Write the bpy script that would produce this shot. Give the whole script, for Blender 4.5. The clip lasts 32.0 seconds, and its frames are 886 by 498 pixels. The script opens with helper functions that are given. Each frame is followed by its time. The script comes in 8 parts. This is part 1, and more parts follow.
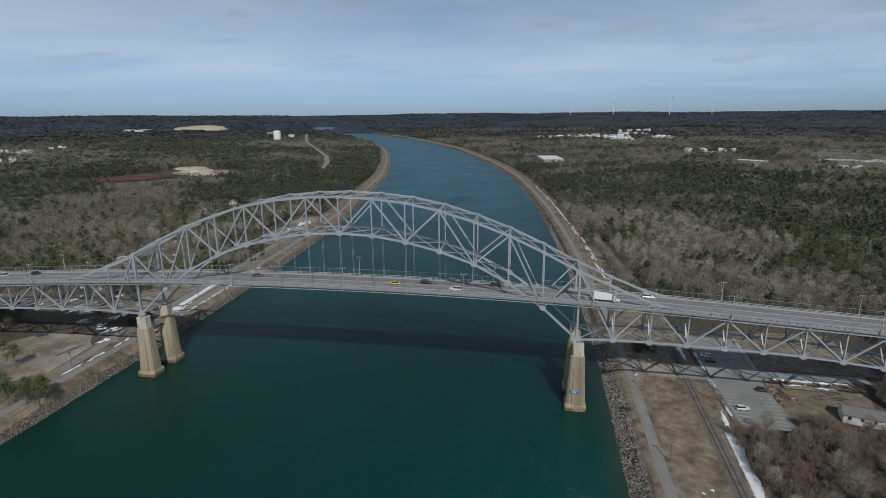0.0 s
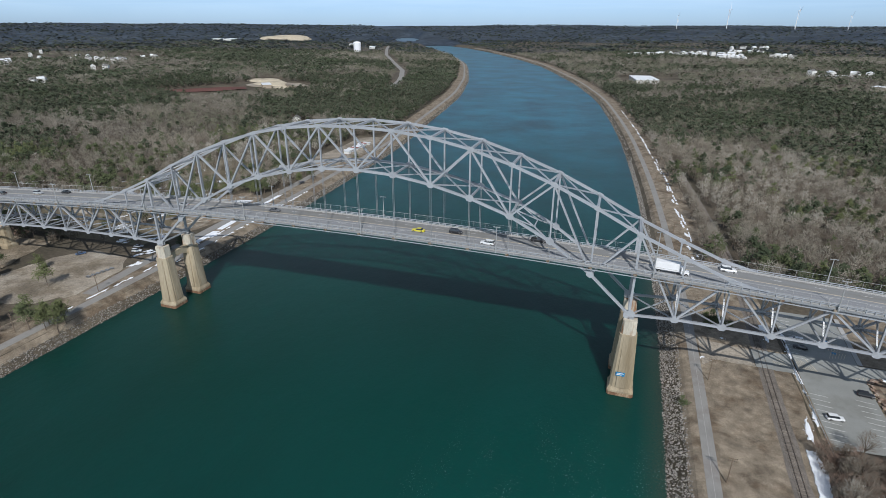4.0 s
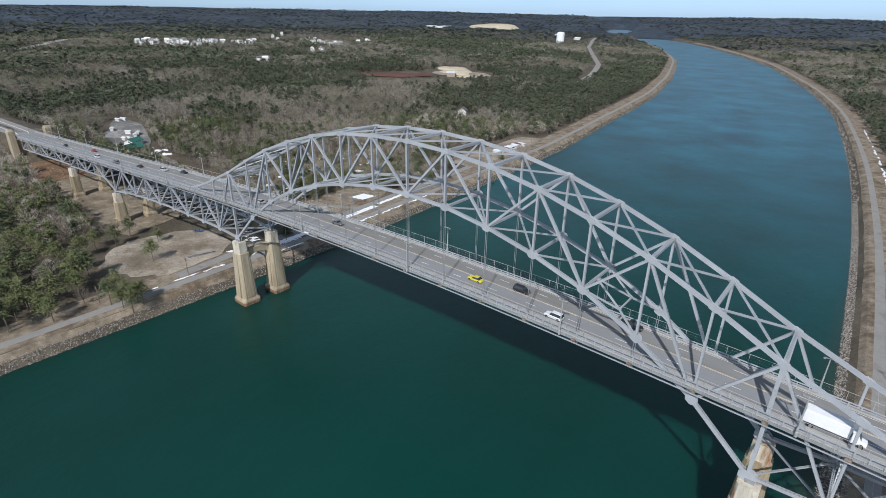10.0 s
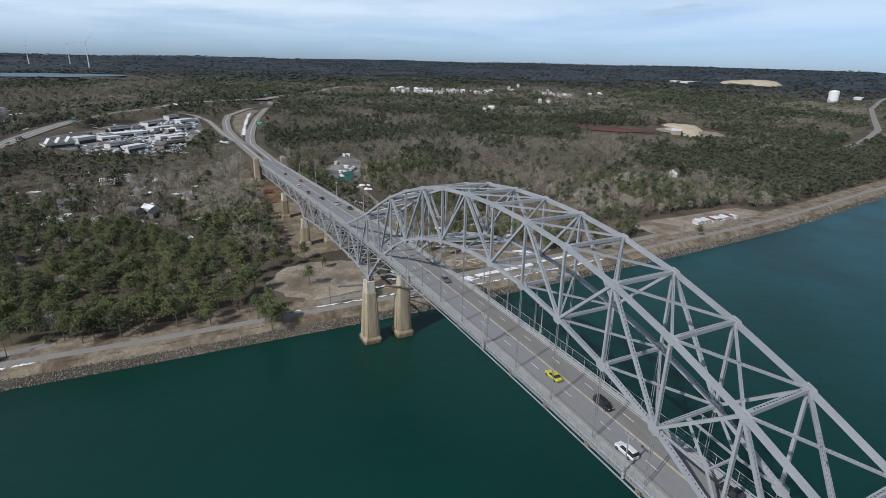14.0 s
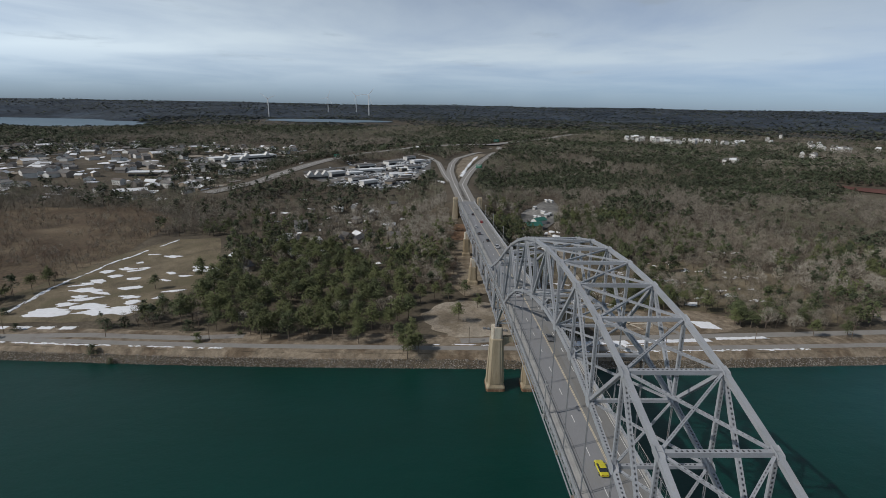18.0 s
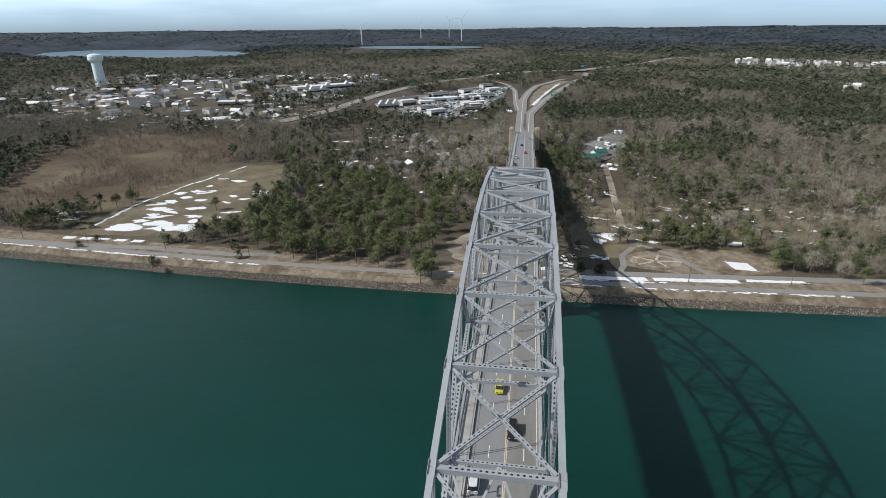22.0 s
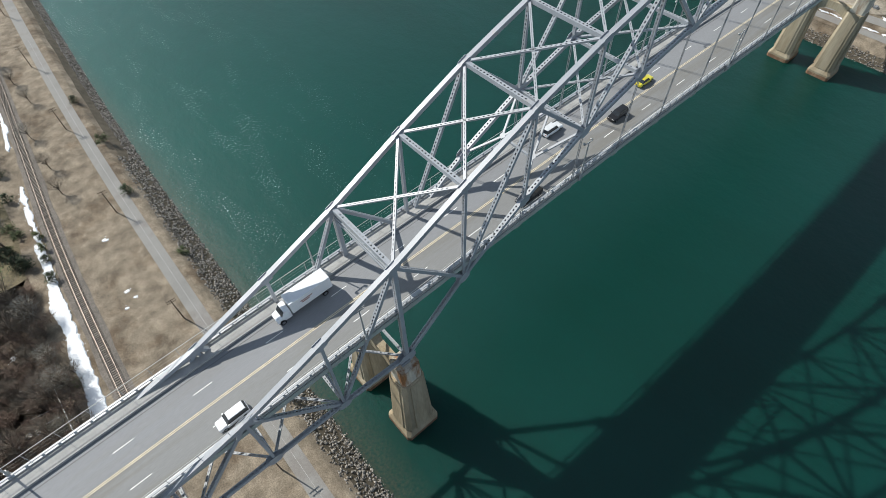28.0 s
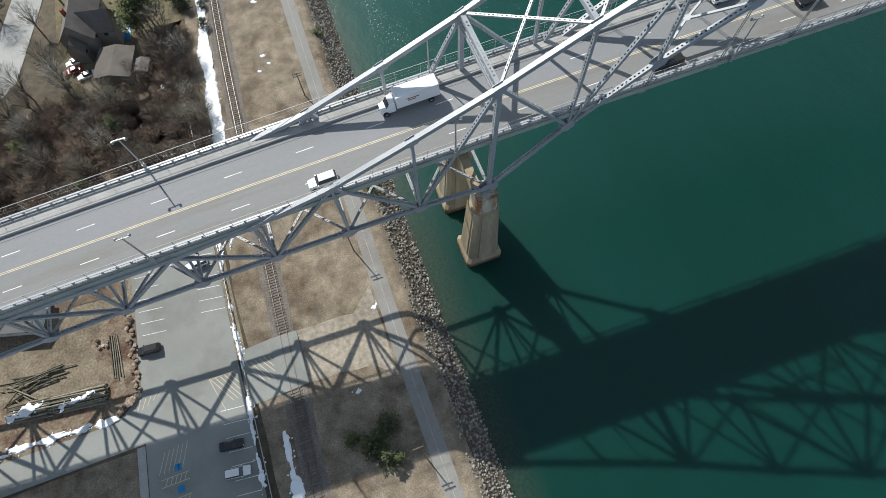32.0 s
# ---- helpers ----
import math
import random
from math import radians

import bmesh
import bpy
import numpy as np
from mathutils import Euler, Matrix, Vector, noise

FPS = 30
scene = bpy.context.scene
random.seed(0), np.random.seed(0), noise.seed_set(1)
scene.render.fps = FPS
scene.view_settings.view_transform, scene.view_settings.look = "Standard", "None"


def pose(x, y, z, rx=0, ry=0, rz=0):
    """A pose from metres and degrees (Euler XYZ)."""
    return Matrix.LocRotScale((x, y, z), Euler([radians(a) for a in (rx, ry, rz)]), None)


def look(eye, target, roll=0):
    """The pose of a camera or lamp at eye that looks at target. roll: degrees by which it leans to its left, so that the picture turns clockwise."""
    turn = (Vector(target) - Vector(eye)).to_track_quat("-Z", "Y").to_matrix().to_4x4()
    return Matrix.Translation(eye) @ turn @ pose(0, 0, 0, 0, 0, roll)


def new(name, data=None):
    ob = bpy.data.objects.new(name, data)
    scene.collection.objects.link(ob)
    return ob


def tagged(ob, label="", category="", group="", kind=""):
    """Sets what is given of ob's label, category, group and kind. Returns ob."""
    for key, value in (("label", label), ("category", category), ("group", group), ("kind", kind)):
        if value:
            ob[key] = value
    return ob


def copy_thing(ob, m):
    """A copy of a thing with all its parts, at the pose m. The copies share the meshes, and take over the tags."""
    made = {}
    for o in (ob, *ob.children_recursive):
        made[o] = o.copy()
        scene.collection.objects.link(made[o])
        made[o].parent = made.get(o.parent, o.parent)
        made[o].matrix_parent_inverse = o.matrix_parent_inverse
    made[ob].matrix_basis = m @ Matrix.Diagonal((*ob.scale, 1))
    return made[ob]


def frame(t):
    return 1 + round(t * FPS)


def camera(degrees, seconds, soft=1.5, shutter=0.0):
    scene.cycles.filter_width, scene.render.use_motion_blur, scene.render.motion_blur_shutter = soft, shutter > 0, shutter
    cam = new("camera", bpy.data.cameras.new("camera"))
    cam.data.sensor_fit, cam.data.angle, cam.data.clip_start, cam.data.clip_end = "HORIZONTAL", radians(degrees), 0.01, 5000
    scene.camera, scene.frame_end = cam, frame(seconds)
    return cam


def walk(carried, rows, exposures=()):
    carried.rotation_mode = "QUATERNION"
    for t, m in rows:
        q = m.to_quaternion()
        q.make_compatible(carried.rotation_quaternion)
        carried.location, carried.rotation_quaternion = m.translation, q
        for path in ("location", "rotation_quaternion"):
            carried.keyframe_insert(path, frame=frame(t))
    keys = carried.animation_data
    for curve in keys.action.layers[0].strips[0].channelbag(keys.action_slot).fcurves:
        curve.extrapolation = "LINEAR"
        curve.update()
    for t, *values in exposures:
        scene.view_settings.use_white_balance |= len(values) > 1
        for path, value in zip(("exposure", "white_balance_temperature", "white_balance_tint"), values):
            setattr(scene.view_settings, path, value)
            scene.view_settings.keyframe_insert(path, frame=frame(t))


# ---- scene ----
EXPO = [(0, -1.02, 6200, 10), (1.5, -1.03, 6200, 10), (3, -0.66, 6150, 10), (5, -0.28, 6100, 12), (6, -0.24, 6100, 12), (12, -0.24, 6100, 12), (13.2, -0.25, 6150, 12), (14, -0.6, 6200, 12), (15, -0.75, 6300, 12), (17, -0.98, 6450, 12), (19, -0.98, 6500, 12), (20.5, -0.88, 6500, 12), (21, -0.76, 6480, 12), (22, -0.32, 6450, 10), (23.2, 0.14, 6320, 9), (24.5, 0.16, 6320, 8), (26, 0.06, 6350, 8), (29, 0.04, 6380, 8), (32, 0.06, 6380, 8)]
cam = camera(79.07, 32.0, soft=0.6)
# seconds, eye, heading, tilt, roll
PATH = [
    (0, 74.98, -206.07, 114.66, 9.52, -14.32, -0.43),
    (0.5, 76.21, -200.89, 114.46, 11.69, -14.43, -0.47),
    (1, 77.58, -196.41, 114.30, 12.51, -14.56, -0.44),
    (1.5, 78.81, -192.19, 114.21, 13.15, -15.18, -0.33),
    (2, 79.95, -187.16, 114.18, 15.58, -16.72, -0.19),
    (2.5, 81.20, -182.65, 114.22, 17.86, -18.41, 0.10),
    (3, 82.33, -177.78, 114.30, 18.28, -20.10, 0.11),
    (3.5, 83.50, -173.16, 114.41, 18.44, -21.76, 0.21),
    (5.5, 87.85, -154.21, 114.79, 18.28, -23.65, 0.18),
    (6, 88.77, -149.49, 114.57, 21.27, -23.63, 0.33),
    (6.5, 89.80, -144.46, 114.67, 24.29, -23.69, 0.45),
    (7, 90.89, -139.61, 114.69, 25.06, -23.71, 0.50),
    (7.5, 91.60, -134.75, 114.70, 26.32, -23.73, 0.57),
    (8, 92.51, -129.99, 114.76, 29.71, -23.85, 0.81),
    (8.5, 93.68, -125.15, 114.74, 32.14, -23.91, 0.84),
    (9, 94.66, -120.35, 114.36, 33.82, -23.81, 0.94),
    (9.5, 95.48, -115.46, 114.53, 35.83, -23.91, 0.98),
    (10, 96.51, -110.42, 114.43, 39.04, -23.96, 1.02),
    (10.5, 97.42, -105.42, 114.19, 42.22, -23.99, 0.96),
    (11, 98.25, -100.47, 113.99, 44.62, -23.99, 0.96),
    (11.5, 98.75, -95.33, 113.66, 45.65, -23.99, 0.87),
    (12, 99.51, -91.07, 113.68, 48.89, -23.91, 1.04),
    (12.5, 101.10, -86.97, 114.20, 53.94, -23.55, 1.25),
    (13, 101.88, -82.22, 114.42, 58.28, -22.57, 1.23),
    (13.5, 103.06, -77.33, 114.49, 59.63, -20.98, 1.05),
    (14, 103.94, -72.92, 114.51, 63.24, -19.38, 1.20),
    (14.5, 104.68, -67.88, 114.56, 67.25, -17.81, 1.14),
    (16.5, 108.05, -49.88, 115.01, 79.56, -15.17, 1.03),
    (17, 109.02, -45.68, 115.29, 83.29, -15.21, 1.13),
    (17.5, 109.61, -40.86, 115.34, 86.24, -15.20, 1.09),
    (18, 110.22, -36.02, 115.34, 88.35, -15.11, 0.95),
    (18.5, 110.79, -31.38, 115.21, 90.34, -15.05, 0.80),
    (19, 111.15, -26.75, 115.35, 92.54, -15.12, 0.63),
    (19.5, 111.43, -22.23, 115.57, 94.43, -15.54, 0.50),
    (20, 112.06, -17.66, 115.85, 95.82, -16.44, 0.37),
    (20.5, 112.42, -12.89, 115.91, 96.67, -17.61, 0.08),
    (21, 112.73, -8.04, 115.90, 97.48, -19.00, -0.26),
    (21.5, 113.59, -3.39, 116.28, 98.25, -20.68, -0.43),
    (22, 113.89, 1.43, 116.25, 98.86, -22.44, -0.53),
    (22.5, 113.93, 6.19, 115.93, 99.78, -24.81, -0.79),
    (23, 114.61, 10.96, 115.91, 101.47, -27.20, -0.85),
    (23.5, 115.39, 15.64, 116.07, 104.04, -29.65, -0.82),
    (24, 115.80, 20.37, 115.86, 107.98, -32.12, -0.76),
    (24.5, 115.66, 25.18, 115.49, 112.85, -34.58, -0.87),
    (25, 115.69, 29.61, 115.04, 117.09, -36.95, -0.65),
    (25.5, 115.89, 33.51, 114.79, 121.66, -39.30, -0.21),
    (27.5, 115.78, 44.10, 116.50, 138.30, -50.04, -1.52),
    (28, 116.11, 44.91, 116.75, 140.07, -52.74, -1.58),
    (28.5, 115.84, 46.79, 116.41, 142.66, -54.98, -2.20),
    (29, 115.78, 47.79, 116.16, 144.64, -57.44, -2.79),
    (29.5, 115.64, 48.19, 116.31, 147.14, -60.04, -3.06),
    (30, 115.85, 48.98, 116.26, 150.16, -61.94, -3.07),
    (30.5, 115.99, 49.71, 116.01, 153.24, -63.63, -3.51),
    (31, 116.12, 50.23, 116.15, 156.34, -65.23, -3.76),
    (31.5, 116.54, 50.90, 116.14, 159.76, -66.24, -3.60),
    (32, 117.10, 51.49, 116.33, 162.68, -67.16, -3.11),
]


def aim(x, y, z, heading, tilt, roll):
    h, p = radians(heading), radians(tilt)
    way = Vector((-math.sin(h) * math.cos(p), math.cos(h) * math.cos(p), math.sin(p)))
    return look((x, y, z), Vector((x, y, z)) + 100 * way, roll)


walk(cam, [(t, aim(*row)) for t, *row in PATH], exposures=EXPO)

# ---- sky and sun ----
SUN_WAY = Vector((-0.38, 1.04, -1.0)).normalized()
world = bpy.data.worlds.new("world")
scene.world = world
world.use_nodes = True
wn, wl = world.node_tree.nodes, world.node_tree.links
wn.clear()
sky = wn.new("ShaderNodeTexSky")
sky.sky_type, sky.sun_disc = "NISHITA", False
sky.sun_elevation = math.asin(-SUN_WAY.z)
sky.sun_rotation = math.atan2(-SUN_WAY.x, -SUN_WAY.y)
sky.air_density, sky.dust_density, sky.ozone_density = 1.0, 0.15, 3.0
# thin streaky cloud veil, denser overhead than at the horizon
sep = wn.new("ShaderNodeSeparateXYZ")
tc = wn.new("ShaderNodeTexCoord")
wl.new(tc.outputs["Generated"], sep.inputs[0])


def wmath(op, a, b=None):
    n = wn.new("ShaderNodeMath")
    n.operation = op
    for i, v in enumerate((a, b)):
        if v is None:
            continue
        if isinstance(v, (int, float)):
            n.inputs[i].default_value = v
        else:
            wl.new(v, n.inputs[i])
    return n.outputs[0]


zz = wmath("MAXIMUM", sep.outputs[2], 0.02)
zz = wmath("ADD", zz, 0.06)
comb = wn.new("ShaderNodeCombineXYZ")
wl.new(wmath("DIVIDE", sep.outputs[0], zz), comb.inputs[0])
wl.new(wmath("DIVIDE", sep.outputs[1], zz), comb.inputs[1])
mp = wn.new("ShaderNodeMapping")
mp.inputs["Rotation"].default_value = (0, 0, 0.5)
mp.inputs["Scale"].default_value = (0.42, 0.5, 1)
wl.new(comb.outputs[0], mp.inputs[0])
cn = wn.new("ShaderNodeTexNoise")
cn.inputs["Scale"].default_value, cn.inputs["Detail"].default_value, cn.inputs["Roughness"].default_value = 0.8, 7, 0.55
cn.inputs["Distortion"].default_value = 0.4
wl.new(mp.outputs[0], cn.inputs[0])
cr = wn.new("ShaderNodeValToRGB")
cr.color_ramp.elements[0].position, cr.color_ramp.elements[1].position = 0.18, 0.6
cr.color_ramp.elements[0].color, cr.color_ramp.elements[1].color = (0.42, 0.42, 0.42, 1), (0.97, 0.97, 0.97, 1)
wl.new(cn.outputs["Fac"], cr.inputs[0])
low = wn.new("ShaderNodeValToRGB")
low.color_ramp.elements[0].position, low.color_ramp.elements[1].position = 0.0, 0.075
wl.new(sep.outputs[2], low.inputs[0])
veil = wmath("MULTIPLY", cr.outputs[0], low.outputs[0])
# clearer sky beyond the far end of the canal
clear = wn.new("ShaderNodeMapRange")
clear.inputs["From Min"].default_value, clear.inputs["From Max"].default_value = 0.05, 0.85
clear.inputs["To Min"].default_value, clear.inputs["To Max"].default_value = 0.92, 0.7
wl.new(sep.outputs[1], clear.inputs["Value"])
veil = wmath("MULTIPLY", veil, clear.outputs[0])
mixs = wn.new("ShaderNodeMix")
mixs.data_type = "RGBA"
wl.new(veil, mixs.inputs["Factor"])
tone = wn.new("ShaderNodeMix")
tone.data_type, tone.blend_type = "RGBA", "MULTIPLY"
tone.inputs["Factor"].default_value = 1.0
band = wn.new("ShaderNodeValToRGB")
band.color_ramp.elements[0].position, band.color_ramp.elements[0].color = 0.0, (0.95, 1.38, 2.35, 1)
band.color_ramp.elements[1].position, band.color_ramp.elements[1].color = 0.4, (0.50, 0.58, 0.74, 1)
wl.new(sep.outputs[2], band.inputs[0])
wl.new(band.outputs[0], tone.inputs["B"])
wl.new(sky.outputs[0], tone.inputs["A"])
wl.new(tone.outputs["Result"], mixs.inputs["A"])
cb = wn.new("ShaderNodeValToRGB")
cb.color_ramp.elements[0].position, cb.color_ramp.elements[0].color = 0.03, (0.85, 1.0, 1.08, 1)
cb.color_ramp.elements[1].position, cb.color_ramp.elements[1].color = 0.48, (0.135, 0.165, 0.212, 1)
wl.new(sep.outputs[2], cb.inputs[0])
cs = wn.new("ShaderNodeMix")
cs.data_type, cs.blend_type = "RGBA", "MULTIPLY"
cs.inputs["Factor"].default_value = 1.0
cs.clamp_result = False
# the veil glows brighter towards the sun
glow = wn.new("ShaderNodeMapRange")
to_sun = wn.new("ShaderNodeVectorMath")
to_sun.operation = "DOT_PRODUCT"
wl.new(tc.outputs["Generated"], to_sun.inputs[0])
to_sun.inputs[1].default_value = -SUN_WAY
glow.interpolation_type = "SMOOTHSTEP"
glow.inputs["From Min"].default_value, glow.inputs["From Max"].default_value = -0.3, 1.0
glow.inputs["To Min"].default_value, glow.inputs["To Max"].default_value = 22.5, 39.0
wl.new(to_sun.outputs["Value"], glow.inputs["Value"])
wl.new(glow.outputs[0], cs.inputs["B"])
wl.new(cb.outputs[0], cs.inputs["A"])
wl.new(cs.outputs["Result"], mixs.inputs["B"])
# a few small grey-based cumulus low over the land
pmap = wn.new("ShaderNodeMapping")
pmap.inputs["Location"].default_value = (3.7, 1.9, 0)
pmap.inputs["Scale"].default_value = (0.62, 0.62, 1)
wl.new(comb.outputs[0], pmap.inputs[0])
pn = wn.new("ShaderNodeTexNoise")
pn.inputs["Scale"].default_value, pn.inputs["Detail"].default_value, pn.inputs["Roughness"].default_value = 1.1, 6, 0.58
wl.new(pmap.outputs[0], pn.inputs[0])
pr = wn.new("ShaderNodeMapRange")
pr.interpolation_type = "SMOOTHSTEP"
pr.inputs["From Min"].default_value, pr.inputs["From Max"].default_value = 0.57, 0.68
wl.new(pn.outputs["Fac"], pr.inputs["Value"])
hi = wn.new("ShaderNodeMapRange")
hi.interpolation_type = "SMOOTHSTEP"
hi.inputs["From Min"].default_value, hi.inputs["From Max"].default_value = 0.03, 0.08
wl.new(sep.outputs[2], hi.inputs["Value"])
puff = wn.new("ShaderNodeMix")
puff.data_type = "RGBA"
wl.new(wmath("MULTIPLY", wmath("MULTIPLY", pr.outputs[0], hi.outputs[0]), 0.55), puff.inputs["Factor"])
wl.new(mixs.outputs["Result"], puff.inputs["A"])
grey = wn.new("ShaderNodeMix")
grey.data_type, grey.blend_type = "RGBA", "MULTIPLY"
grey.inputs["Factor"].default_value = 1.0
wl.new(cs.outputs["Result"], grey.inputs["A"])
grey.inputs["B"].default_value = (0.6, 0.62, 0.66, 1)
wl.new(grey.outputs["Result"], puff.inputs["B"])
bg = wn.new("ShaderNodeBackground")
bg.inputs[1].default_value = 0.066
wl.new(puff.outputs["Result"], bg.inputs[0])
wo = wn.new("ShaderNodeOutputWorld")
wl.new(bg.outputs[0], wo.inputs[0])
sun = new("sun", bpy.data.lights.new("sun", "SUN"))
sun.data.energy, sun.data.angle, sun.data.color = 5.0, radians(0.55), (1.0, 0.955, 0.88)
sun.matrix_world = Matrix.Translation((-300, -500, 500)) @ SUN_WAY.to_track_quat("-Z", "Y").to_matrix().to_4x4()


# ---- materials ----
def mat(name, color, rough=0.8, metal=0.0, var=0.25, scale=1.0, grain=0.15, grain_scale=20.0, tint=None, bump=0.0,
        bump_scale=None, rand=0.0, island=0.0, soft=0.0, spec=0.3, stain=None, stain_scale=0.1, stain_pos=(0.5, 0.62), stretch=None):
    """Base colour with broad patches, fine grain, an optional second colour in stains, random tone per piece and relief."""
    m = bpy.data.materials.new(name)
    m.use_nodes = True
    n, l = m.node_tree.nodes, m.node_tree.links
    b = n["Principled BSDF"]
    b.inputs["Roughness"].default_value, b.inputs["Metallic"].default_value = rough, metal
    b.inputs["Specular IOR Level"].default_value = spec
    g = n.new("ShaderNodeNewGeometry")
    src = g.outputs["Position"]
    if stretch:
        mp = n.new("ShaderNodeMapping")
        mp.inputs["Scale"].default_value = stretch
        l.new(src, mp.inputs[0])
        src = mp.outputs[0]

    def noise_tex(s, d=4, r=0.55):
        t = n.new("ShaderNodeTexNoise")
        t.inputs["Scale"].default_value, t.inputs["Detail"].default_value, t.inputs["Roughness"].default_value = s, d, r
        l.new(src, t.inputs["Vector"])
        return t.outputs["Fac"]

    def mixc(fac, a, bb, mode="MIX"):
        x = n.new("ShaderNodeMix")
        x.data_type, x.blend_type = "RGBA", mode
        for key, v in (("Factor", fac), ("A", a), ("B", bb)):
            if isinstance(v, (tuple, list)):
                x.inputs[key].default_value = (*v, 1)
            elif isinstance(v, (int, float)):
                x.inputs[key].default_value = v
            else:
                l.new(v, x.inputs[key])
        return x.outputs["Result"]

    def ramp(fac, a, bb):
        r = n.new("ShaderNodeMapRange")
        r.inputs["From Min"].default_value, r.inputs["From Max"].default_value = a, bb
        l.new(fac, r.inputs["Value"])
        return r.outputs[0]

    def scaled(fac, lo, hi, a=0.3, bb=0.7):
        r = n.new("ShaderNodeMapRange")
        r.inputs["From Min"].default_value, r.inputs["From Max"].default_value = a, bb
        r.inputs["To Min"].default_value, r.inputs["To Max"].default_value = lo, hi
        l.new(fac, r.inputs["Value"])
        return r.outputs[0]

    col = color
    if tint:
        col = mixc(ramp(noise_tex(scale * 0.6, 5, 0.6), 0.4, 0.6), color, tint)
    if stain:
        col = mixc(ramp(noise_tex(stain_scale, 7, 0.62), *stain_pos), col, stain)
    v = scaled(noise_tex(scale, 5), 1 - var, 1 + var)
    col = mixc(1.0, col, v, "MULTIPLY")
    v = scaled(noise_tex(grain_scale, 3), 1 - grain, 1 + grain)
    col = mixc(1.0, col, v, "MULTIPLY")
    if rand:
        oi = n.new("ShaderNodeObjectInfo")
        col = mixc(1.0, col, scaled(oi.outputs["Random"], 1 - rand, 1 + rand, 0, 1), "MULTIPLY")
    if island:
        col = mixc(1.0, col, scaled(g.outputs["Random Per Island"], 1 - island, 1 + island, 0, 1), "MULTIPLY")
    if isinstance(col, tuple):
        b.inputs["Base Color"].default_value = (*col, 1)
    else:
        l.new(col, b.inputs["Base Color"])
    if bump:
        bp = n.new("ShaderNodeBump")
        bp.inputs["Strength"].default_value, bp.inputs["Distance"].default_value = min(1, bump * 3), bump
        l.new(noise_tex(bump_scale or grain_scale, 4), bp.inputs["Height"])
        l.new(bp.outputs[0], b.inputs["Normal"])
    if soft:
        # foliage scatters light: shade it less by each blade's own tilt
        up = n.new("ShaderNodeMix")
        up.data_type = "VECTOR"
        up.inputs["Factor"].default_value = soft
        l.new(g.outputs["Normal"], up.inputs["A"])
        up.inputs["B"].default_value = (-0.1, -0.35, 0.85)
        nz = n.new("ShaderNodeVectorMath")
        nz.operation = "NORMALIZE"
        l.new(up.outputs["Result"], nz.inputs[0])
        l.new(nz.outputs[0], b.inputs["Normal"])
    return m


M = {}
M["steel"] = mat("steel_paint", (0.338, 0.355, 0.379), 0.42, 0, 0.10, 0.25, 0.06, 6, rand=0.06, spec=0.8,
                 stain=(0.33, 0.31, 0.29), stain_scale=0.5, stain_pos=(0.62, 0.8))
M["steel_dark"] = mat("steel_dark", (0.24, 0.25, 0.26), 0.55, 0, 0.15, 0.4, 0.08, 6, stain=(0.16, 0.10, 0.06), stain_scale=0.6, stain_pos=(0.6, 0.75))
M["deck_steel"] = mat("deck_steel", (0.36, 0.39, 0.36), 0.6, 0, 0.15, 0.3, 0.1, 5, stain=(0.22, 0.15, 0.09), stain_scale=0.5, stain_pos=(0.62, 0.75))
M["asphalt_worn"] = mat("worn_deck_asphalt", (0.224, 0.225, 0.222), 0.7, 0, 0.08, 0.05, 0.09, 9, stain=(0.205, 0.2, 0.186), stain_scale=0.25, stretch=(0.12, 1.6, 1))
M["asphalt_deck"] = mat("deck_asphalt", (0.238, 0.243, 0.252), 0.7, 0, 0.07, 0.05, 0.09, 9, stain=(0.232, 0.234, 0.236), stain_scale=0.25, stretch=(0.12, 1.6, 1))
M["asphalt"] = mat("asphalt", (0.265, 0.272, 0.258), 0.9, 0, 0.1, 0.06, 0.12, 7, stain=(0.225, 0.228, 0.212), stain_scale=0.08)
M["path"] = mat("path_asphalt", (0.27, 0.262, 0.245), 0.9, 0, 0.14, 0.1, 0.12, 6, stain=(0.215, 0.20, 0.185), stain_scale=0.1)
M["concrete"] = mat("pier_concrete", (0.375, 0.32, 0.23), 0.9, 0, 0.22, 0.25, 0.12, 3, tint=(0.285, 0.23, 0.15), stretch=(1.2, 1.2, 0.12), bump=0.02, bump_scale=2)
M["concrete_light"] = mat("worn_concrete", (0.50, 0.46, 0.38), 0.9, 0, 0.2, 0.4, 0.12, 3, stain=(0.27, 0.13, 0.055), stain_scale=0.45, stain_pos=(0.5, 0.66), stretch=(1, 1, 0.2))
M["tide"] = mat("tide_stain", (0.20, 0.115, 0.07), 0.9, 0, 0.25, 0.4, 0.2, 3, stain=(0.30, 0.23, 0.15), stain_scale=0.4, stretch=(1, 1, 0.5))
M["pale_street"] = mat("pale_street", (0.40, 0.40, 0.385), 0.9, 0, 0.1, 0.1, 0.1, 3, stain=(0.32, 0.315, 0.3), stain_scale=0.1)
M["sidewalk"] = mat("sidewalk", (0.37, 0.365, 0.35), 0.9, 0, 0.12, 0.3, 0.1, 4)
M["paint_white"] = mat("line_paint", (0.74, 0.74, 0.72), 0.7, 0, 0.15, 1.0, 0.1, 8)
M["worn_line"] = mat("worn_line", (0.42, 0.41, 0.39), 0.8, 0, 0.3, 0.6, 0.25, 3)
M["paint_yellow"] = mat("line_yellow", (0.60, 0.52, 0.38), 0.7, 0, 0.15, 1.0, 0.1, 8)
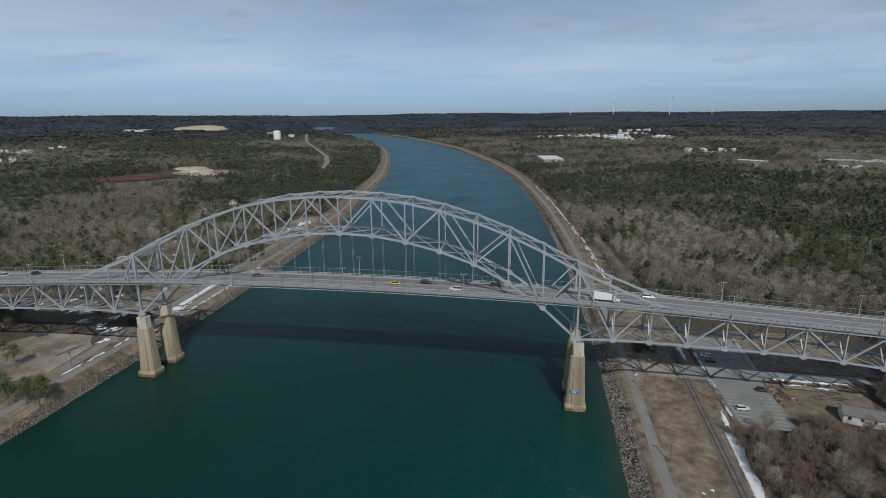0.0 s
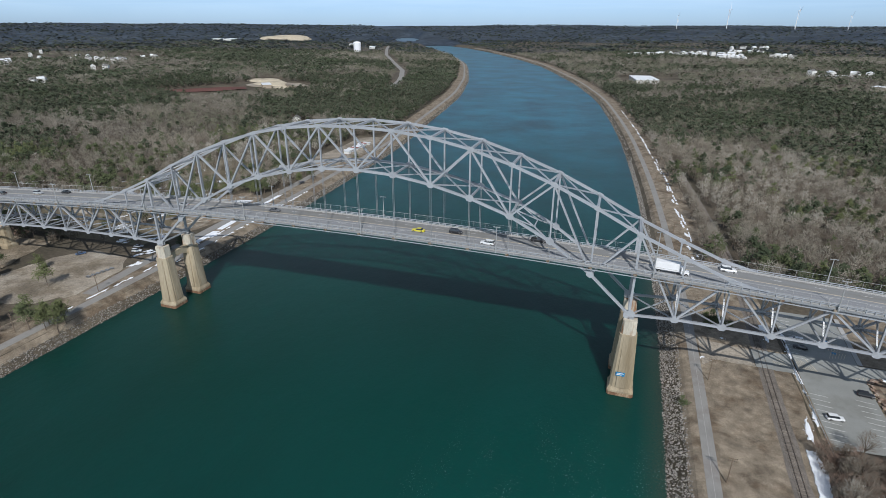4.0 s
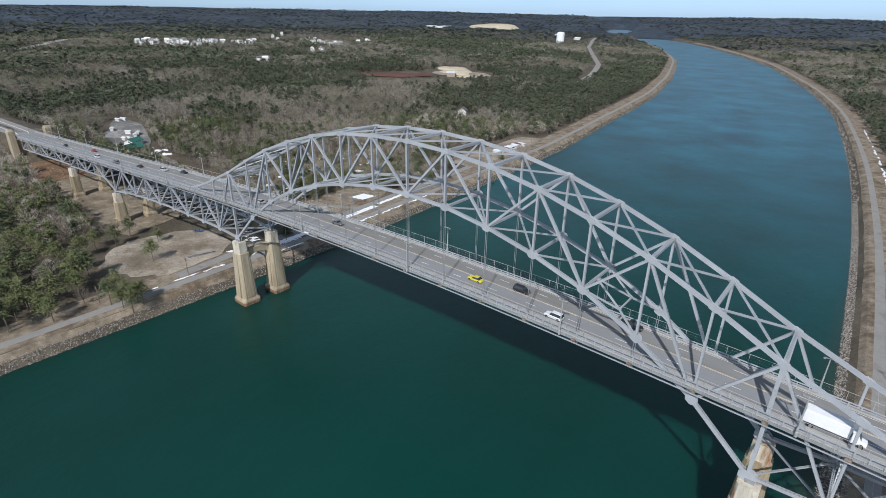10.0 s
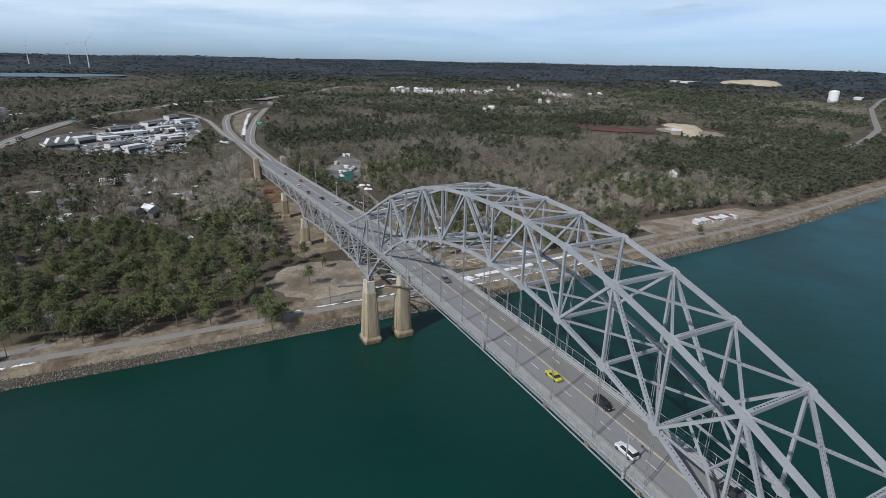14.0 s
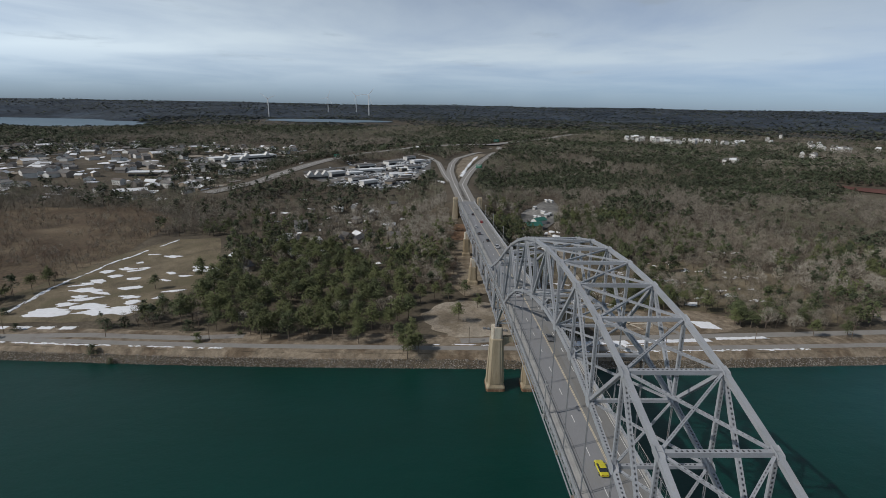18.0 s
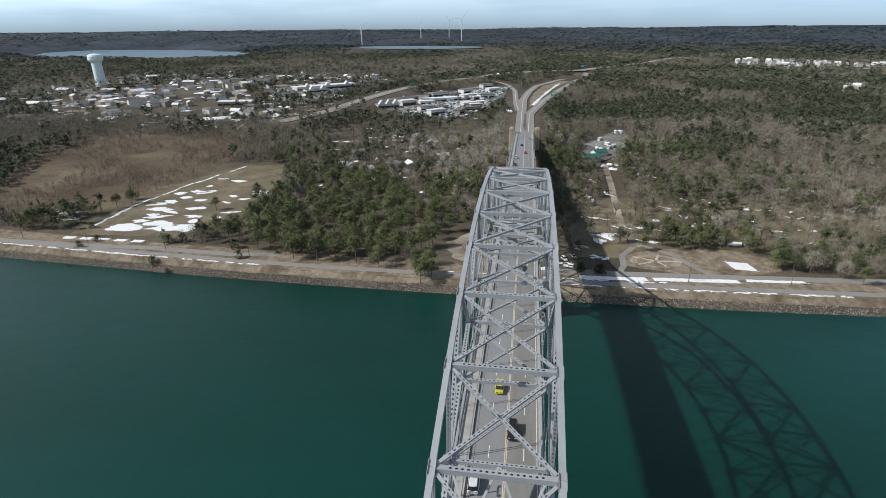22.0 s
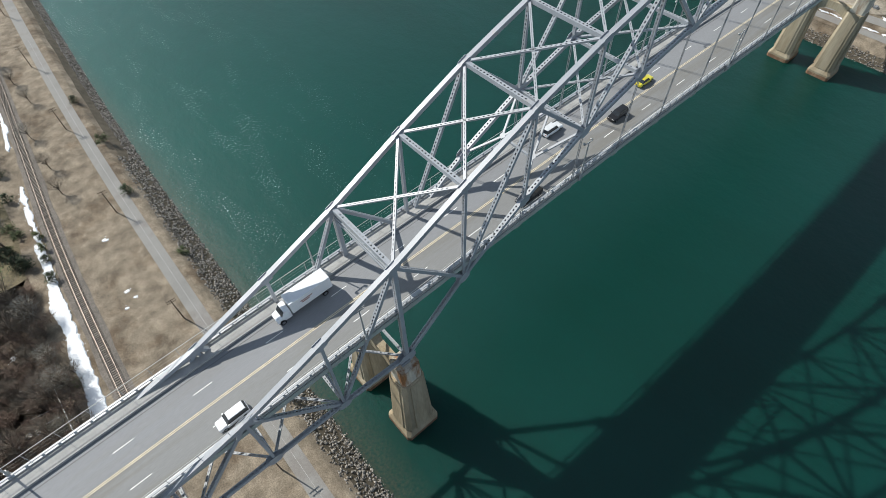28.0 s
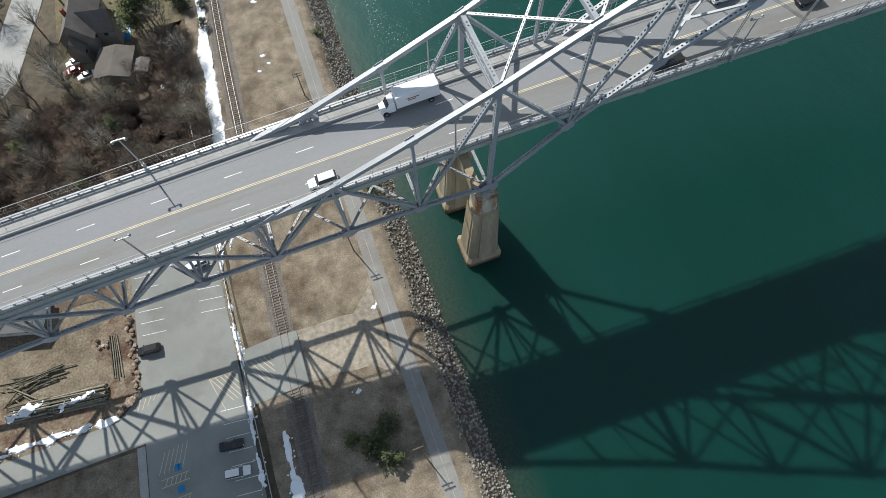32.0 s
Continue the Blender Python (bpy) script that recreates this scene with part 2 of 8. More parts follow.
M["ground"] = mat("ground", (0.092, 0.076, 0.056), 0.95, 0, 0.3, 0.03, 0.25, 0.6, tint=(0.112, 0.094, 0.068), stain=(0.075, 0.064, 0.045), stain_scale=0.012)
M["grass"] = mat("dry_grass", (0.196, 0.16, 0.118), 0.95, 0, 0.34, 0.32, 0.3, 3.8, tint=(0.255, 0.212, 0.158), stain=(0.135, 0.102, 0.07), stain_scale=0.085)
M["lawn"] = mat("olive_lawn", (0.165, 0.142, 0.085), 0.95, 0, 0.3, 0.13, 0.34, 2.4, tint=(0.135, 0.11, 0.07), stain=(0.2, 0.165, 0.11), stain_scale=0.1)
M["field"] = mat("field_grass", (0.155, 0.13, 0.085), 0.95, 0, 0.3, 0.1, 0.35, 1.6, tint=(0.19, 0.158, 0.108), stain=(0.115, 0.1, 0.062), stain_scale=0.05)
M["dirt"] = mat("dirt", (0.25, 0.212, 0.16), 0.95, 0, 0.28, 0.25, 0.3, 2.0, tint=(0.205, 0.17, 0.122), stain=(0.155, 0.125, 0.088), stain_scale=0.07, bump=0.05, bump_scale=1)
M["sand"] = mat("sandy_track", (0.34, 0.302, 0.248), 0.95, 0, 0.25, 0.07, 0.25, 1.3, tint=(0.265, 0.228, 0.18), stain=(0.185, 0.155, 0.115), stain_scale=0.06)
M["orange_earth"] = mat("orange_earth", (0.195, 0.125, 0.08), 0.95, 0, 0.3, 0.15, 0.3, 1.2, tint=(0.19, 0.12, 0.075), stain=(0.13, 0.09, 0.06), stain_scale=0.08, bump=0.2, bump_scale=0.8)
M["marsh"] = mat("marsh", (0.105, 0.078, 0.052), 0.95, 0, 0.35, 0.04, 0.35, 0.7, tint=(0.15, 0.118, 0.078), stain=(0.07, 0.05, 0.032), stain_scale=0.02)
# distance haze is put into this colour as a dark blue-grey
M["hazed_far_woods"] = mat("hazed_far_woods", (0.024, 0.036, 0.054), 0.95, 0, 0.4, 0.006, 0.4, 0.03, tint=(0.042, 0.055, 0.07), stretch=(1, 1, 3))
M["snow"] = mat("snow", (0.82, 0.84, 0.87), 0.7, 0, 0.06, 0.4, 0.05, 4, stain=(0.62, 0.60, 0.57), stain_scale=0.5, stain_pos=(0.6, 0.8), bump=0.1, bump_scale=1.2)


def water_material(name, lo, hi, foam=False):
    m = bpy.data.materials.new(name)
    m.use_nodes = True
    n, l = m.node_tree.nodes, m.node_tree.links
    b = n["Principled BSDF"]
    b.inputs["Roughness"].default_value = 0.38
    b.inputs["IOR"].default_value = 1.33
    if foam:
        # murky depth: light spreads under the surface
        b.inputs["Subsurface Weight"].default_value = 0.8
        b.inputs["Subsurface Radius"].default_value = (0.4, 1.0, 0.8)
        b.inputs["Subsurface Scale"].default_value = 3.4
        b.subsurface_method = "BURLEY"
    g = n.new("ShaderNodeNewGeometry")

    def tex(s, d, stretch):
        mp = n.new("ShaderNodeMapping")
        mp.inputs["Scale"].default_value = stretch
        l.new(g.outputs["Position"], mp.inputs[0])
        t = n.new("ShaderNodeTexNoise")
        t.inputs["Scale"].default_value, t.inputs["Detail"].default_value, t.inputs["Roughness"].default_value = s, d, 0.6
        l.new(mp.outputs[0], t.inputs["Vector"])
        return t.outputs["Fac"]

    broad = tex(0.012, 5, (1, 0.35, 1))
    r = n.new("ShaderNodeValToRGB")
    r.color_ramp.elements[0].position, r.color_ramp.elements[0].color = 0.3, (*lo, 1)
    r.color_ramp.elements[1].position, r.color_ramp.elements[1].color = 0.72, (*hi, 1)
    l.new(broad, r.inputs[0])
    l.new(r.outputs[0], b.inputs["Base Color"])
    own = r.outputs[0]
    if foam:
        # reflected sky put into the colour: the wind-ruffled reach beyond the bridge runs bluer
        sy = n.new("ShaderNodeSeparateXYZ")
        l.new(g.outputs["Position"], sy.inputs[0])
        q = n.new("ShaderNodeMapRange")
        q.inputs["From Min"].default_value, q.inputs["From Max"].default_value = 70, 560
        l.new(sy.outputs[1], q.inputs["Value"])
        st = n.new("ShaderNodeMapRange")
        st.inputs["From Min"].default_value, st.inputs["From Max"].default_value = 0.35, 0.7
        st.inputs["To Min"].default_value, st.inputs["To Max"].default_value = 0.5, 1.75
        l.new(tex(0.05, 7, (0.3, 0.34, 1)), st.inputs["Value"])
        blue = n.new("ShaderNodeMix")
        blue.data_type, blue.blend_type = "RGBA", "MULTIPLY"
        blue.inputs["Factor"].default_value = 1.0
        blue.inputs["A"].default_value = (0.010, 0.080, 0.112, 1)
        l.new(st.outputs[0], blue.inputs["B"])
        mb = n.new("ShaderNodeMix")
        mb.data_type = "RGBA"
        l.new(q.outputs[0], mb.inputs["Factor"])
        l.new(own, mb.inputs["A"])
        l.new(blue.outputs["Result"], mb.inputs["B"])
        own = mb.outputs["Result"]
    if foam:
        # flecks of foam where the current runs past the railway bank
        def span(v, lo, hi):
            q = n.new("ShaderNodeMapRange")
            q.inputs["From Min"].default_value, q.inputs["From Max"].default_value = lo, hi
            l.new(v, q.inputs["Value"])
            return q.outputs[0]

        def times(a, c):
            q = n.new("ShaderNodeMath")
            q.operation = "MULTIPLY"
            l.new(a, q.inputs[0])
            l.new(c, q.inputs[1])
            return q.outputs[0]

        sp = n.new("ShaderNodeSeparateXYZ")
        l.new(g.outputs["Position"], sp.inputs[0])
        where = times(span(sp.outputs[0], 30, 80), span(sp.outputs[1], -25, -75))
        fleck = times(span(tex(1.9, 7, (1, 0.7, 1)), 0.585, 0.68), span(tex(0.09, 7, (1.3, 0.4, 1)), 0.5, 0.64))
        mx = n.new("ShaderNodeMix")
        mx.data_type = "RGBA"
        l.new(times(where, fleck), mx.inputs["Factor"])
        # stones of the bank show through the shallow edge
        bed = n.new("ShaderNodeMix")
        bed.data_type = "RGBA"
        l.new(times(span(sp.outputs[0], 100, 108.5), span(tex(1.6, 5, (1, 1, 1)), 0.3, 0.75)), bed.inputs["Factor"])
        # sun-side glare on the churned water past the bank, painted in as paler colour
        pale = n.new("ShaderNodeMix")
        pale.data_type = "RGBA"
        l.new(times(span(sp.outputs[0], 0, 95), span(sp.outputs[1], 10, -110)), pale.inputs["Factor"])
        l.new(own, pale.inputs["A"])
        pale.inputs["B"].default_value = (0.002, 0.064, 0.052, 1)
        l.new(pale.outputs["Result"], bed.inputs["A"])
        bed.inputs["B"].default_value = (0.06, 0.062, 0.04, 1)
        l.new(bed.outputs["Result"], mx.inputs["A"])
        mx.inputs["B"].default_value = (0.55, 0.68, 0.66, 1)
        l.new(mx.outputs["Result"], b.inputs["Base Color"])
    bp = n.new("ShaderNodeBump")
    bp.inputs["Strength"].default_value, bp.inputs["Distance"].default_value = 0.35, 0.12
    l.new(tex(0.9, 5, (1, 1, 1)), bp.inputs["Height"])
    bp2 = n.new("ShaderNodeBump")
    bp2.inputs["Strength"].default_value, bp2.inputs["Distance"].default_value = 0.35, 0.5
    l.new(tex(0.12, 4, (1, 0.6, 1)), bp2.inputs["Height"])
    l.new(bp.outputs[0], bp2.inputs["Normal"])
    l.new(bp2.outputs[0], b.inputs["Normal"])
    return m


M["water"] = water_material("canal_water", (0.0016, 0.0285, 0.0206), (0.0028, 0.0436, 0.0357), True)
M["lake"] = water_material("lake_water", (0.05, 0.10, 0.14), (0.07, 0.13, 0.18))


# ---- mesh helpers ----
def mesh_from(name, verts, faces, mats, face_mats=None, smooth=False):
    me = bpy.data.meshes.new(name)
    me.from_pydata([tuple(v) for v in verts], [], faces)
    for m in (mats if isinstance(mats, (list, tuple)) else [mats]):
        me.materials.append(m)
    if face_mats is not None:
        me.polygons.foreach_set("material_index", face_mats)
    if smooth:
        me.polygons.foreach_set("use_smooth", [True] * len(me.polygons))
    me.update()
    return me


def part(name, bm, material, parent, label=""):
    """One mesh object under a thing or part; bm may be a bmesh or a ready mesh."""
    if isinstance(bm, bmesh.types.BMesh):
        me = bpy.data.meshes.new(name)
        bm.to_mesh(me)
        bm.free()
        me.materials.append(material)
    else:
        me = bm
    ob = new(name, me)
    if parent is not None:
        ob.parent = parent
    if label:
        ob["label"] = label
    return ob


def thing(name, label, category, group="", kind="", at=(0, 0, 0)):
    e = new(name)
    e.empty_display_size = 0.5
    e.location = at
    return tagged(e, label, category, group, kind)


def box(bm, x0, x1, y0, y1, z0, z1):
    v = [bm.verts.new(p) for p in ((x0, y0, z0), (x1, y0, z0), (x1, y1, z0), (x0, y1, z0), (x0, y0, z1), (x1, y0, z1), (x1, y1, z1), (x0, y1, z1))]
    for f in ((0, 3, 2, 1), (4, 5, 6, 7), (0, 1, 5, 4), (1, 2, 6, 5), (2, 3, 7, 6), (3, 0, 4, 7)):
        bm.faces.new([v[i] for i in f])
    return v


def frustum(bm, rings):
    """Closed loft through rings of equal length."""
    vs = [[bm.verts.new(p) for p in r] for r in rings]
    k = len(vs[0])
    for a, b in zip(vs, vs[1:]):
        for i in range(k):
            bm.faces.new((a[i], a[(i + 1) % k], b[(i + 1) % k], b[i]))
    bm.faces.new(vs[0][::-1])
    bm.faces.new(vs[-1])


def tube(bm, p, q, r0, r1=None, k=6):
    p, q = Vector(p), Vector(q)
    r1 = r0 if r1 is None else r1
    d = (q - p).normalized()
    a = d.orthogonal().normalized()
    b = d.cross(a)
    frustum(bm, [[c + r * (math.cos(t) * a + math.sin(t) * b) for t in [2 * math.pi * i / k for i in range(k)]] for c, r in ((p, r0), (q, r1))])


# ---- terrain ----
CY = np.array([-4900, -1500, -600, -370, -250, -130, 40, 121, 200, 270, 340, 420, 550, 715, 805, 1000, 1300, 1480, 1800, 2225, 2700, 3500, 4900.0])
CX = np.array([-500, -110, -40, -18, -9, -2, 0, -3, -6.5, -11, -17, -24, -40, -64, -82, -128, -218, -276, -410, -615, -880, -1380, -2300.0])
_yy = np.linspace(-4900, 4900, 1961)
_cc = np.convolve(np.pad(np.interp(_yy, CY, CX), 10, mode="edge"), np.ones(21) / 21, "valid")
SHORE = 109.0


def canal_x(y):
    return np.interp(y, _yy, _cc)


def bend(x, y):
    """Extra width of the canal along the inner bank of the bend."""
    return np.where(x < canal_x(y), np.interp(y, [330, 480, 900, 1400], [0.0, 7.0, 9.0, 4.0]), 0.0)


def road_z(x):
    a = abs(x)
    return 46 - a * a / 4800 if a < 147 else 46 - 147 * 147 / 4800 - 0.0612 * (a - 147)


def far_road_z(x):
    return road_z(x) if abs(x) < 395 else max(20.0, road_z(395) - 0.03 * (abs(x) - 395))


# the last entry is the canal's far reach, laid as a separate sheet
LAKES = [(-2350, -1850, 760, 400, 0.95, 12.0), (-2420, -500, 300, 190, 1.35, 33.0), (-1330, 3330, 430, 85, 1.96, 14.0)]
TANK_X, TANK_Y = -915.0, 1800.0
HIGHWAY = [(-470, -275), (-544, -242), (-667, -222), (-815, -200), (-950, -157), (-1049, -59), (-1081, 33), (-1102, 109), (-1273, 220), (-1546, 401), (-1750, 600)]
FAR_ROAD = [(-313, 740), (-345, 850), (-378, 942), (-433, 1079), (-558, 1316), (-710, 1608), (-880, 1996), (-1021, 2332)]


def line_dist(x, y, line):
    out = np.full(np.shape(x), 1e9)
    for (x0, y0), (x1, y1) in zip(line, line[1:]):
        dx, dy = x1 - x0, y1 - y0
        t = np.clip(((x - x0) * dx + (y - y0) * dy) / (dx * dx + dy * dy), 0, 1)
        out = np.minimum(out, np.hypot(x - x0 - t * dx, y - y0 - t * dy))
    return out



def smooth01(t):
    t = np.clip(t, 0, 1)
    return t * t * (3 - 2 * t)


def hills(x, y):
    return (np.sin(x * 0.0041 + 1.3) * np.cos(y * 0.0037 - 0.4) + 0.6 * np.sin(x * 0.0093 - y * 0.0071) + 0.4 * np.cos(y * 0.0151 + x * 0.006))


def ground_z(x, y):
    x, y = np.asarray(x, float), np.asarray(y, float)
    d = np.abs(x - canal_x(y)) - SHORE - bend(x, y) + 420 * smooth01((y - 2700) / 450)
    z = np.interp(d, [-60, -14, -4, 0, 6.5, 9, 150, 300, 600, 1200, 4000], [-9, -6, -2.2, 0, 4.7, 5, 5, 11, 15, 22, 26])
    z = z + smooth01((d - 160) / 300) * 4 * hills(x, y)
    r = np.hypot(x, y)
    z = z + 76 * smooth01((r - 2500) / 2350) * (1 + 0.02 * np.sin(np.arctan2(y, x) * 9) + 0.012 * np.sin(np.arctan2(y, x) * 23))
    for lx, ly, la, lb, lr, lz in LAKES:
        u, v = (x - lx) * math.cos(lr) + (y - ly) * math.sin(lr), -(x - lx) * math.sin(lr) + (y - ly) * math.cos(lr)
        k = smooth01((1.35 - np.hypot(u / la, v / lb)) / 0.35)
        z = z * (1 - k) + lz * k
    # the highways run on low banks
    z = z + 7 * smooth01((52 - line_dist(x, y, HIGHWAY)) / 36) + 4 * smooth01((52 - line_dist(x, y, FAR_ROAD)) / 36)
    ax = np.abs(x)
    rz = np.where(ax < 395, 26.0, np.maximum(20.0, 46 - 4.502 - 0.0612 * 248 - 0.03 * (ax - 395)))
    wide = np.where(ax > 520, np.interp(ax, [520, 700, 1000], [14, 70, 120]), 14)
    emb = rz - 0.35 - np.maximum(0, np.abs(y - 2) - wide) * 0.42
    k = smooth01((ax - 372) / 16) * (1 - smooth01((ax - 1100) / 300))
    z = np.where(emb > z, z * (1 - k) + emb * k, z)
    return z


def sample_lines(stops):
    out = []
    for (a, b, step) in stops:
        k = max(1, round((b - a) / step))
        out += [a + (b - a) * i / k for i in range(k)]
    return out


S_POS = sample_lines([(0, 90, 30), (90, 109, 5), (109, 119, 2), (119, 150, 8), (150, 420, 10), (420, 1000, 20), (1000, 1900, 60), (1900, 4700, 175)]) + [4700]
S_ALL = [-s for s in S_POS[:0:-1]] + S_POS
Y_POS = sample_lines([(0, 300, 8), (300, 1000, 20), (1000, 2000, 50), (2000, 4700, 150)]) + [4700]
Y_ALL = [-v for v in Y_POS[:0:-1]] + Y_POS
gy, gs = np.meshgrid(np.array(Y_ALL), np.array(S_ALL), indexing="ij")
gx = gs + canal_x(gy)
gz = ground_z(gx, gy)
nr, nc = gx.shape
idx = np.arange(nr * nc).reshape(nr, nc)
quads = np.stack([idx[:-1, :-1], idx[:-1, 1:], idx[1:, 1:], idx[1:, :-1]], -1).reshape(-1, 4)
# ground past 2800 m takes the colour with haze painted in
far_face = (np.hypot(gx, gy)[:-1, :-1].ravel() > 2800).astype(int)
ground = new("ground", mesh_from("ground", np.stack([gx, gy, gz], -1).reshape(-1, 3).tolist(), quads.tolist(), [M["ground"], M["hazed_far_woods"]], far_face.tolist(), smooth=True))
tagged(ground, "brown leaf-littered early spring ground with low hills", "ground", kind="structure")
# canal water
wy = np.linspace(-4600, 2950, 120)
wv = [(canal_x(v) + s * 136, v, 0.0) for v in wy for s in (-1, 1)]
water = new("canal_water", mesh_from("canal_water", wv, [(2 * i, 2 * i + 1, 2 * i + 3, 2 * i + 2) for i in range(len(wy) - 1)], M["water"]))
tagged(water, "deep green canal water with fine ripples", "water", kind="structure")


# ---- the bridge ----
PANEL, HALF = 13.411, 7.4
ZU = [82.8, 82.3, 80.9, 78.2, 74.2, 69.2, 63.0, 56.2, 50.4, 45.0, 41.6, 39.9, 39.1, 38.2, 37.4, 36.6, 35.8]
ZL = [68.2, 67.6, 65.5, 62.2, 57.6, 50.6, 41.2, 28.9, 29.6, 29.4, 29.1, 28.7, 28.2, 27.4, 26.2, 24.6, 22.6]
_members = {}


def member_mesh(length, w, h, holes, pitch=0.72):
    """A built-up box member along x: solid webs across y, cover plates pierced by a row of holes."""
    key = (round(length, 2), w, h, holes)
    if key in _members:
        return _members[key]
    v, f = [], []

    def quad(*ps):
        f.append(tuple(range(len(v), len(v) + 4)))
        v.extend(ps)

    L, a, b = length, w / 2, h / 2
    for s in (-1, 1):
        quad((0, s * a, -b), (L, s * a, -b), (L, s * a, b), (0, s * a, b))
    quad((0, -a, -b), (0, a, -b), (0, a, b), (0, -a, b))
    quad((L, -a, -b), (L, a, -b), (L, a, b), (L, -a, b))
    for s in (-1, 1):
        if not holes:
            quad((0, -a, s * b), (L, -a, s * b), (L, a, s * b), (0, a, s * b))
            continue
        z = s * b
        m = min(1.3, L * 0.12)
        n = max(1, round((L - 2 * m) / pitch))
        step = (L - 2 * m) / n
        quad((0, -a, z), (m, -a, z), (m, a, z), (0, a, z))
        quad((L - m, -a, z), (L, -a, z), (L, a, z), (L - m, a, z))
        hx, hy = min(0.2, step * 0.28), a * 0.36
        for i in range(n):
            x0, x1 = m + i * step, m + (i + 1) * step
            c = (x0 + x1) / 2
            k = len(v)
            v.extend([(x0, -a, z), (x1, -a, z), (x1, a, z), (x0, a, z),
                      (c - hx, 0, z), (c - hx / 2, -hy, z), (c + hx / 2, -hy, z), (c + hx, 0, z), (c + hx / 2, hy, z), (c - hx / 2, hy, z)])
            f.extend([(k, k + 1, k + 6, k + 5), (k + 1, k + 7, k + 6), (k + 1, k + 2, k + 7), (k + 2, k + 8, k + 7), (k + 2, k + 3, k + 9, k + 8),
                      (k + 3, k + 4, k + 9), (k + 3, k, k + 4), (k, k + 5, k + 4)])
    me = mesh_from("member", v, f, M["steel"])
    _members[key] = me
    return me


def place_member(name, p, q, w, h, parent, holes=True, across=(0, 1, 0), trim=(0.0, 0.0), label="", material=None):
    """A member from p to q; its width w lies along the direction named across."""
    p, q = Vector(p), Vector(q)
    d = (q - p).normalized()
    p, q = p + d * trim[0], q - d * trim[1]
    y = Vector(across)
    y = (y - d * y.dot(d)).normalized()
    z = d.cross(y)
    ob = new(name, member_mesh((q - p).length, w, h, holes))
    ob.matrix_world = Matrix((d, y, z)).transposed().to_4x4()
    ob.location = p
    ob.parent = parent
    if label:
        ob["label"] = label
    return ob


bridge = thing("bridge", "grey painted steel arch truss bridge over the canal", "bridge")


def U(i, s):
    return Vector((PANEL * i, s * HALF, ZU[abs(i)]))


def Lo(i, s):
    return Vector((PANEL * i, s * HALF, ZL[abs(i)]))


def gusset_mesh(r, sx, sz, cut):
    bm = bmesh.new()
    pts = [(-sx, -sz + cut), (-sx + cut, -sz), (sx - cut, -sz), (sx, -sz + cut), (sx, sz - cut), (sx - cut, sz), (-sx + cut, sz), (-sx, sz - cut)]
    frustum(bm, [[(x, y, z) for x, z in pts] for y in (-r, r)])
    me = bpy.data.meshes.new("gusset")
    bm.to_mesh(me)
    bm.free()
    me.materials.append(M["steel"])
    return me


GU, GL, GP = gusset_mesh(0.03, 1.1, 0.6, 0.35), gusset_mesh(0.03, 1.25, 1.0, 0.6), gusset_mesh(0.04, 1.7, 1.4, 0.8)


def gusset(at, slope, me, w):
    for s in (-1, 1):
        g = new("gusset_plate", me)
        g.matrix_world = Matrix.Translation(at + Vector((0, s * (w / 2 + 0.035), 0))) @ Matrix.Rotation(-math.atan(slope), 4, "Y")
        g.parent = bridge


for s in (-1, 1):
    for i in range(-16, 17):
        a = abs(i)
        if i < 16:
            place_member("top_chord", U(i, s), U(i + 1, s), 0.8, 0.8, bridge, holes=False)
            j = max(a, abs(i + 1))
            place_member("bottom_chord", Lo(i, s), Lo(i + 1, s), 0.78, 0.8 if j <= 7 else 0.7, bridge, holes=True)
        big = a in (7,)
        place_member("vertical", Lo(i, s), U(i, s), 0.62 if not big else 0.85, 0.48 if not big else 0.75, bridge, across=(0, 1, 0), trim=(0.3, 0.3))
        su = (U(min(i + 1, 16), s).z - U(max(i - 1, -16), s).z) / (2 * PANEL)
        sl = (Lo(min(i + 1, 16), s).z - Lo(max(i - 1, -16), s).z) / (2 * PANEL) if not big else 0
        gusset(U(i, s), su, GU, 0.81)
        gusset(Lo(i, s), sl, GP if big else GL, 0.8 if not big else 0.87)
    for i in range(-16, 16):
        k = i if i % 2 == 0 else i + 1
        o = i + 1 if i % 2 == 0 else i
        place_member("diagonal", Lo(k, s), U(o, s), 0.66, 0.56, bridge, trim=(0.6, 0.6))

# cross bracing between the trusses
for i in range(-9, 10):
    a = abs(i)
    strut = [U(i, -1), U(i, 1)]
    if a <= 7:
        place_member("top_strut", strut[0], strut[1], 0.75, 0.7, bridge, across=(1, 0, 0), trim=(0.5, 0.5))
    if a == 7:
        for dz in (-1.6, -2.4):
            place_member("portal_strut", strut[0] + Vector((0, 0, dz)), strut[1] + Vector((0, 0, dz)), 0.5, 0.45, bridge, across=(1, 0, 0), trim=(0.4, 0.4))
        for k in range(8):
            y0 = -HALF + 0.6 + k * (2 * HALF - 1.2) / 8
            y1 = y0 + (2 * HALF - 1.2) / 8
            za, zb = (-0.3, -1.5) if k % 2 else (-1.5, -0.3)
            place_member("portal_lacing", (PANEL * i, y0, ZU[7] + za), (PANEL * i, y1, ZU[7] + zb), 0.3, 0.14, bridge, holes=False, across=(1, 0, 0))
for i in range(-7, 7):
    for s in (-1, 1):
        place_member("top_lateral", U(i, s) + Vector((0, 0, 0.1)), U(i + 1, -s) + Vector((0, 0, 0.1)), 0.42, 0.36, bridge, across=(0, 1, 0), trim=(0.9, 0.9))
# lower bracing of the arch, above the traffic
for i in range(-4, 5):
    place_member("bottom_strut", Lo(i, -1), Lo(i, 1), 0.6, 0.6, bridge, across=(1, 0, 0), trim=(0.5, 0.5))
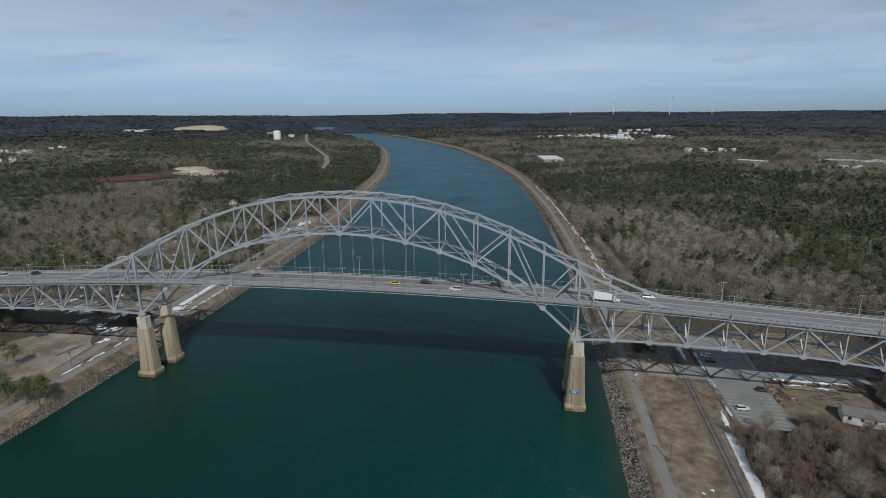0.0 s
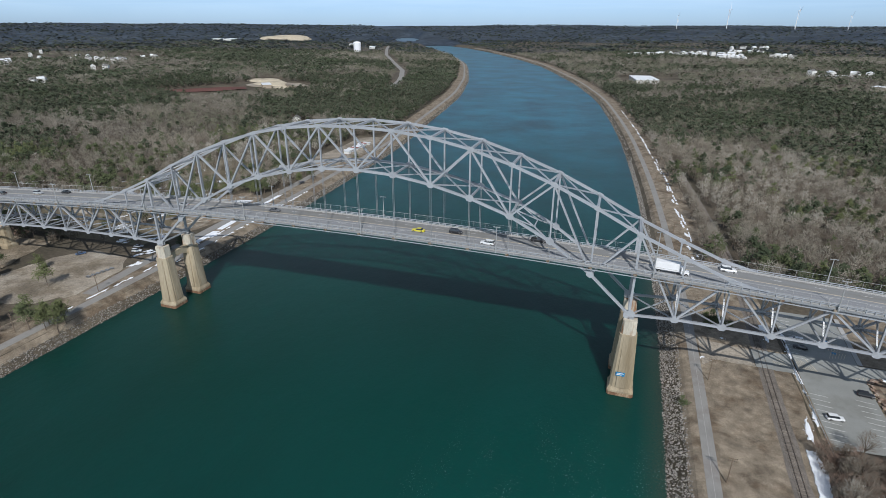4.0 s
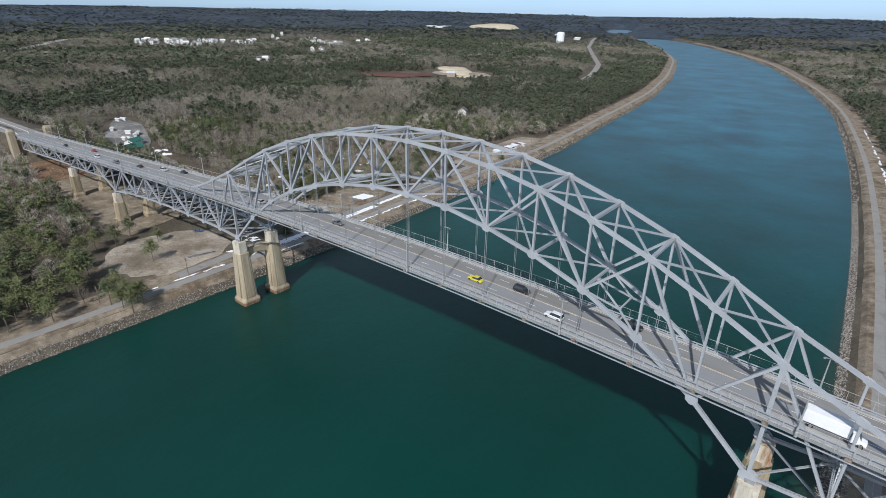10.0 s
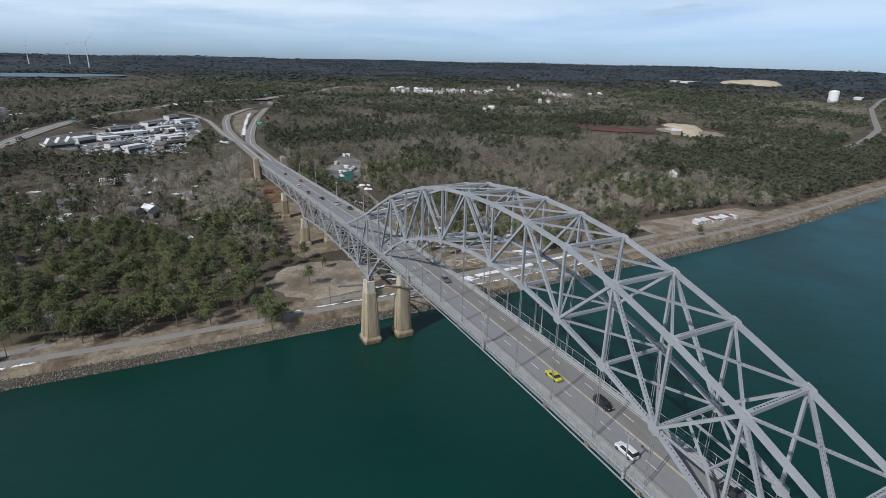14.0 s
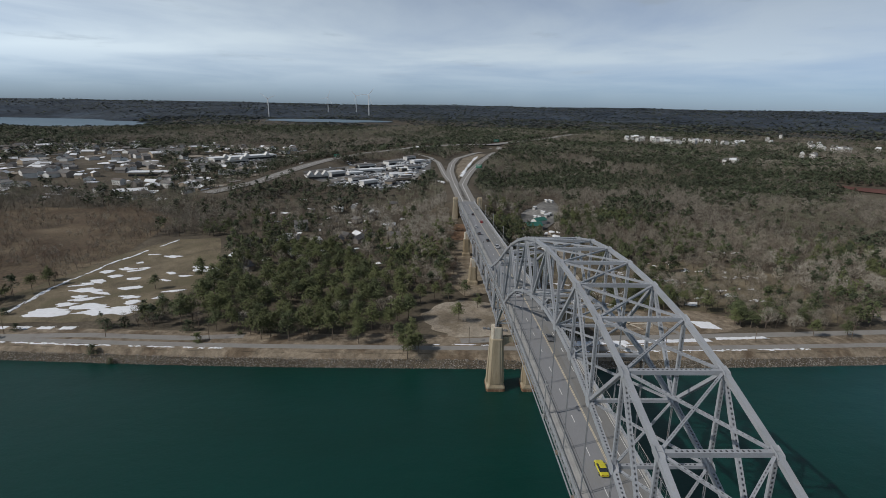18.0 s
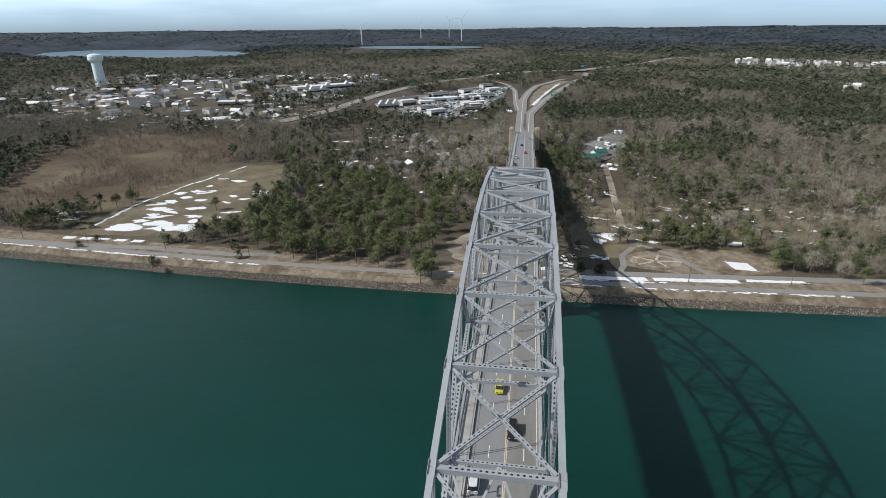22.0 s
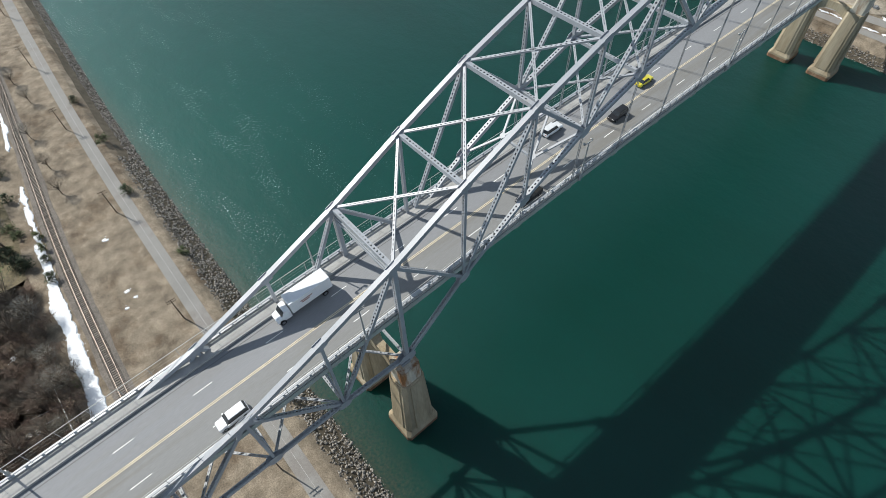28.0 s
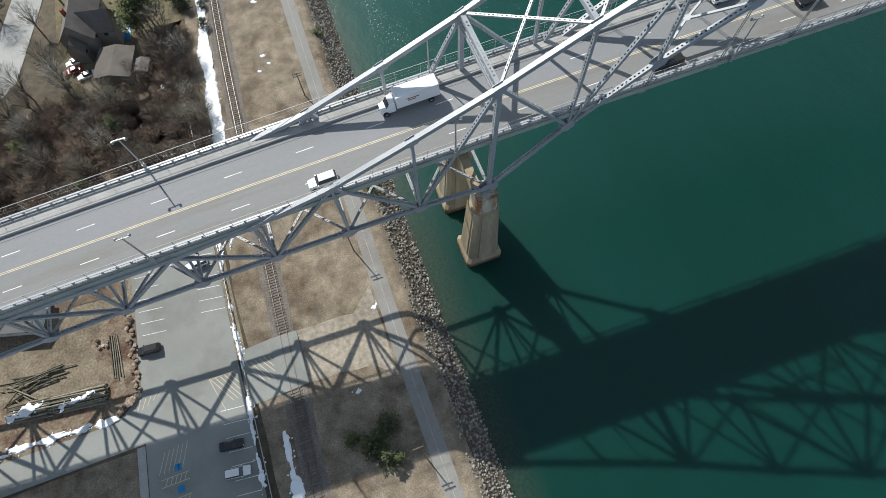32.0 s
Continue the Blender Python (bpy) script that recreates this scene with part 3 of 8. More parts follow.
for i in range(-4, 4):
    for s in (-1, 1):
        place_member("bottom_lateral", Lo(i, s), Lo(i + 1, -s), 0.4, 0.34, bridge, trim=(0.9, 0.9))
# the forked braces that end the lower bracing, in the plane of the bottom chords
for sg in (-1, 1):
    xm, zm = PANEL * 4.57 * sg, ZL[4] + 0.57 * (ZL[5] - ZL[4])
    for s in (-1, 1):
        fork = Vector((xm, s * 3.6, zm))
        place_member("fork_arm", Lo(4 * sg, s), fork, 0.36, 0.34, bridge, holes=False, trim=(0.6, 0))
        place_member("fork_arm", Vector((PANEL * 4 * sg, 0, ZL[4])), fork, 0.36, 0.34, bridge, holes=False, trim=(0.3, 0))
        place_member("fork_arm", Lo(5 * sg, s), fork, 0.36, 0.34, bridge, holes=False, trim=(0.6, 0))
        bm = bmesh.new()
        slope = (ZL[5] - ZL[4]) / PANEL * sg
        frustum(bm, [[fork + Vector((u, v, u * slope + h)) for u, v in ((-0.6, -0.3), (-0.1, -0.55), (0.42, -0.28), (0.42, 0.28), (-0.1, 0.55), (-0.6, 0.3))] for h in (0.18, 0.22)])
        part("fork_plate", bm, M["steel"], bridge)
    place_member("fork_beam", (xm, -3.6, zm), (xm, 3.6, zm), 0.36, 0.34, bridge, holes=False, across=(1, 0, 0), trim=(0.3, 0.3))
# sway frames and laterals of the deck-level trusses beyond the piers
for sg in (-1, 1):
    for a in range(7, 17):
        i = a * sg
        place_member("sway_strut", Lo(i, -1), Lo(i, 1), 0.5, 0.5, bridge, across=(1, 0, 0), trim=(0.5, 0.5))
        if a > 7:
            top = min(ZU[a], road_z(PANEL * a) - 1.9)
            for s in (-1, 1):
                place_member("sway_brace", Lo(i, s), (PANEL * i, 0.0, top), 0.4, 0.36, bridge, across=(1, 0, 0), trim=(0.6, 0.3))
        if a < 16:
            for s in (-1, 1):
                place_member("bottom_lateral", Lo(i, s), Lo(i + sg, -s), 0.4, 0.34, bridge, trim=(0.9, 0.9))
# hangers
_hangers = {}


def dark_hanger(length):
    key = round(length, 2)
    if key not in _hangers:
        me = member_mesh(length, 0.11, 0.11, False).copy()
        me.materials.clear()
        me.materials.append(M["steel_dark"])
        _hangers[key] = me
    return _hangers[key]


for s in (-1, 1):
    for i in range(-5, 6):
        x = PANEL * i
        for dx in (-0.22, 0.22):
            place_member("hanger", (x + dx, s * HALF, road_z(x) - 0.8), (x + dx, s * HALF, ZL[abs(i)]), 0.11, 0.11, bridge, holes=False).data = dark_hanger(ZL[abs(i)] - road_z(x) + 0.8)

# approach deck trusses
SPANS = [(16 * PANEL, 278.0, 5), (278.0, 372.0, 7)]
for sg in (-1, 1):
    for x0, x1, n in SPANS:
        for s in (-1, 1):
            step = (x1 - x0) / n
            for k in range(n + 1):
                x = x0 + step * k
                zt, depth = road_z(x) - 1.55, 7.2 if x0 < 250 else 6.4
                zb = zt - depth if k not in (0,) or x0 > 250 else 22.6
                t0, b0 = Vector((sg * x, s * HALF, zt)), Vector((sg * x, s * HALF, zb))
                place_member("vertical", b0, t0, 0.55, 0.5, bridge, trim=(0.2, 0.2))
                if k < n:
                    xn = x + step
                    zn = road_z(xn) - 1.55
                    t1, b1 = Vector((sg * xn, s * HALF, zn)), Vector((sg * xn, s * HALF, zn - depth))
                    place_member("top_chord", t0, t1, 0.75, 0.6, bridge, holes=False)
                    place_member("bottom_chord", b0, b1, 0.7, 0.6, bridge)
                    if k % 2:
                        place_member("diagonal", b0, t1, 0.55, 0.5, bridge, trim=(0.4, 0.4))
                    else:
                        place_member("diagonal", t0, b1, 0.55, 0.5, bridge, trim=(0.4, 0.4))
                if s == 1:
                    place_member("sway_strut", (sg * x, -HALF, zb), (sg * x, HALF, zb), 0.4, 0.4, bridge, across=(1, 0, 0))
                    for q in (-1, 1):
                        place_member("sway_brace", (sg * x, q * HALF, zb), (sg * x, 0, zt), 0.36, 0.3, bridge, across=(1, 0, 0))

M["rusty"] = mat("rusty_bracket", (0.235, 0.2, 0.155), 0.8, 0, 0.25, 0.8, 0.2, 5, stain=(0.14, 0.085, 0.055), stain_scale=0.9, stain_pos=(0.48, 0.6))
# deck: roadway slab, kerbs, walkway, floor beams, stringers
XS = [x for x in np.arange(-392, 392.1, 4.0)]


def deck_strip(name, y0, y1, dz0, dz1, material, xs=XS, parent=None):
    """A slab that follows the crest of the road, between two edges and two heights over the road."""
    v, f = [], []
    for x in xs:
        z = road_z(x)
        v += [(x, y0, z + dz1), (x, y1, z + dz1), (x, y1, z + dz0), (x, y0, z + dz0)]
    for i in range(len(xs) - 1):
        for k in range(4):
            f.append((4 * i + k, 4 * i + (k + 1) % 4, 4 * i + 4 + (k + 1) % 4, 4 * i + 4 + k))
    f += [(0, 1, 2, 3), tuple(4 * (len(xs) - 1) + k for k in (3, 2, 1, 0))]
    bm = bmesh.new()
    me = mesh_from(name, v, f, material)
    bm.from_mesh(me)
    bmesh.ops.recalc_face_normals(bm, faces=bm.faces)
    bm.to_mesh(me)
    bm.free()
    return part(name, me, material, parent)


road = deck_strip("road", -5.75, 0.62, -0.3, 0, M["asphalt_deck"])
tagged(road, "worn grey four-lane asphalt roadway on the bridge", "road", kind="structure")
deck_strip("carriageway", 0.62, 6.55, -0.3, 0, M["asphalt_worn"], parent=road)
deck_strip("walkway", -8.2, -5.75, -0.25, 0.42, M["sidewalk"], parent=bridge)
deck_strip("kerb", 6.55, 7.25, -0.3, 0.3, M["sidewalk"], parent=bridge)
deck_strip("fascia_girder", -8.55, -8.4, -0.75, -0.1, M["steel_dark"], parent=bridge)
deck_strip("fascia_girder", 7.32, 7.5, -1.1, -0.1, M["deck_steel"], parent=bridge)
deck_strip("utility_pipe", -8.95, -8.72, -1.4, -1.17, M["steel"], parent=bridge)
for y in (-5.0, -3.0, -1.0, 1.0, 3.0, 5.0):
    deck_strip("stringer", y - 0.18, y + 0.18, -1.1, -0.31, M["steel_dark"], parent=bridge)
i = -28
while i <= 28:
    x = PANEL * i
    if abs(x) < 385:
        z = road_z(x)
        bm = bmesh.new()
        frustum(bm, [[(x - 0.3, -8.9, z - 0.9), (x + 0.3, -8.9, z - 0.9), (x + 0.3, -8.9, z - 0.5), (x - 0.3, -8.9, z - 0.5)],
                     [(x - 0.3, -7.0, z - 2.4), (x + 0.3, -7.0, z - 2.4), (x + 0.3, -7.0, z - 0.5), (x - 0.3, -7.0, z - 0.5)],
                     [(x - 0.3, 7.0, z - 2.4), (x + 0.3, 7.0, z - 2.4), (x + 0.3, 7.0, z - 0.5), (x - 0.3, 7.0, z - 0.5)],
                     [(x - 0.3, 7.49, z - 1.4), (x + 0.3, 7.49, z - 1.4), (x + 0.3, 7.49, z - 0.5), (x - 0.3, 7.49, z - 0.5)]])
        part("floor_beam", bm, M["deck_steel"], bridge, "floor beam with rusty bracket ends")
        bm = bmesh.new()
        box(bm, x - 0.55, x + 0.55, -8.95, -8.56, z - 0.95, z - 0.45)
        box(bm, x - 0.12, x + 0.12, -8.9, -8.75, z - 1.18, z - 0.95)
        part("bracket", bm, M["rusty"], bridge, "rust-stained outrigger bracket")
    i += 1

# markings
def mark(name, x0, x1, y0, y1, material):
    xs = [x0 + (x1 - x0) * k / max(1, round((x1 - x0) / 4)) for k in range(max(1, round((x1 - x0) / 4)) + 1)]
    v, f = [], []
    for x in xs:
        v += [(x, y0, road_z(x) + 0.012), (x, y1, road_z(x) + 0.012)]
    for k in range(len(xs) - 1):
        f.append((2 * k, 2 * k + 2, 2 * k + 3, 2 * k + 1))
    return part(name, mesh_from(name, v, f, material), material, road)


for y in (0.44, 0.7):
    mark("centre_line", -392, 392, y, y + 0.16, M["paint_yellow"])
mark("edge_line", -392, 392, 6.12, 6.22, M["paint_white"])
M["joint"] = mat("joint_filler", (0.07, 0.07, 0.07), 0.9, 0, 0.15, 1.0, 0.1, 8)
mark("gutter_joint", -392, 392, -4.92, -4.86, M["joint"])
x = 97.2 - 40 * 12.08
while x < 384:
    for y in (-2.42, 3.78):
        if x > -390:
            mark("lane_dash", x, x + 3.0, y, y + 0.15, M["paint_white"])
    x += 12.08

# railings on both edges: posts, two rails, and a tall thin screen outside
def rail_set(y, posts_every=2.235):
    s = -1 if y < 0 else 1
    for dz, r in ((1.15, 0.15), (0.6, 0.15)):
        deck_strip("hand_rail", y - r, y + r, dz - 0.09, dz + 0.05, M["steel"], parent=bridge)
    bm = bmesh.new()
    box(bm, -0.12, 0.12, -0.17, 0.17, -0.4, 1.06)
    me = bpy.data.meshes.new("railing_post")
    bm.to_mesh(me)
    bm.free()
    me.materials.append(M["steel"])
    x = -176.0
    while x < 190:
        p = new("railing_post", me)
        p.location = (x, y, road_z(x))
        p.parent = bridge
        x += posts_every


rail_set(-8.32)
rail_set(7.0)
M["screen"] = mat("screen_wire", (0.42, 0.42, 0.40), 0.5, 0, 0.1, 1, 0.05, 6)
for y in (-8.75, 7.47):
    deck_strip("screen_top_rail", y - 0.035, y + 0.035, 3.0, 3.06, M["screen"], parent=bridge)
    for dz in (1.7, 2.35):
        deck_strip("screen_wire", y - 0.005, y + 0.005, dz, dz + 0.01, M["screen"], xs=XS[::2], parent=bridge)
    bm = bmesh.new()
    box(bm, -0.03, 0.03, -0.03, 0.03, -0.5, 3.02)
    me = bpy.data.meshes.new("screen_post")
    bm.to_mesh(me)
    bm.free()
    me.materials.append(M["screen"])
    for x in np.arange(-190, 195, 4.47):
        p = new("screen_post", me)
        p.location = (x, y, road_z(x))
        p.parent = bridge


# ---- piers ----
def oct_ring(cx, cy, hx, hy, c, z):
    return [(cx + px, cy + py, z) for px, py in ((-hx, -hy + c), (-hx + c, -hy), (hx - c, -hy), (hx, -hy + c), (hx, hy - c), (hx - c, hy), (-hx + c, hy), (-hx, hy - c))]


def pier(x, top, base, hx, hy, ht, label):
    e = thing("bridge_pier", label, "pier", "bridge piers")
    for s in (-1, 1):
        y = s * HALF
        zt = top - 1.2
        bm = bmesh.new()
        frustum(bm, [oct_ring(x, y, hx, hy, 0.6, base), oct_ring(x, y, hx, hy, 0.6, base + 1.8), oct_ring(x, y, hx - 0.55, hy - 0.55, 0.8, base + 2.9)])
        part("footing", bm, M["concrete"], e)
        if base < 1:
            bm = bmesh.new()
            frustum(bm, [oct_ring(x, y, hx + 0.03, hy + 0.03, 0.62, base - 1.5), oct_ring(x, y, hx + 0.03, hy + 0.03, 0.62, base + 1.2)])
            part("tide_band", bm, M["tide"], e, "reddish-brown band of tide staining")
        bm = bmesh.new()
        frustum(bm, [oct_ring(x, y, hx - 0.6, hy - 0.6, 0.9, base + 2.8), oct_ring(x, y, ht + 0.45, ht + 0.45, 0.7, zt - 5), oct_ring(x, y, ht + 0.3, ht + 0.3, 0.6, zt - 4.9)])
        part("shaft", bm, M["concrete"], e, "streaked tan concrete shaft")
        bm = bmesh.new()
        for fx, fy in ((-1, 0), (1, 0), (0, -1), (0, 1)):
            w0, w1 = (hx - 1.6) * 0.62, ht * 0.55
            r0, r1 = hx - 0.6, ht + 0.45
            q = []
            for z, w, r in ((base + 3.2, w0, r0), (zt - 5.2, w1, r1)):
                if fx:
                    q.append([(x + fx * (r - 0.3), y - w, z), (x + fx * (r - 0.3), y + w, z), (x + fx * (r + 0.16), y + w, z), (x + fx * (r + 0.16), y - w, z)])
                else:
                    q.append([(x - w, y + fy * (r - 0.3), z), (x - w, y + fy * (r + 0.16), z), (x + w, y + fy * (r + 0.16), z), (x + w, y + fy * (r - 0.3), z)])
            frustum(bm, q)
        bmesh.ops.recalc_face_normals(bm, faces=bm.faces)
        part("raised_panel", bm, M["concrete"], e)
        bm = bmesh.new()
        frustum(bm, [oct_ring(x, y, ht + 0.1, ht + 0.1, 0.6, zt - 4.95), oct_ring(x, y, ht, ht, 0.55, zt)])
        part("cap_block", bm, M["concrete_light"], e, "pale weathered cap with rust streaks")
        bm = bmesh.new()
        box(bm, x - 0.9, x + 0.9, y - 0.8, y + 0.8, zt, top - 0.4)
        part("bearing", bm, M["steel_dark"], e)
    if base < 1:
        bm = bmesh.new()
        yi = HALF - ht * 0.7
        prof = [(-yi, top - 5.6), (yi, top - 5.6)] + [(yi * math.cos(t), top - 13 + 5.2 * math.sin(t)) for t in [math.pi * k / 10 for k in range(11)]]
        frustum(bm, [[(px, q, z) for q, z in prof] for px in (x - 0.9, x + 0.9)])
        bmesh.ops.recalc_face_normals(bm, faces=bm.faces)
        part("cross_wall", bm, M["concrete"], e)
    return e


PIER_LABEL = "pair of tapering tan concrete piers with stepped footings"
for sg in (-1, 1):
    pier(sg * 7 * PANEL + 0.5 + 0.2 * sg, 28.9, 0.0, 4.2, 3.85, 2.15, PIER_LABEL)
    pier(sg * 16 * PANEL, 22.6, 5.0, 3.2, 3.3, 1.9, PIER_LABEL)
    g = float(ground_z(sg * 278, 0))
    pier(sg * 278.0, road_z(278) - 1.55 - 7.2, g, 3.0, 3.1, 1.8, PIER_LABEL)


# ---- banks, paths, tracks and snow ----
rng = np.random.default_rng(7)


def patch_mesh(name, outline, dz, material, label="", category="", kind="structure", wob=0.0, parent=None, cuts=1):
    """A flat patch on the ground: a fan-free polygon laid dz above the terrain, with an uneven edge."""
    pts = []
    n = len(outline)
    for i in range(n):
        a, b = Vector((*outline[i], 0)), Vector((*outline[(i + 1) % n], 0))
        for k in range(cuts):
            p = a.lerp(b, k / cuts)
            if wob and k:
                q = noise.noise_vector(Vector((p.x * 0.31, p.y * 0.31, 3.1)))
                p = p + Vector((q.x, q.y, 0)) * wob
            pts.append(p)
    bm = bmesh.new()
    vs = [bm.verts.new((p.x, p.y, float(ground_z(p.x, p.y)) + dz)) for p in pts]
    f = bm.faces.new(vs)
    f.normal_update()
    bmesh.ops.triangulate(bm, faces=[f])
    for _ in range(5):
        far = [e for e in bm.edges if e.calc_length() > 16]
        if not far:
            break
        bmesh.ops.subdivide_edges(bm, edges=far, cuts=1)
        bmesh.ops.triangulate(bm, faces=bm.faces[:])
    xy = np.array([v.co[:2] for v in bm.verts])
    for v, h in zip(bm.verts, ground_z(xy[:, 0], xy[:, 1])):
        v.co.z = float(h) + dz
    for f in bm.faces:
        f.normal_update()
        if f.normal.z < 0:
            f.normal_flip()
    ob = part(name, bm, material, parent)
    if label:
        tagged(ob, label, category or name.replace("_", " "), kind=kind)
    return ob


def ribbon(name, line, width, dz, material, label="", category="", kind="structure", wob=0.0, step=6.0, parent=None, z=None):
    """A strip along a line on the ground."""
    P = [Vector((*p[:2], 0)) for p in line]
    pts = []
    for a, b in zip(P, P[1:]):
        k = max(1, round((b - a).length / step))
        pts += [a.lerp(b, i / k) for i in range(k)]
    pts.append(P[-1])
    v, f = [], []
    for i, p in enumerate(pts):
        d = (pts[min(i + 1, len(pts) - 1)] - pts[max(i - 1, 0)]).normalized()
        nrm = Vector((-d.y, d.x, 0))
        for s in (1, 0.33, -0.33, -1):
            w = width / 2
            if wob and abs(s) == 1:
                w += wob * noise.noise(Vector((p.x * 0.23 + s * 9, p.y * 0.23, 1.7)))
            q = p + nrm * s * w
            zz_ = z(q.x, q.y) if z else float(ground_z(q.x, q.y))
            v.append((q.x, q.y, zz_ + dz))
    for i in range(len(pts) - 1):
        for k in range(3):
            f.append((4 * i + k, 4 * i + k + 1, 4 * i + 5 + k, 4 * i + 4 + k))
    ob = part(name, mesh_from(name, v, f, material), material, parent)
    if label:
        tagged(ob, label, category or name.replace("_", " "), kind=kind)
    return ob


def blob(cx, cy, rx, ry, rot=0.0, n=18, rough=0.35, seed=0):
    out = []
    for i in range(n):
        t = 2 * math.pi * i / n
        r = 1 + rough * noise.noise(Vector((math.cos(t) * 1.3 + seed * 7.1, math.sin(t) * 1.3 + seed * 3.3, seed)))
        u, v = rx * r * math.cos(t), ry * r * math.sin(t)
        out.append((cx + u * math.cos(rot) - v * math.sin(rot), cy + u * math.sin(rot) + v * math.cos(rot)))
    return out


def along(s, ys):
    return [(float(canal_x(y) + s - bend(canal_x(y) + s, y)), y) for y in ys]


YN = list(range(-420, 421, 20)) + list(range(460, 1000, 40)) + list(range(1060, 2600, 90))
# grass verges on both banks
ribbon("grass_verge", along(134, [y for y in YN if -420 < y <= 100]), 32, 0.06, M["grass"], "dry tan grass strip along the canal bank", "grass", "structure", 1.2)
ribbon("grass_verge", along(128, [y for y in YN if y >= 100]), 20, 0.06, M["grass"], "dry tan grass strip along the canal bank", "grass", "structure", 1.2)
ribbon("grass_verge", along(-126.2, YN), 16.4, 0.06, M["grass"], "dry tan grass strip along the canal bank", "grass", "structure", 1.2)
for sg in (-1, 1):
    ribbon("grass_edge", along(sg * 116.8, YN), 2.9, 0.075, M["grass"], "dry tan grass beside the canal path", "grass", "structure")
    ribbon("grass_slope", along(sg * (114.7 if sg > 0 else 114.0), YN), 2.2 if sg > 0 else 3.4, 0.045, M["grass"], "dry tan grass above the rocky bank", "grass", "structure", 0.5)
# service paths
ribbon("service_path", along(119.4, YN), 3.6, 0.12, M["path"], "narrow grey asphalt canal path with a worn centre line", "path")
ribbon("service_path", along(-119.6, YN), 4.2, 0.12, M["path"], "grey asphalt canal path along the rocky bank", "path")
ribbon("path_line", [(float(canal_x(y)) + 119.4, y) for y in range(-200, 100, 10)], 0.07, 0.14, M["worn_line"], step=6, parent=bpy.data.objects["service_path"])
patch_mesh("bare_earth", [(150, -20), (200, -16), (212, 19), (170, 20), (150, 14)], 0.03, M["dirt"], "bare brown earth around the parking area", "earth")

# railway track on the bank
RAIL = [(124, -260), (129.2, -178), (135, -117), (138, -84), (139.6, -45), (141.0, -3), (141.8, 24), (143.6, 60), (144, 90), (142, 150), (136, 240), (127, 340), (112, 480), (92, 640), (60, 800)]
_ry = np.linspace(-260, 800, 400)
_rx = np.convolve(np.pad(np.interp(_ry, [p[1] for p in RAIL], [p[0] for p in RAIL]), 10, mode="edge"), np.ones(21) / 21, "valid")


def rail_x(y):
    return float(np.interp(y, _ry, _rx))


M["ballast"] = mat("ballast", (0.172, 0.152, 0.133), 0.95, 0, 0.2, 0.2, 0.35, 4, bump=0.08, bump_scale=4)
M["rail"] = mat("rail_steel", (0.20, 0.165, 0.14), 0.45, 0.6, 0.15, 1, 0.1, 5)
M["timber"] = mat("timber", (0.168, 0.146, 0.124), 0.9, 0, 0.25, 0.5, 0.2, 6, rand=0.25)
track = thing("railway_track", "single rusty railway track on dark ballast", "railway track")
ys_t = [y for y in np.arange(-260, 801, 10)]
ribbon("ballast", [(rail_x(y), y) for y in ys_t], 4.8, 0.12, M["ballast"], wob=0.5, parent=track)
for off in (-0.75, 0.75):
    v, f = [], []
    for y in ys_t:
        for dx, z in ((-0.06, 0.2), (-0.06, 0.38), (0.06, 0.38), (0.06, 0.2)):
            v.append((rail_x(y) + off + dx, y, float(ground_z(rail_x(y), y)) + z))
    for i in range(len(ys_t) - 1):
        for k in range(3):
            f.append((4 * i + k, 4 * i + k + 1, 4 * i + 5 + k, 4 * i + 4 + k))
    part("rail", mesh_from("rail", v, f, M["rail"]), M["rail"], track)
bm = bmesh.new()
box(bm, -1.3, 1.3, -0.13, 0.13, 0.08, 0.24)
me_s = bpy.data.meshes.new("sleeper")
bm.to_mesh(me_s)
bm.free()
me_s.materials.append(M["timber"])
y = -110.0
while y < 70:
    o = new("sleeper", me_s)
    o.location = (rail_x(y), y, float(ground_z(rail_x(y), y)))
    o.parent = track
    y += 0.62
bm = bmesh.new()
for y in np.arange(70, 330, 0.62):
    box(bm, rail_x(y) - 1.3, rail_x(y) + 1.3, y - 0.13, y + 0.13, 5.08, 5.24)
for y in np.arange(-258, -110, 0.62):
    box(bm, rail_x(y) - 1.3, rail_x(y) + 1.3, y - 0.13, y + 0.13, 5.08, 5.24)
part("sleepers", bm, M["timber"], track)["kind"] = "stuff"

# stone shapes
M["rock"] = mat("riprap_stone", (0.172, 0.158, 0.14), 0.9, 0, 0.2, 0.6, 0.2, 4, rand=0.5, island=0.6)


def stone_mesh(seed):
    r = np.random.default_rng(seed)
    bm = bmesh.new()
    bmesh.ops.create_icosphere(bm, subdivisions=1, radius=0.5)
    for v in bm.verts:
        v.co *= 0.75 + 0.5 * r.random()
        v.co.z *= 0.7
    me = bpy.data.meshes.new("stone")
    bm.to_mesh(me)
    bm.free()
    me.materials.append(M["rock"])
    return me


STONES = [stone_mesh(k) for k in range(8)]


M["slope_stone"] = mat("slope_stone", (0.26, 0.165, 0.10), 0.9, 0, 0.25, 0.8, 0.25, 4, rand=0.35)
STONE_SLOPE = [me.copy() for me in STONES[:3]]
for me in STONE_SLOPE:
    me.materials[0] = M["slope_stone"]


# melting snow
FAR_V, FAR_F = [], []


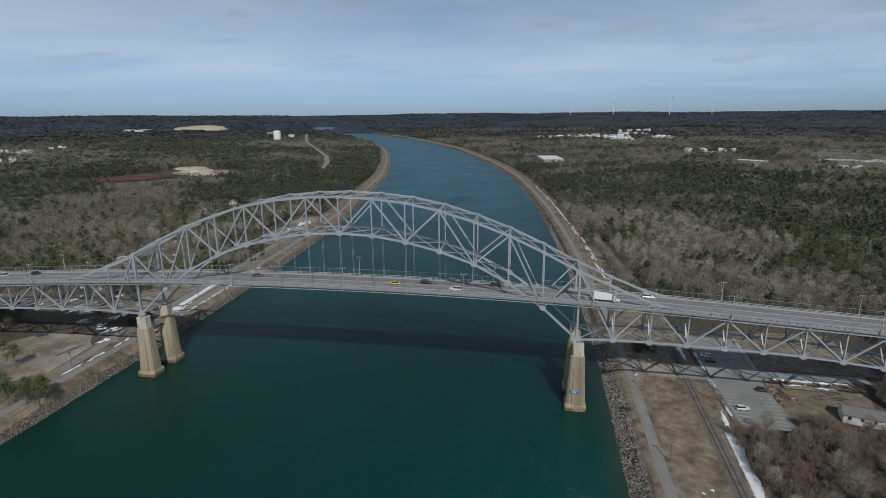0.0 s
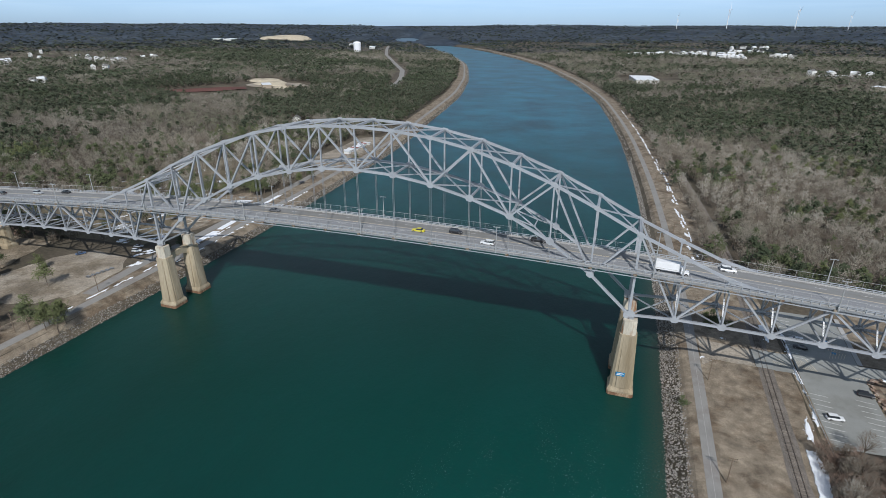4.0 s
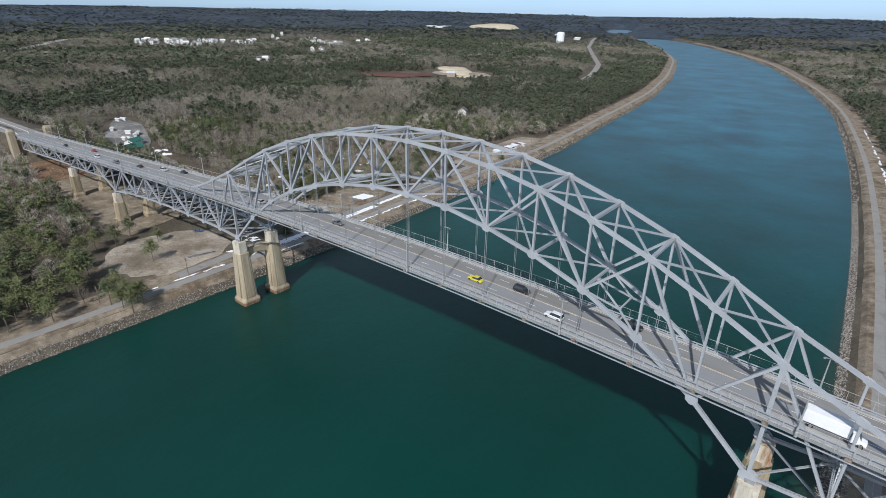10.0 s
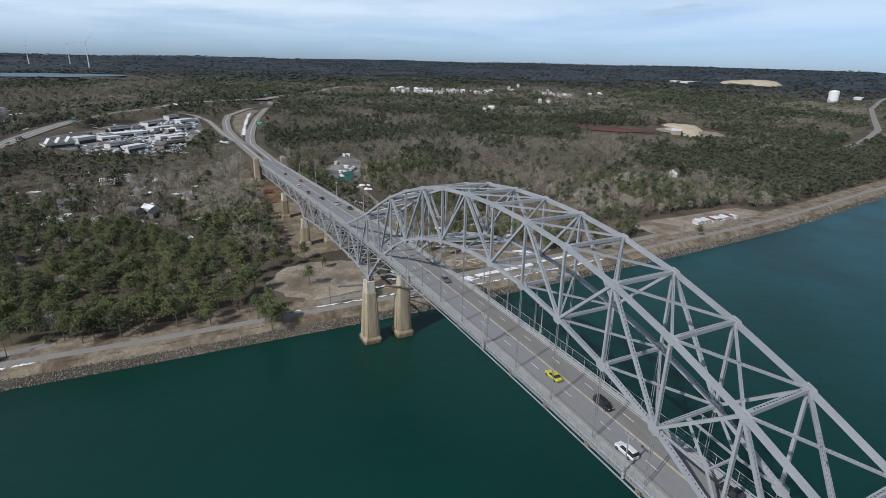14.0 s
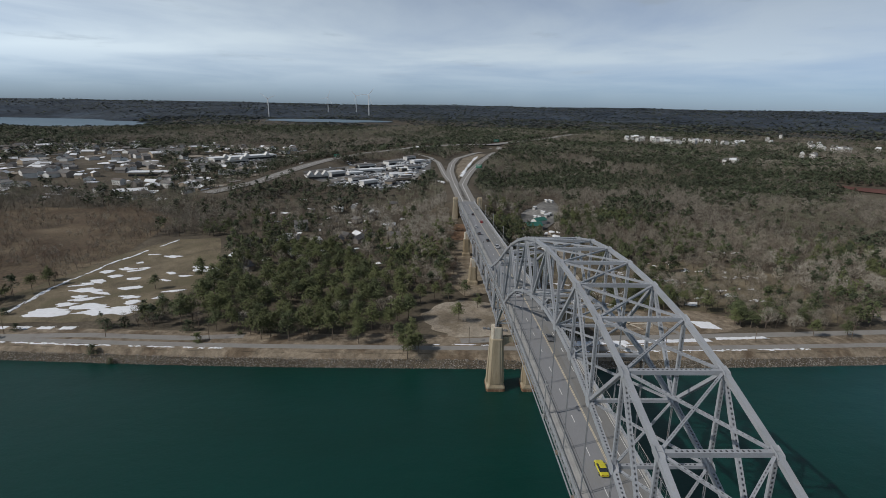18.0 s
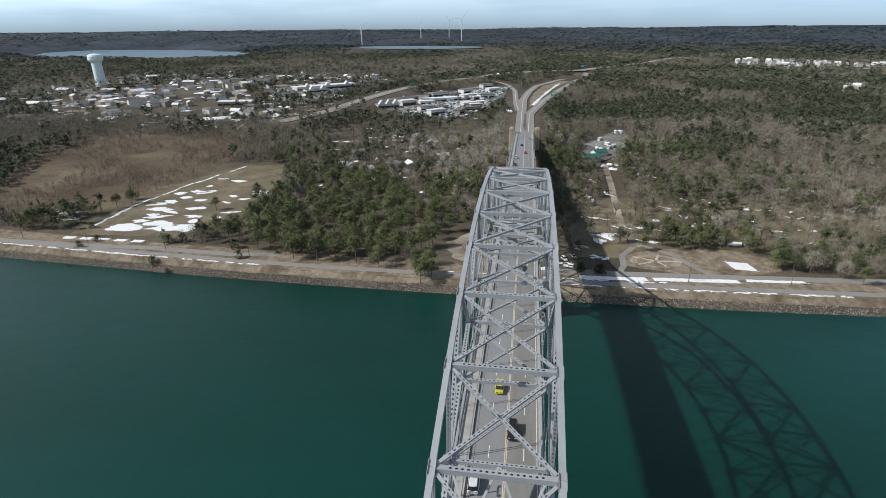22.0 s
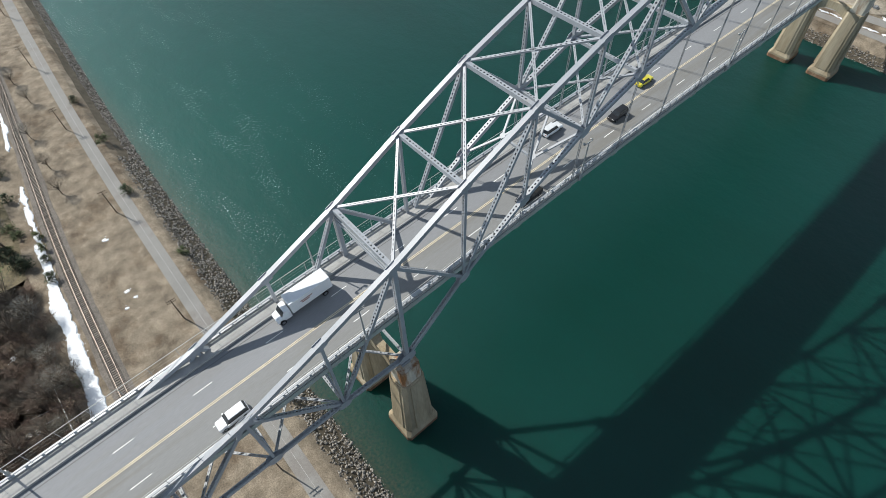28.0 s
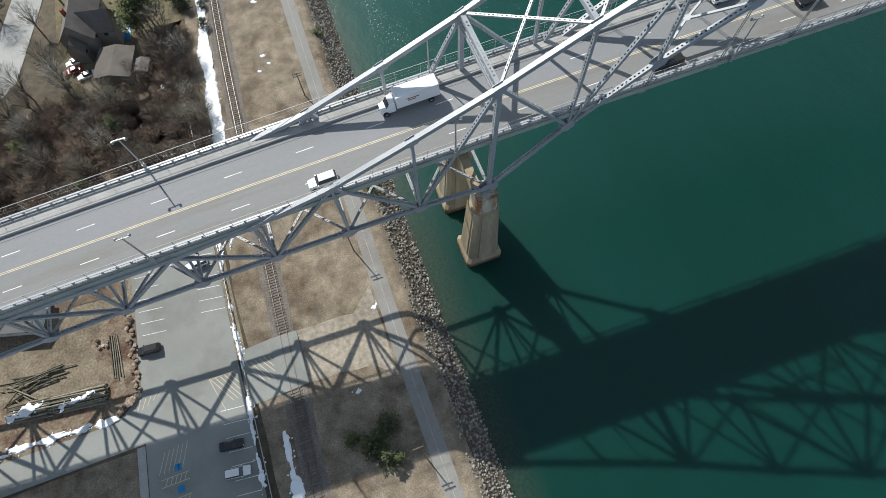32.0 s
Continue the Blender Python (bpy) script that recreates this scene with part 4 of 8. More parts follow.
def snow_patch(outline, label="patch of old melting snow on the ground", dz=0.22, base=None):
    """A low mound of old snow with a ragged rim; far scraps are gathered for one joined mesh."""
    pts = []
    n = len(outline)
    dz = dz * rng.uniform(0.75, 1.25)
    for i in range(n):
        a, b = Vector((*outline[i], 0)), Vector((*outline[(i + 1) % n], 0))
        near = a.x > -232 and a.y < 145
        L = max(1, min(30 if near else 16, int((b - a).length / (0.32 if near else 0.8))))
        for k in range(L):
            p = a.lerp(b, k / L)
            q = noise.noise_vector(Vector((p.x * 0.6, p.y * 0.6, 5.0))) * 0.35 + noise.noise_vector(Vector((p.x * 2.1, p.y * 2.1, 9.0))) * 0.38
            pts.append(p + Vector((q.x, q.y, 0)))
    c = sum(pts, Vector()) / len(pts)
    area = sum(pts[i].x * pts[(i + 1) % len(pts)].y - pts[(i + 1) % len(pts)].x * pts[i].y for i in range(len(pts)))
    if area < 0:
        pts.reverse()
    gz_ = lambda p: (float(ground_z(p.x, p.y)) if base is None else base) + 0.05
    ins = [p + (c - p).normalized() * min(0.4, (c - p).length * 0.25) for p in pts]
    zl, zu = [(ground_z([p.x for p in ps], [p.y for p in ps]) if base is None else np.full(len(ps), base)) + 0.05 for ps in (pts, ins)]
    lo = [(p.x, p.y, float(z)) for p, z in zip(pts, zl)]
    up = [(p.x, p.y, float(z) + dz * rng.uniform(0.85, 1.15)) for p, z in zip(ins, zu)]
    m = len(pts)
    if c.x < -232 or c.y > 145:
        o = len(FAR_V)
        FAR_V.extend(lo + up)
        FAR_F.extend([(o + i, o + (i + 1) % m, o + m + (i + 1) % m, o + m + i) for i in range(m)] + [tuple(range(o + m, o + 2 * m))])
        return None
    bm = bmesh.new()
    lo, up = [bm.verts.new(p) for p in lo], [bm.verts.new(p) for p in up]
    for i in range(m):
        bm.faces.new((lo[i], lo[(i + 1) % m], up[(i + 1) % m], up[i]))
    f = bm.faces.new(up)
    f.normal_update()
    bmesh.ops.triangulate(bm, faces=[f], ngon_method="EAR_CLIP")
    # crumbs left where the rim has melted back
    for _ in range(m // 7):
        p = pts[rng.integers(m)]
        q = p + (p - c).normalized() * rng.uniform(0.1, 0.9)
        r = rng.uniform(0.1, 0.34)
        ring = [(q.x + r * rng.uniform(0.6, 1.2) * math.cos(k * 1.257), q.y + r * rng.uniform(0.6, 1.2) * math.sin(k * 1.257)) for k in range(5)]
        h = gz_(q)
        lo_, up_ = [bm.verts.new((x, y, h - 0.05)) for x, y in ring], [bm.verts.new((q.x + (x - q.x) * 0.6, q.y + (y - q.y) * 0.6, h + 0.07)) for x, y in ring]
        for k in range(5):
            bm.faces.new((lo_[k], lo_[(k + 1) % 5], up_[(k + 1) % 5], up_[k]))
        bm.faces.new(up_)
    ob = part("snow_patch", bm, M["snow"], None)
    return tagged(ob, label, "snow", "melting snow patches")


def snow_line(line, width, label="strip of old snow along the bank", gaps=0.25):
    """A broken strip of snow pieces along a line."""
    P = [Vector((*p, 0)) for p in line]
    for a, b in zip(P, P[1:]):
        L = (b - a).length
        k = max(1, int(L / (width * 3.2)))
        d = (b - a).normalized()
        for i in range(k):
            if rng.random() < gaps:
                continue
            c = a.lerp(b, (i + 0.5) / k)
            c = c + Vector((-d.y, d.x, 0)) * rng.uniform(-0.35, 0.35) * width
            snow_patch(blob(c.x, c.y, L / k * rng.uniform(0.42, 0.75), width * rng.uniform(0.3, 0.62), math.atan2(d.y, d.x) + rng.uniform(-0.1, 0.1), 16, 0.9, rng.integers(99)), label)


snow_patch([(140.0, -94), (141.2, -78), (141.9, -64), (142.6, -52), (143.4, -40), (144.4, -26), (146.6, -26), (147.6, -34), (146.0, -44), (146.4, -52), (144.8, -60), (145.2, -70), (143.0, -80), (142.2, -94)], "long bright snow bank beside the railway")
snow_line([(138.2, -116), (140.2, -104), (141.0, -95)], 1.7, gaps=0.1)
snow_line([(147.5, -30), (148, -12)], 2.2, gaps=0.3)
snow_line([(146.4, 32.5), (145.8, 38), (146.2, 46)], 1.5, gaps=0.0)
snow_line([(151.2, 7), (150.8, 11.5)], 1.2, gaps=0.1)
snow_line([(151.6, 23.5), (151.9, 28)], 1.2, gaps=0.1)
snow_line([(134.5, -158), (136, -146), (139, -112)], 2.0, gaps=0.2)
snow_line([(150.6, -14), (151.2, 20), (152.4, 44)], 0.9, gaps=0.45)
snow_line([(204, 17.2), (192, 17.8), (176.5, 18.0)], 1.5, gaps=0.0)
snow_line(along(129.5, [95, 130, 170, 220, 280, 350, 430, 520, 620]), 1.5, gaps=0.45)
snow_line(along(131.5, [110, 150, 200, 260, 330]), 1.1, gaps=0.5)
for cx, cy, r in ((129, -63, 0.7), (128, -60, 0.5), (131, -58, 0.6), (130, 30, 0.6), (121.8, 14, 0.9), (130, 41, 1.3), (156, -62, 1.0), (127, -83, 1.0)):
    snow_patch(blob(cx, cy, r, r * 0.8, 0.4, 9, 0.7, cx), "small scrap of old snow in the grass", 0.12)
# left bank
snow_line(along(-116.6, [-330, -280, -230, -180, -130]), 0.9, "thin line of snow along the path edge", 0.15)
snow_line(along(-123.0, [-40, -20, 0, 20, 40, 70]), 0.9, gaps=0.35)
snow_line(along(-116.8, [20, 45, 70, 100, 150]), 0.8, gaps=0.35)
for x, y, rx, ry in ((-223.8, 102, 4, 2), (-226, 119, 5, 2), (-180, 118, 3, 4), (-195, 149, 4, 3), (-183, 51, 6, 4), (-176, 45, 5, 3), (-214, 84, 3, 2), (-200, 72, 2, 3), (-190, 128, 2, 4)):
    snow_patch(blob(x, y, rx, ry, 0.4, 14, 0.8, x), "old snow lying among the park trees")
snow_patch([(-127.5, 30), (-124.0, 31), (-125.5, 62), (-129.0, 61)], "long bright snow bank beside the park road")
snow_patch([(-129.5, 64), (-126.2, 65), (-128.6, 104), (-132.0, 103)], "long bright snow bank beside the park road")
snow_patch([(-133.0, 107), (-130.5, 107), (-132.5, 134), (-134.5, 133)], "long bright snow bank beside the park road")
snow_patch([(-154.5, 104), (-144.5, 106), (-143.5, 117), (-153.5, 115)], "square sheet of snow on the lawn", 0.08)


def snow_cluster(cx, cy, spread, n, way=0.0, size=1.0, label="broken patch of old melting snow"):
    """Overlapping ragged pieces of snow strewn along one direction."""
    for k in range(n):
        u, v = rng.normal(0, spread), rng.normal(0, spread * 0.28)
        x, y = cx + u * math.cos(way) - v * math.sin(way), cy + u * math.sin(way) + v * math.cos(way)
        snow_patch(blob(x, y, size * rng.uniform(0.9, 3.0), size * rng.uniform(0.4, 1.2), way + rng.normal(0, 0.4), 13, 1.3, k + cx), label, 0.16)


for cx, cy, sp, n, way in ((-152, 40, 4, 7, 1.3), (-163, 33, 4, 6, 0.4), (-140, 24, 3, 5, 1.5), (-186, 50, 5, 7, 1.6), (-178, 72, 4, 5, 1.5), (-200, 60, 4, 5, 1.4), (-215, 46, 5, 6, 1.2), (-134, 14, 2.5, 4, 1.5),
                           (-124, 58, 5, 6, 1.6), (-198, 84, 6, 7, 1.3), (-210, 104, 6, 7, 1.7), (-190, 112, 5, 6, 1.6), (-222, 130, 7, 8, 1.4), (-206, 150, 7, 7, 1.6), (-186, 160, 5, 5, 1.5), (-240, 96, 7, 6, 1.5),
                           (-246, 150, 8, 7, 1.4), (-232, 178, 8, 7, 1.6), (-262, 124, 7, 6, 1.5), (-270, 60, 6, 6, 0.5), (-300, 52, 6, 6, 0.2), (-255, 48, 5, 5, 0.3), (-316, 96, 7, 6, 1.0), (-290, 200, 9, 7, 1.3), (-225, 240, 8, 6, 1.5)):
    snow_cluster(cx, cy, sp, n, way)
# camping field: pitches with melting snow
patch_mesh("field", [(-146, -262), (-150, -196), (-180, -178), (-240, -176), (-318, -205), (-312, -240), (-270, -262), (-190, -275)], 0.1, M["field"], "brown dry grass field with melting snow", "field", wob=3, cuts=5)
for k in range(46):
    u, v = rng.random(), rng.random()
    cx, cy = -160 - 130 * u, -190 - 62 * v + 8 * u
    if u > 0.75 and v < 0.4:
        continue
    snow_patch(blob(cx, cy, rng.uniform(1.2, 3.5) * (1.2 - 0.4 * u), rng.uniform(2.5, 7.5) * (1.15 - 0.4 * u), rng.uniform(-0.4, 0.4), 12, 0.8, k), "melting snow patch on the brown field")
for cx, cy, rx, ry in ((-163, -212, 5, 12), (-160, -238, 6, 10), (-170, -222, 4, 9), (-168, -200, 4, 7)):
    snow_patch(blob(cx, cy, rx, ry, 0.1, 16, 0.7, cy), "broad melting snow patch on the brown field")
snow_line([(-160, -258), (-200, -262), (-260, -254), (-310, -236)], 2.4, gaps=0.1)
for k in range(5):
    y0 = -262 + k * 11
    snow_patch([(-143, y0), (-139.5, y0), (-139.5, y0 + 7), (-143, y0 + 7)], "square snow-covered camping pitch", 0.1)
snow_patch(blob(-180, -300, 6, 10, 0.3, 14, 0.6, 5))
snow_patch(blob(-172, -286, 4, 8, 0.1, 14, 0.6, 6))
patch_mesh("marsh", [(-162, -312), (-200, -262), (-300, -260), (-378, -266), (-430, -330), (-420, -435), (-340, -460), (-240, -405), (-176, -375)], 0.06, M["marsh"], "brown marsh grass with shallow wet channels", "marsh", wob=8, cuts=6)
ribbon("park_road", [(-133, -330), (-132, -280), (-131, -240), (-133, -200), (-131, -170), (-130, -150), (-133, -125)], 5, 0.135, M["path"], "grey asphalt park road behind the bank", "road")
# park beside and under the bridge
PARK_FLOOR = [(-150, 30), (-168, 136), (-150, 190), (-235, 212), (-268, 150), (-260, 60), (-235, 30)]
patch_mesh("dirt_lot", [(-132, -22), (-142, -34), (-160, -40), (-174, -32), (-184, -18), (-180, 4), (-168, 18), (-144, 16), (-134, 2)], 0.1, M["sand"], "bare sandy parking ground under the bridge", "earth", wob=3, cuts=4)
ribbon("park_road", [(-128, -20), (-131, 10), (-131.5, 40), (-134, 90), (-137, 140), (-141, 200), (-150, 300)], 5.5, 0.13, M["path"], "grey asphalt park road along the bank", "road")
ribbon("park_road", [(-168, 64), (-180, 62), (-204, 61), (-240, 63), (-285, 66), (-345, 68)], 4.5, 0.14, M["sand"], "pale sandy lane leading inland", "road")
patch_mesh("lawn", blob(-152, 92, 16, 42, 0.1, 20, 0.25, 8), 0.1, M["grass"], "tan dry lawn with scattered snow", "lawn")
patch_mesh("park_ground", PARK_FLOOR, 0.05, M["field"], "tan leaf-strewn park ground under bare trees", "earth", wob=5, cuts=5)
patch_mesh("garden_bed", blob(-150, 70, 8.5, 13, 0.12, 24, 0.08, 9), 0.16, M["sand"], "pale oval garden bed of gravel and dry plants", "garden bed")
patch_mesh("garden_bed", blob(-150, 70, 5.5, 9.5, 0.12, 24, 0.1, 11), 0.2, M["grass"], "planted middle of the oval garden bed", "garden bed")
for k in range(5):
    ribbon("garden_path", [(-150, 70), (-150 + 8.2 * math.cos(k * 1.257 + 0.4), 70 + 12.5 * math.sin(k * 1.257 + 0.4))], 1.3, 0.24, M["concrete_light"], "pale paved path across the garden bed", "path", step=3)
ribbon("garden_path", [(-172, 66), (-160, 80), (-146, 86.5), (-136, 93)], 3.2, 0.15, M["path"], "grey path curving round the garden bed", "path")
ribbon("garden_path", [(-168, 62), (-155, 54), (-142, 53), (-134, 50)], 3.0, 0.15, M["path"], "grey path curving round the garden bed", "path")
patch_mesh("sand_lot", [(-138, 215), (-170, 212), (-172, 330), (-150, 345), (-142, 300)], 0.17, M["sand"], "pale dirt lot with parked machines", "earth", wob=4, cuts=4)
patch_mesh("leaf_floor", [(-190, -14), (-240, -30), (-300, -26), (-330, 12), (-300, 20), (-200, 20)], 0.25, M["dirt"], "tan leaf-strewn earth under the approach", "earth", wob=4, cuts=5)
patch_mesh("bare_earth", [(-318, -14), (-340, -20), (-368, -18), (-372, -8), (-372, 16), (-340, 18), (-318, 12)], 0.3, M["orange_earth"], "eroded orange-brown slope under the approach", "earth", wob=4, cuts=5)
for k in range(60):
    x, y = rng.uniform(-368, -318), rng.uniform(-14, 14)
    o = new("boulder", STONE_SLOPE[k % 3])
    q = rng.uniform(0.8, 2.2)
    o.location, o.scale, o.rotation_euler = (x, y, float(ground_z(x, y)) + 0.35), (q, q * rng.uniform(0.7, 1.3), q * 0.7), (0, 0, rng.uniform(0, 6))
    tagged(o, "loose brown boulder on the eroded slope", "boulder", "boulders under the approach")
# parking lot on the railway bank
M["blue_sign"] = mat("blue_sign", (0.02, 0.20, 0.42), 0.4, 0, 0.05, 1, 0.03, 5)
patch_mesh("parking_lot", [(151.6, -60), (152, 60), (174.5, 60), (172.4, 25.2), (215, 25.5), (215, 19), (177, 19.2), (171.8, 15), (170.8, -4), (170, -60)], 0.1, M["asphalt"], "grey asphalt parking lot with painted bays", "parking lot")
lot = bpy.data.objects["parking_lot"]
for k in range(22):
    y = -52 + k * 2.75
    if y < 5:
        ribbon("bay_line", [(152.2, y), (157.2, y - 0.7)], 0.13, 0.13, M["paint_white"], step=9, parent=lot)
        ribbon("bay_line", [(165.0, y + 0.6), (170.0, y)], 0.13, 0.13, M["paint_white"], step=9, parent=lot)
    if y > -28 and y + 51 < 60:
        ribbon("bay_line", [(152.6, y + 52), (157.2, y + 51.5)], 0.13, 0.13, M["paint_white"], step=9, parent=lot)
for k in range(6):
    x0 = 158 - 0.95 * k
    q = min(1, (x0 - 152.5) / 3.7)
    ribbon("hatch_line", [(x0, 17.2), (x0 - 3.7 * q, 17.2 + 5.7 * q)], 0.13, 0.13, M["paint_yellow"], step=9, parent=lot)
    ribbon("hatch_line", [(164.5 + k * 0.9, 27.5 + 0.1 * k), (166.2 + k * 0.9, 32)], 0.12, 0.13, M["paint_yellow"], step=9, parent=lot)
    ribbon("hatch_line", [(172.2 - 1.1 * k, 16.4 - 0.1 * k), (173.2 - 1.1 * k, 18.9 - 0.5 * k)], 0.12, 0.13, M["paint_yellow"], step=9, parent=lot)
ribbon("hatch_line", [(158.4, 17.2), (152.4, 17.2)], 0.13, 0.13, M["paint_yellow"], step=9, parent=lot)
ribbon("hatch_line", [(158.2, 17.2), (156.2, 24.2)], 0.13, 0.13, M["paint_yellow"], step=9, parent=lot)
for y in (31.7, 35.8, 40.0):
    ribbon("accessible_bay_mark", [(166.4, y), (167.7, y)], 1.3, 0.13, M["blue_sign"], step=9, parent=lot)
    for k in range(5):
        ribbon("hatch_line", [(165.6 + 0.9 * k, y + 1.4), (166.2 + 0.9 * k, y + 2.7)], 0.12, 0.13, M["paint_yellow"], step=9, parent=lot)
    for dy in (1.35, 2.75):
        ribbon("hatch_line", [(165.2, y + dy), (170.6, y + dy)], 0.12, 0.13, M["paint_yellow"], step=9, parent=lot)
patch_mesh("parking_lot_apron", [(151.5, 13.6), (144.6, 13.2), (144.6, 25.2), (151.5, 25.4)], 0.1, M["asphalt"], "grey asphalt apron beside the track with yellow hatching", "parking lot")
apron = bpy.data.objects["parking_lot_apron"]
for k in range(6):
    ribbon("hatch_line", [(150.4 - 0.95 * k, 16.6), (147.4 - 0.95 * k if k < 3 else 145.0, 21.4 if k < 3 else 21.4 - (k - 2) * 1.2)], 0.13, 0.13, M["paint_yellow"], step=9, parent=apron)
patch_mesh("level_crossing", [(144.6, 13.2), (138.8, 13.4), (138.8, 25.0), (144.6, 25.2)], 0.3, M["asphalt"], "worn asphalt crossing over the railway track", "crossing")
patch_mesh("crossing_path", [(138.8, 13.4), (126.4, 14.0), (121.2, 9.0), (121.2, 30.0), (126.0, 26.0), (138.8, 25.0)], 0.11, M["sand"], "pale sandy link between crossing and path", "path", wob=0.6, cuts=4)
ribbon("kerb_walk", [(173.3, 25.6), (175.4, 60)], 1.6, 0.2, M["sidewalk"], "narrow concrete walk beside the parking lot", "pavement", step=10)
patch_mesh("lawn", [(174, 26), (222, 26), (222, 70), (174, 70)], 0.1, M["grass"], "shaded brown lawn beside the parking lot", "lawn", wob=1, cuts=3)
ribbon("street", [(186, -160), (187, -110), (196, -80), (214, -62), (250, -50)], 9, 0.135, M["pale_street"], "pale worn street past the house", "road")
patch_mesh("lawn", [(143.5, -150), (178, -150), (182, -66), (160, -62), (147, -84), (144.5, -100)], 0.1, M["lawn"], "olive-brown garden lawn with clipped shrubs", "lawn")

# riprap: loose stones on both banks
def pebble(seed):
    """A rough eight-sided stone for the mass of the revetment."""
    r = np.random.default_rng(seed)
    v = np.array([(1, 0, 0), (0, 1, 0), (-1, 0, 0), (0, -1, 0), (0, 0, 0.8), (0, 0, -0.8)]) * 0.5 + r.uniform(-0.14, 0.14, (6, 3))
    return v, np.array([(0, 1, 4), (1, 2, 4), (2, 3, 4), (3, 0, 4), (1, 0, 5), (2, 1, 5), (3, 2, 5), (0, 3, 5)])


bank_r = thing("rock_revetment", "grey-brown loose stone revetment sloping into the canal", "rocks", kind="structure")
for k in range(300):
    y = rng.uniform(-42, 62)
    s = rng.uniform(107.0, 114.0)
    x = float(canal_x(y)) + s
    o = new("stone", STONES[rng.integers(8)])
    o.location = (x, y, float(ground_z(x, y)) + 0.05)
    o.rotation_euler = rng.uniform(0, 6.28, 3)
    o.scale = rng.uniform(0.5, 1.15, 3)
    o.parent = bank_r
pro = [pebble(k) for k in range(10)]


def scatter(name, protos, pos, scale, yaw, mats, mat_ids=None, squash=None, parent=None):
    """Many copies of small prototypes joined in one mesh."""
    V, F, MI, base = [], [], [], 0
    which = rng.integers(0, len(protos), len(pos))
    for k, (pv, pf, pm) in enumerate(protos):
        sel = np.where(which == k)[0]
        if not len(sel):
            continue
        c, s_ = np.cos(yaw[sel])[:, None], np.sin(yaw[sel])[:, None]
        sc = scale[sel] if scale.ndim == 2 else np.repeat(scale[sel][:, None], 3, 1)
        x, y, z = pv[:, 0][None] * sc[:, :1], pv[:, 1][None] * sc[:, 1:2], pv[:, 2][None] * sc[:, 2:3]
        vv = np.stack([x * c - y * s_, x * s_ + y * c, z], -1) + pos[sel][:, None]
        ff = pf[None] + (np.arange(len(sel)) * len(pv))[:, None, None] + base
        V.append(vv.reshape(-1, 3))
        F.append(ff.reshape(-1, 3))
        tint = (mat_ids[sel] if mat_ids is not None else np.zeros(len(sel), int))[:, None]
        MI.append(np.where(pm[None] >= 0, pm[None] + 0 * tint, tint - 1 - pm[None] * 0 + 1).reshape(-1))
        base += len(sel) * len(pv)
    V, F, MI = np.concatenate(V), np.concatenate(F), np.concatenate(MI)
    me = bpy.data.meshes.new(name)
    me.vertices.add(len(V))
    me.vertices.foreach_set("co", V.astype(np.float32).ravel())
    me.loops.add(F.size)
    me.loops.foreach_set("vertex_index", F.astype(np.int32).ravel())
    me.polygons.add(len(F))
    me.polygons.foreach_set("loop_start", np.arange(0, F.size, 3, dtype=np.int32))
    for m in mats:
        me.materials.append(m)
    me.polygons.foreach_set("material_index", MI.astype(np.int32))
    me.update(calc_edges=True)
    ob = new(name, me)
    if parent is not None:
        ob.parent = parent
    return ob


pro = [(a, b, np.zeros(len(b), int)) for a, b in pro]
for sg, ymin, ymax, count, deep in ((1, -330, 330, 24000, 7.8), (-1, -420, 330, 18000, 6.0)):
    y = rng.uniform(ymin, ymax, count)
    s = sg * (106.8 + deep * rng.random(count) ** 1.3)
    s = np.where((np.abs(y + 20) > 95) & (sg > 0), sg * (106.8 + (np.abs(s) - 106.8) * 0.6), s)
    x = canal_x(y) + s
    ob = scatter("stones", pro, np.stack([x, y, ground_z(x, y) + 0.02], -1), rng.uniform(0.28, 0.95, (count, 3)), rng.uniform(0, 6.28, count), [M["rock"]], parent=bank_r)
    ob["kind"] = "stuff"
for sg in (-1, 1):
    y = rng.uniform(330, 2300, 3000)
    x = canal_x(y) + sg * rng.uniform(107.2, 112.5, 3000)
    x = x - bend(x, y)
    ob = scatter("stones", pro, np.stack([x, y, ground_z(x, y)], -1), rng.uniform(0.8, 1.8, (3000, 3)), rng.uniform(0, 6.28, 3000), [M["rock"]], parent=bank_r)
    ob["kind"] = "stuff"


# ---- trees ----
M["twig_a"] = mat("bare_twigs_grey", (0.235, 0.215, 0.174), 0.95, 0, 0.2, 0.02, 0.15, 1, island=0.14, soft=0.55)
M["twig_b"] = mat("bare_twigs_brown", (0.155, 0.132, 0.105), 0.95, 0, 0.2, 0.02, 0.15, 1, island=0.14, soft=0.55)
M["twig_c"] = mat("bare_twigs_pale", (0.33, 0.308, 0.258), 0.95, 0, 0.2, 0.02, 0.15, 1, island=0.14, soft=0.55)
M["twig_d"] = mat("bare_twigs_olive", (0.16, 0.157, 0.112), 0.95, 0, 0.2, 0.02, 0.15, 1, island=0.14, soft=0.55)
M["twig_m"] = mat("bare_twigs_dun", (0.216, 0.198, 0.165), 0.95, 0, 0.2, 0.02, 0.15, 1, island=0.14, soft=0.6)
M["twig_n"] = mat("bare_twigs_dusk", (0.158, 0.141, 0.115), 0.95, 0, 0.2, 0.02, 0.15, 1, island=0.14, soft=0.6)
# two blue-grey tones with distance haze in the colour, for the farthest trees
M["twig_haze"] = mat("hazed_far_twigs", (0.088, 0.094, 0.095), 0.95, 0, 0.2, 0.02, 0.15, 1, island=0.1, soft=0.8)
